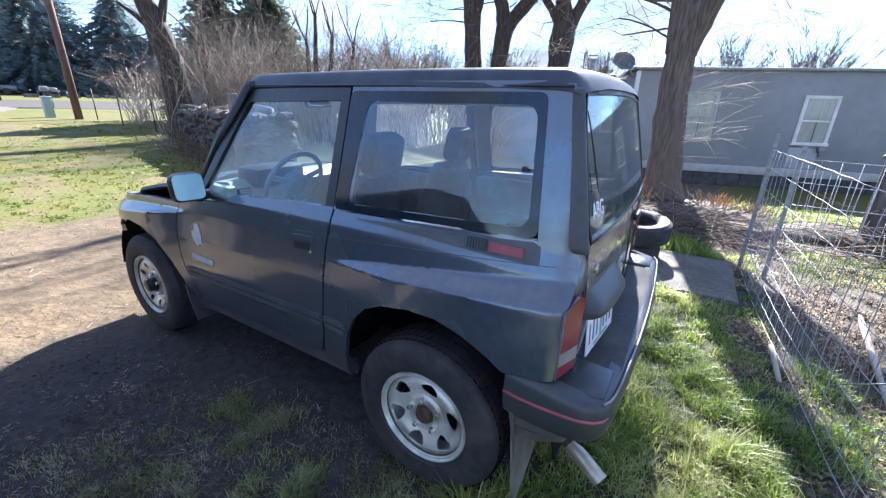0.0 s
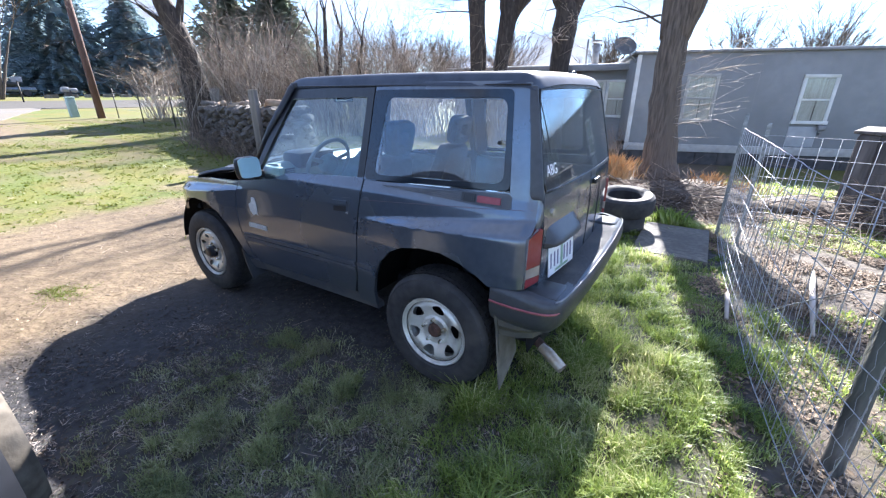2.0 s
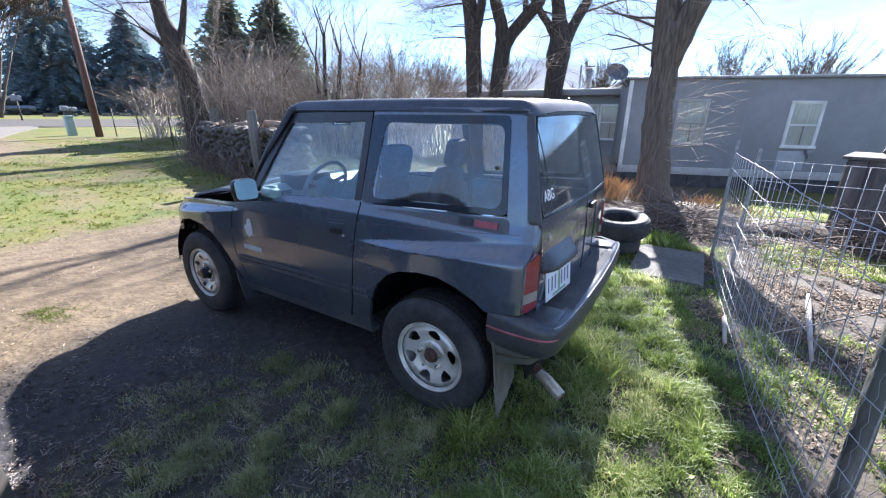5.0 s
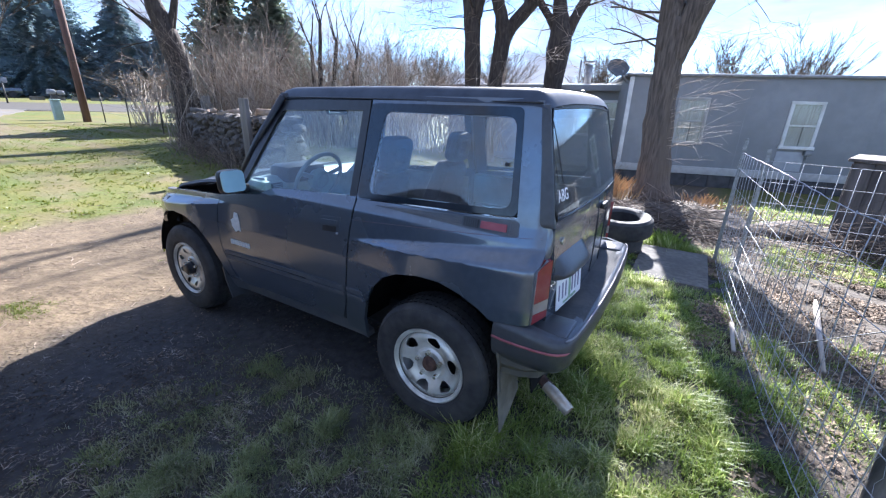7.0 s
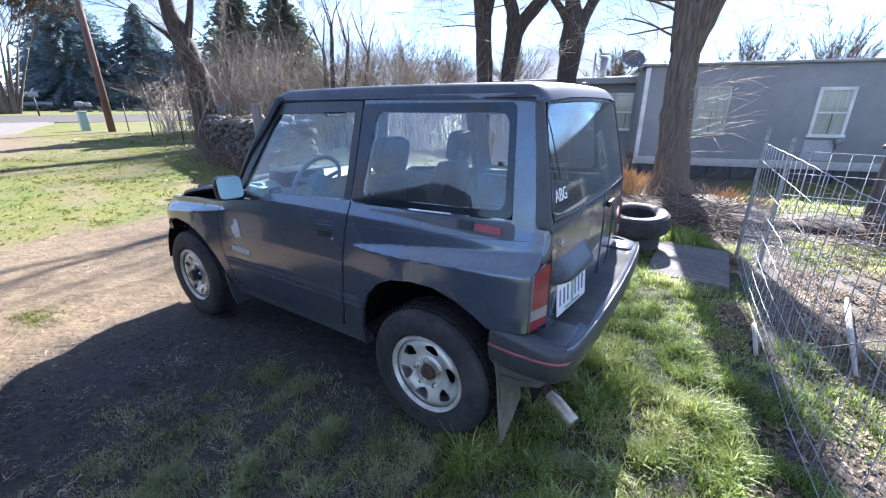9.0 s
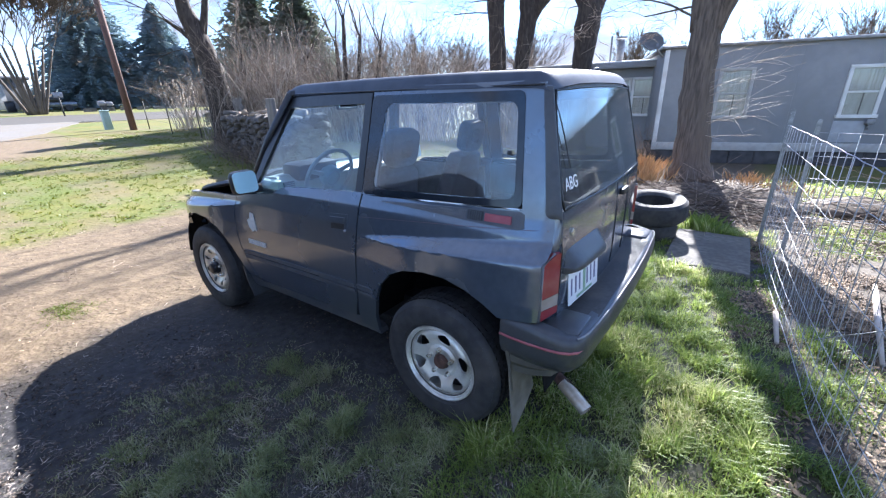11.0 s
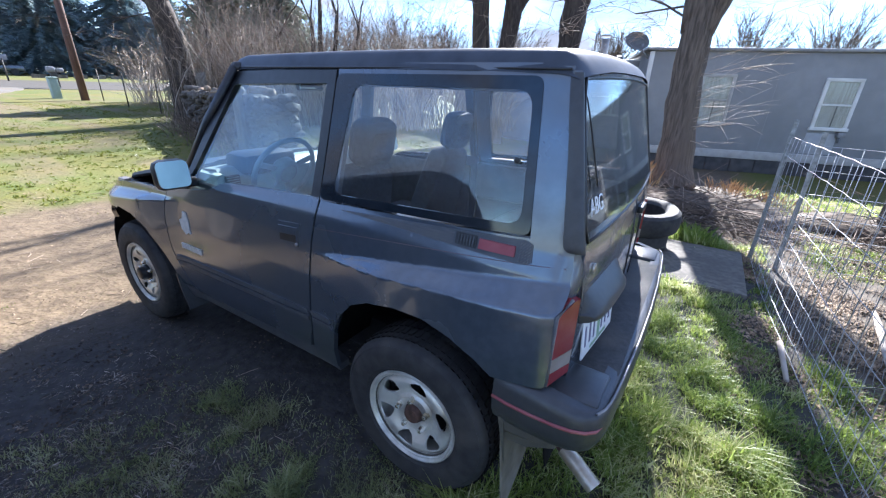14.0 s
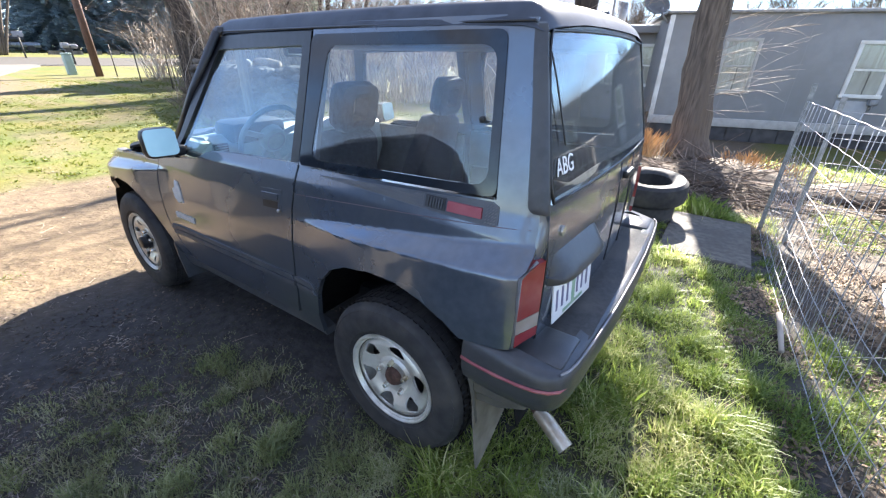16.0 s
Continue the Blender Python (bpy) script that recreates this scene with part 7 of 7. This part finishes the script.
mesh_object("log", V, F, material("split_post_wood", (0.040, 0.037, 0.034), (0.135, 0.122, 0.105), 22, 0.9, 0, 0.8, None, (0.075, 0.080, 0.060), 5, stretch=(1, 1, 0.12)), wp, True)
tubes("brace_wire", [([(-0.12, -0.30, 1.15), (0.085, 0.31, 0.86), (-0.27, 0.9, 0.3)], 0.003)], WIRE, wp, "", 4)
# second run of fence towards the house side
for k in range(16):
    x = 1.58 + k * 0.15
    tubes("stay_wire", [([(x, 3.05 + 0.035 * k, 0.02), (x, 3.05 + 0.035 * k, 1.16 - 0.006 * k)], 0.003)], WIRE, fence, "", 4)
for h in (0.05, 0.2, 0.36, 0.54, 0.74, 0.95, 1.16):
    tubes("line_wire", [([(1.56 + 0.3 * k, 3.05 + 0.07 * k, h - 0.01 * k) for k in range(9)], 0.0028)], WIRE, fence, "", 4)

# wooden bin with rough slabs behind the fence
bin_ = thing("wooden_bin", "old rough-sawn wooden bin with a board top", "storage bin", at=(3.64, 5.1, 0), rz=-18)
br = random.Random(14)
for k in range(9):
    x = -0.86 + k * 0.19
    w = 0.189
    boxed("slab", (x, x + w, -0.52 + br.uniform(-0.012, 0.012), -0.44, -0.03, 1.06 + br.uniform(-0.02, 0.03)), WOOD_DARK, bin_, 0.005)
for k in range(6):
    y = -0.44 + k * 0.17
    boxed("slab", (-0.88 + br.uniform(-0.02, 0.01), -0.81, y, y + 0.169, -0.03, 1.06 + br.uniform(-0.02, 0.03)), WOOD_DARK, bin_, 0.005)
for k in range(3):
    boxed("top_board", (-0.92, 0.92, -0.56 + k * 0.37, -0.56 + k * 0.37 + 0.35, 1.085, 1.125), WOOD_DARK, bin_, 0.008)
rkk = new("stone", stone_meshes[2])
rkk.matrix_world = Matrix.LocRotScale((3.08, 5.0, 1.20), Euler((0.2, 0.1, 0.5)), (0.24, 0.2, 0.2))
tagged(rkk, "grey stone lying on the wooden bin", "stone")

# concrete slab, spare tyre
slab = boxed("concrete_slab", (0.62, 1.30, 2.03, 3.15, -0.04, 0.055), CONCRETE, None, 0.012)
tagged(slab, "worn concrete slab set in the grass", "slab", kind="")
ty = thing("spare_tyre", "worn black tyre lying flat on a smaller wheel", "tyre", at=(0.36, 2.84, 0))
bm = bmesh.new()
lathe(bm, [(0.19, -0.08), (0.215, -0.105), (0.26, -0.118), (0.305, -0.112), (0.335, -0.085), (0.345, -0.04), (0.345, 0.04), (0.335, 0.085), (0.305, 0.112), (0.26, 0.118), (0.215, 0.105), (0.19, 0.08), (0.20, 0.0)], 56, Matrix.Translation((0, 0, 0.335)) @ Matrix.Rotation(radians(6), 4, "X") @ Matrix.Rotation(radians(90), 4, "X"), True)
part("carcass", bm, RUBBER, ty)
bm = bmesh.new()
lathe(bm, [(0.10, -0.10), (0.25, -0.10), (0.27, -0.06), (0.27, 0.06), (0.25, 0.115), (0.10, 0.115)], 40, Matrix.Translation((0, 0, 0.105)) @ Matrix.Rotation(radians(90), 4, "X"), True)
part("lower_wheel", bm, RUBBER, ty)

# brush pile by the trunk
brr = random.Random(52)
V, F = [], []
for k in range(420):
    cx, cy = brr.gauss(0.85, 0.55), brr.gauss(4.75, 0.5)
    hgt = 0.24 * math.exp(-((cx - 0.85) / 0.8) ** 2 - ((cy - 4.8) / 0.7) ** 2)
    a = brr.uniform(0, 6.283)
    ln = brr.uniform(0.2, 0.75)
    d = Vector((math.cos(a), math.sin(a), brr.gauss(0.05, 0.28))) * ln
    p = Vector((cx, cy, max(0.02, hgt * brr.uniform(0.2, 1.1))))
    rr_ = brr.uniform(0.002, 0.008)
    q0, q1 = p - d, p + d
    q0.z, q1.z = max(0.01, q0.z), max(0.01, q1.z)
    tube(V, F, [q0, p + Vector((brr.gauss(0, 0.03), brr.gauss(0, 0.03), 0.02)), q1], [rr_, rr_ * 0.85, rr_ * 0.5], 4)
tagged(mesh_object("brush_pile", V, F, TWIG_DARK), "heap of cut branches and twigs near the tree", "brush pile", kind="stuff")
bm = bmesh.new()
vs_ = bmesh.ops.create_icosphere(bm, subdivisions=4, radius=0.5, matrix=Matrix.Translation((1.0, 4.85, 0.0)) @ Matrix.Diagonal((2.0, 1.1, 0.46, 1)))["verts"]
for v in vs_:
    v.co += Vector((1, 1, 1)) * (0.08 * noise.noise(v.co * 4) + 0.05 * noise.noise(v.co * 11))
tagged(part("earth_mound", bm, material("heap_soil", (0.05, 0.038, 0.028), (0.12, 0.09, 0.065), 12, 0.95, 0, 0.6), None), "low heap of soil under the brush", "soil heap")


bm = bmesh.new()
vs_ = bmesh.ops.create_icosphere(bm, subdivisions=4, radius=0.5, matrix=Matrix.Translation((2.5, 5.0, 0.0)) @ Matrix.Diagonal((1.5, 0.8, 0.40, 1)))["verts"]
for v in vs_:
    v.co += Vector((1, 1, 1)) * (0.07 * noise.noise(v.co * 4) + 0.04 * noise.noise(v.co * 12))
tagged(part("earth_mound", bm, bpy.data.materials["heap_soil"], None), "dark low heap of soil behind the wire fence", "soil heap")
V, F = [], []
for k in range(240):
    p = Vector((brr.gauss(3.15, 0.45), brr.gauss(4.35, 0.25), abs(brr.gauss(0.05, 0.22))))
    a = brr.uniform(0, 6.283)
    d = Vector((math.cos(a), math.sin(a), brr.gauss(0.2, 0.45))) * brr.uniform(0.15, 0.55)
    q0, q1 = p - d, p + d
    q0.z, q1.z = max(0.01, q0.z), max(0.01, q1.z)
    r0 = brr.uniform(0.002, 0.006)
    tube(V, F, [q0, p + Vector((0, 0, 0.03)), q1], [r0, r0 * 0.85, r0 * 0.5], 4)
tagged(mesh_object("brush_pile", V, F, TWIG_DARK), "loose tangle of twigs beside the wooden bin", "brush pile", kind="stuff")


def tuft(name, label, at, seed, n, h, spread, mat):
    r = random.Random(seed)
    V, F = [], []
    for k in range(n):
        x, y = r.gauss(0, spread), r.gauss(0, spread)
        t, hh = r.uniform(0, 6.283), h * r.uniform(0.5, 1.1)
        ln, w = hh * r.uniform(0.1, 0.6), 0.0028
        dx, dy = math.cos(t), math.sin(t)
        i = len(V)
        V += [(x - dy * w, y + dx * w, -0.02), (x + dy * w, y - dx * w, -0.02), (x + dx * ln * 0.4, y + dy * ln * 0.4, hh * 0.6), (x + dx * ln, y + dy * ln, hh)]
        F += [(i, i + 1, i + 2), (i + 1, i + 3, i + 2)]
    o = mesh_object(name, V, F, mat)
    o.location = at
    return tagged(o, label, "grass tuft", kind="stuff")


for k, (x, y, n, h) in enumerate([(-0.42, 6.4, 420, 0.42), (-0.2, 6.1, 200, 0.3), (1.25, 6.5, 120, 0.22), (1.7, 6.0, 120, 0.2)]):
    tuft("dry_grass_tuft", "orange dry grass at the foot of the tree", (x, y, 0), 200 + k, n, h, 0.16, DRY_GRASS)
for k, (x, y, n, h) in enumerate([(0.85, 3.35, 300, 0.20), (0.74, 0.05, 60, 0.13), (0.62, 2.0, 160, 0.10)]):
    tuft("green_grass_tuft", "bright green grass tuft", (x, y, 0), 220 + k, n, h, 0.10, GRASS)
lb = thing("trunk_shoots", "pale bare shoots sprouting from the trunk", "twigs", at=(0.40, 6.86, 0))
lbr = random.Random(300)
for k in range(15):
    z = 0.75 + 0.105 * k + lbr.uniform(-0.05, 0.05)
    ln, up = lbr.uniform(0.5, 1.35), lbr.uniform(0.05, 0.55)
    d = Vector((1, lbr.gauss(-0.15, 0.3), 0)).normalized()
    pts = [Vector((0.0, 0, z)) + d * ln * t + Vector((0, 0, up * ln * t * (1.2 - 0.5 * t) + lbr.gauss(0, 0.015))) for t in (0, 0.25, 0.5, 0.75, 1.0)]
    r0 = lbr.uniform(0.004, 0.007)
    runs = [(pts, [r0, r0 * 0.85, r0 * 0.7, r0 * 0.5, r0 * 0.3])]
    for _ in range(lbr.randint(3, 6)):
        q = pts[lbr.randint(1, 3)]
        e = (d + Vector((lbr.gauss(0, 0.3), lbr.gauss(0, 0.4), lbr.gauss(0.15, 0.4)))).normalized() * ln * lbr.uniform(0.2, 0.5)
        runs.append(([q, q + e * 0.5 + Vector((0, 0, 0.015)), q + e], [r0 * 0.55, r0 * 0.45, r0 * 0.25]))
    tubes("shoot", runs, TWIG_PALE, lb, "", 3)["kind"] = "stuff"
shrub("wall_weed", "dry brown weed stalks at the house corner", (-0.75, 8.2, 0.0), 301, 40, 1.1, 0.35, TWIG, 0.006, 3, "weeds", 2)
# pale branch and rail on the ground beyond the fence
pb = thing("pale_log", "pale barkless branch lying on the leaves", "branch", at=(1.98, 1.75, 0))
tubes("log", [([(-0.05, -0.75, 0.03), (0.02, -0.2, 0.05), (0.10, 0.35, 0.05), (0.14, 0.6, 0.04)], [0.012, 0.020, 0.022, 0.012])], TWIG_PALE, pb, "", 8)
pb2 = thing("pale_log", "short pale branch lying under the fence", "branch", at=(1.44, 1.2, 0))
tubes("log", [([(0, -0.25, 0.03), (0.01, 0.2, 0.035)], [0.014, 0.018])], TWIG_PALE, pb2, "", 8)


# ---- dark saloon parked alongside ----
saloon = thing("parked_saloon", "dark glossy saloon car parked alongside on the soil", "car")
PROFILE = [(-4.55, 0.35), (-4.62, 0.62), (-4.50, 1.02), (-4.20, 1.12), (-3.3, 1.58), (-2.5, 1.70), (-1.55, 1.67), (-0.80, 1.12), (-0.35, 0.90), (-0.08, 0.74), (-0.05, 0.50), (-0.12, 0.30)]
bm = bmesh.new()
rows = []
for t in (0.0, 0.03, 0.10, 0.3, 0.5, 0.7, 0.90, 0.97, 1.0):
    e = abs(2 * t - 1)
    row = []
    for x, z in PROFILE:
        tumble = 0.26 * max(0.0, z - 0.9)
        y0, y1 = -2.27 - tumble, -3.93 + tumble
        row.append((x + (0.10 * e ** 4 if x < -4.3 else -0.14 * e ** 4 if x > -0.3 else 0), y0 + (y1 - y0) * t, z - 0.03 * e ** 6 - (0.03 if t in (0.0, 1.0) and z > 0.8 else 0)))
    rows.append(row)
sheet(bm, rows)
bmesh.ops.holes_fill(bm, edges=[e for e in bm.edges if len(e.link_faces) == 1], sides=0)
part("body", bm, material("black_car_paint", (0.010, 0.011, 0.014), (0.014, 0.015, 0.019), 20, 0.5, 0.0, spec=0.2), saloon)
for x in (-3.75, -1.02):
    for s_, y0 in ((-1, -2.29), (1, -3.86)):
        bm = bmesh.new()
        lathe(bm, [(0.0001, -0.09), (0.20, -0.10), (0.29, -0.10), (0.315, -0.06), (0.315, 0.06), (0.29, 0.10), (0.0001, 0.10)], 32, Matrix.Translation((x, y0, 0.315)))
        part("wheel", bm, MUDDY, saloon, "dusty tan tyre")


# things beyond the yard stand on the climbing ground
for ob in [o for o in scene.objects if o.parent is None and o.location.x < -13.0 and o.name not in ("ground", "road")]:
    ob.location.z += rise(ob.location.x, ob.location.y)
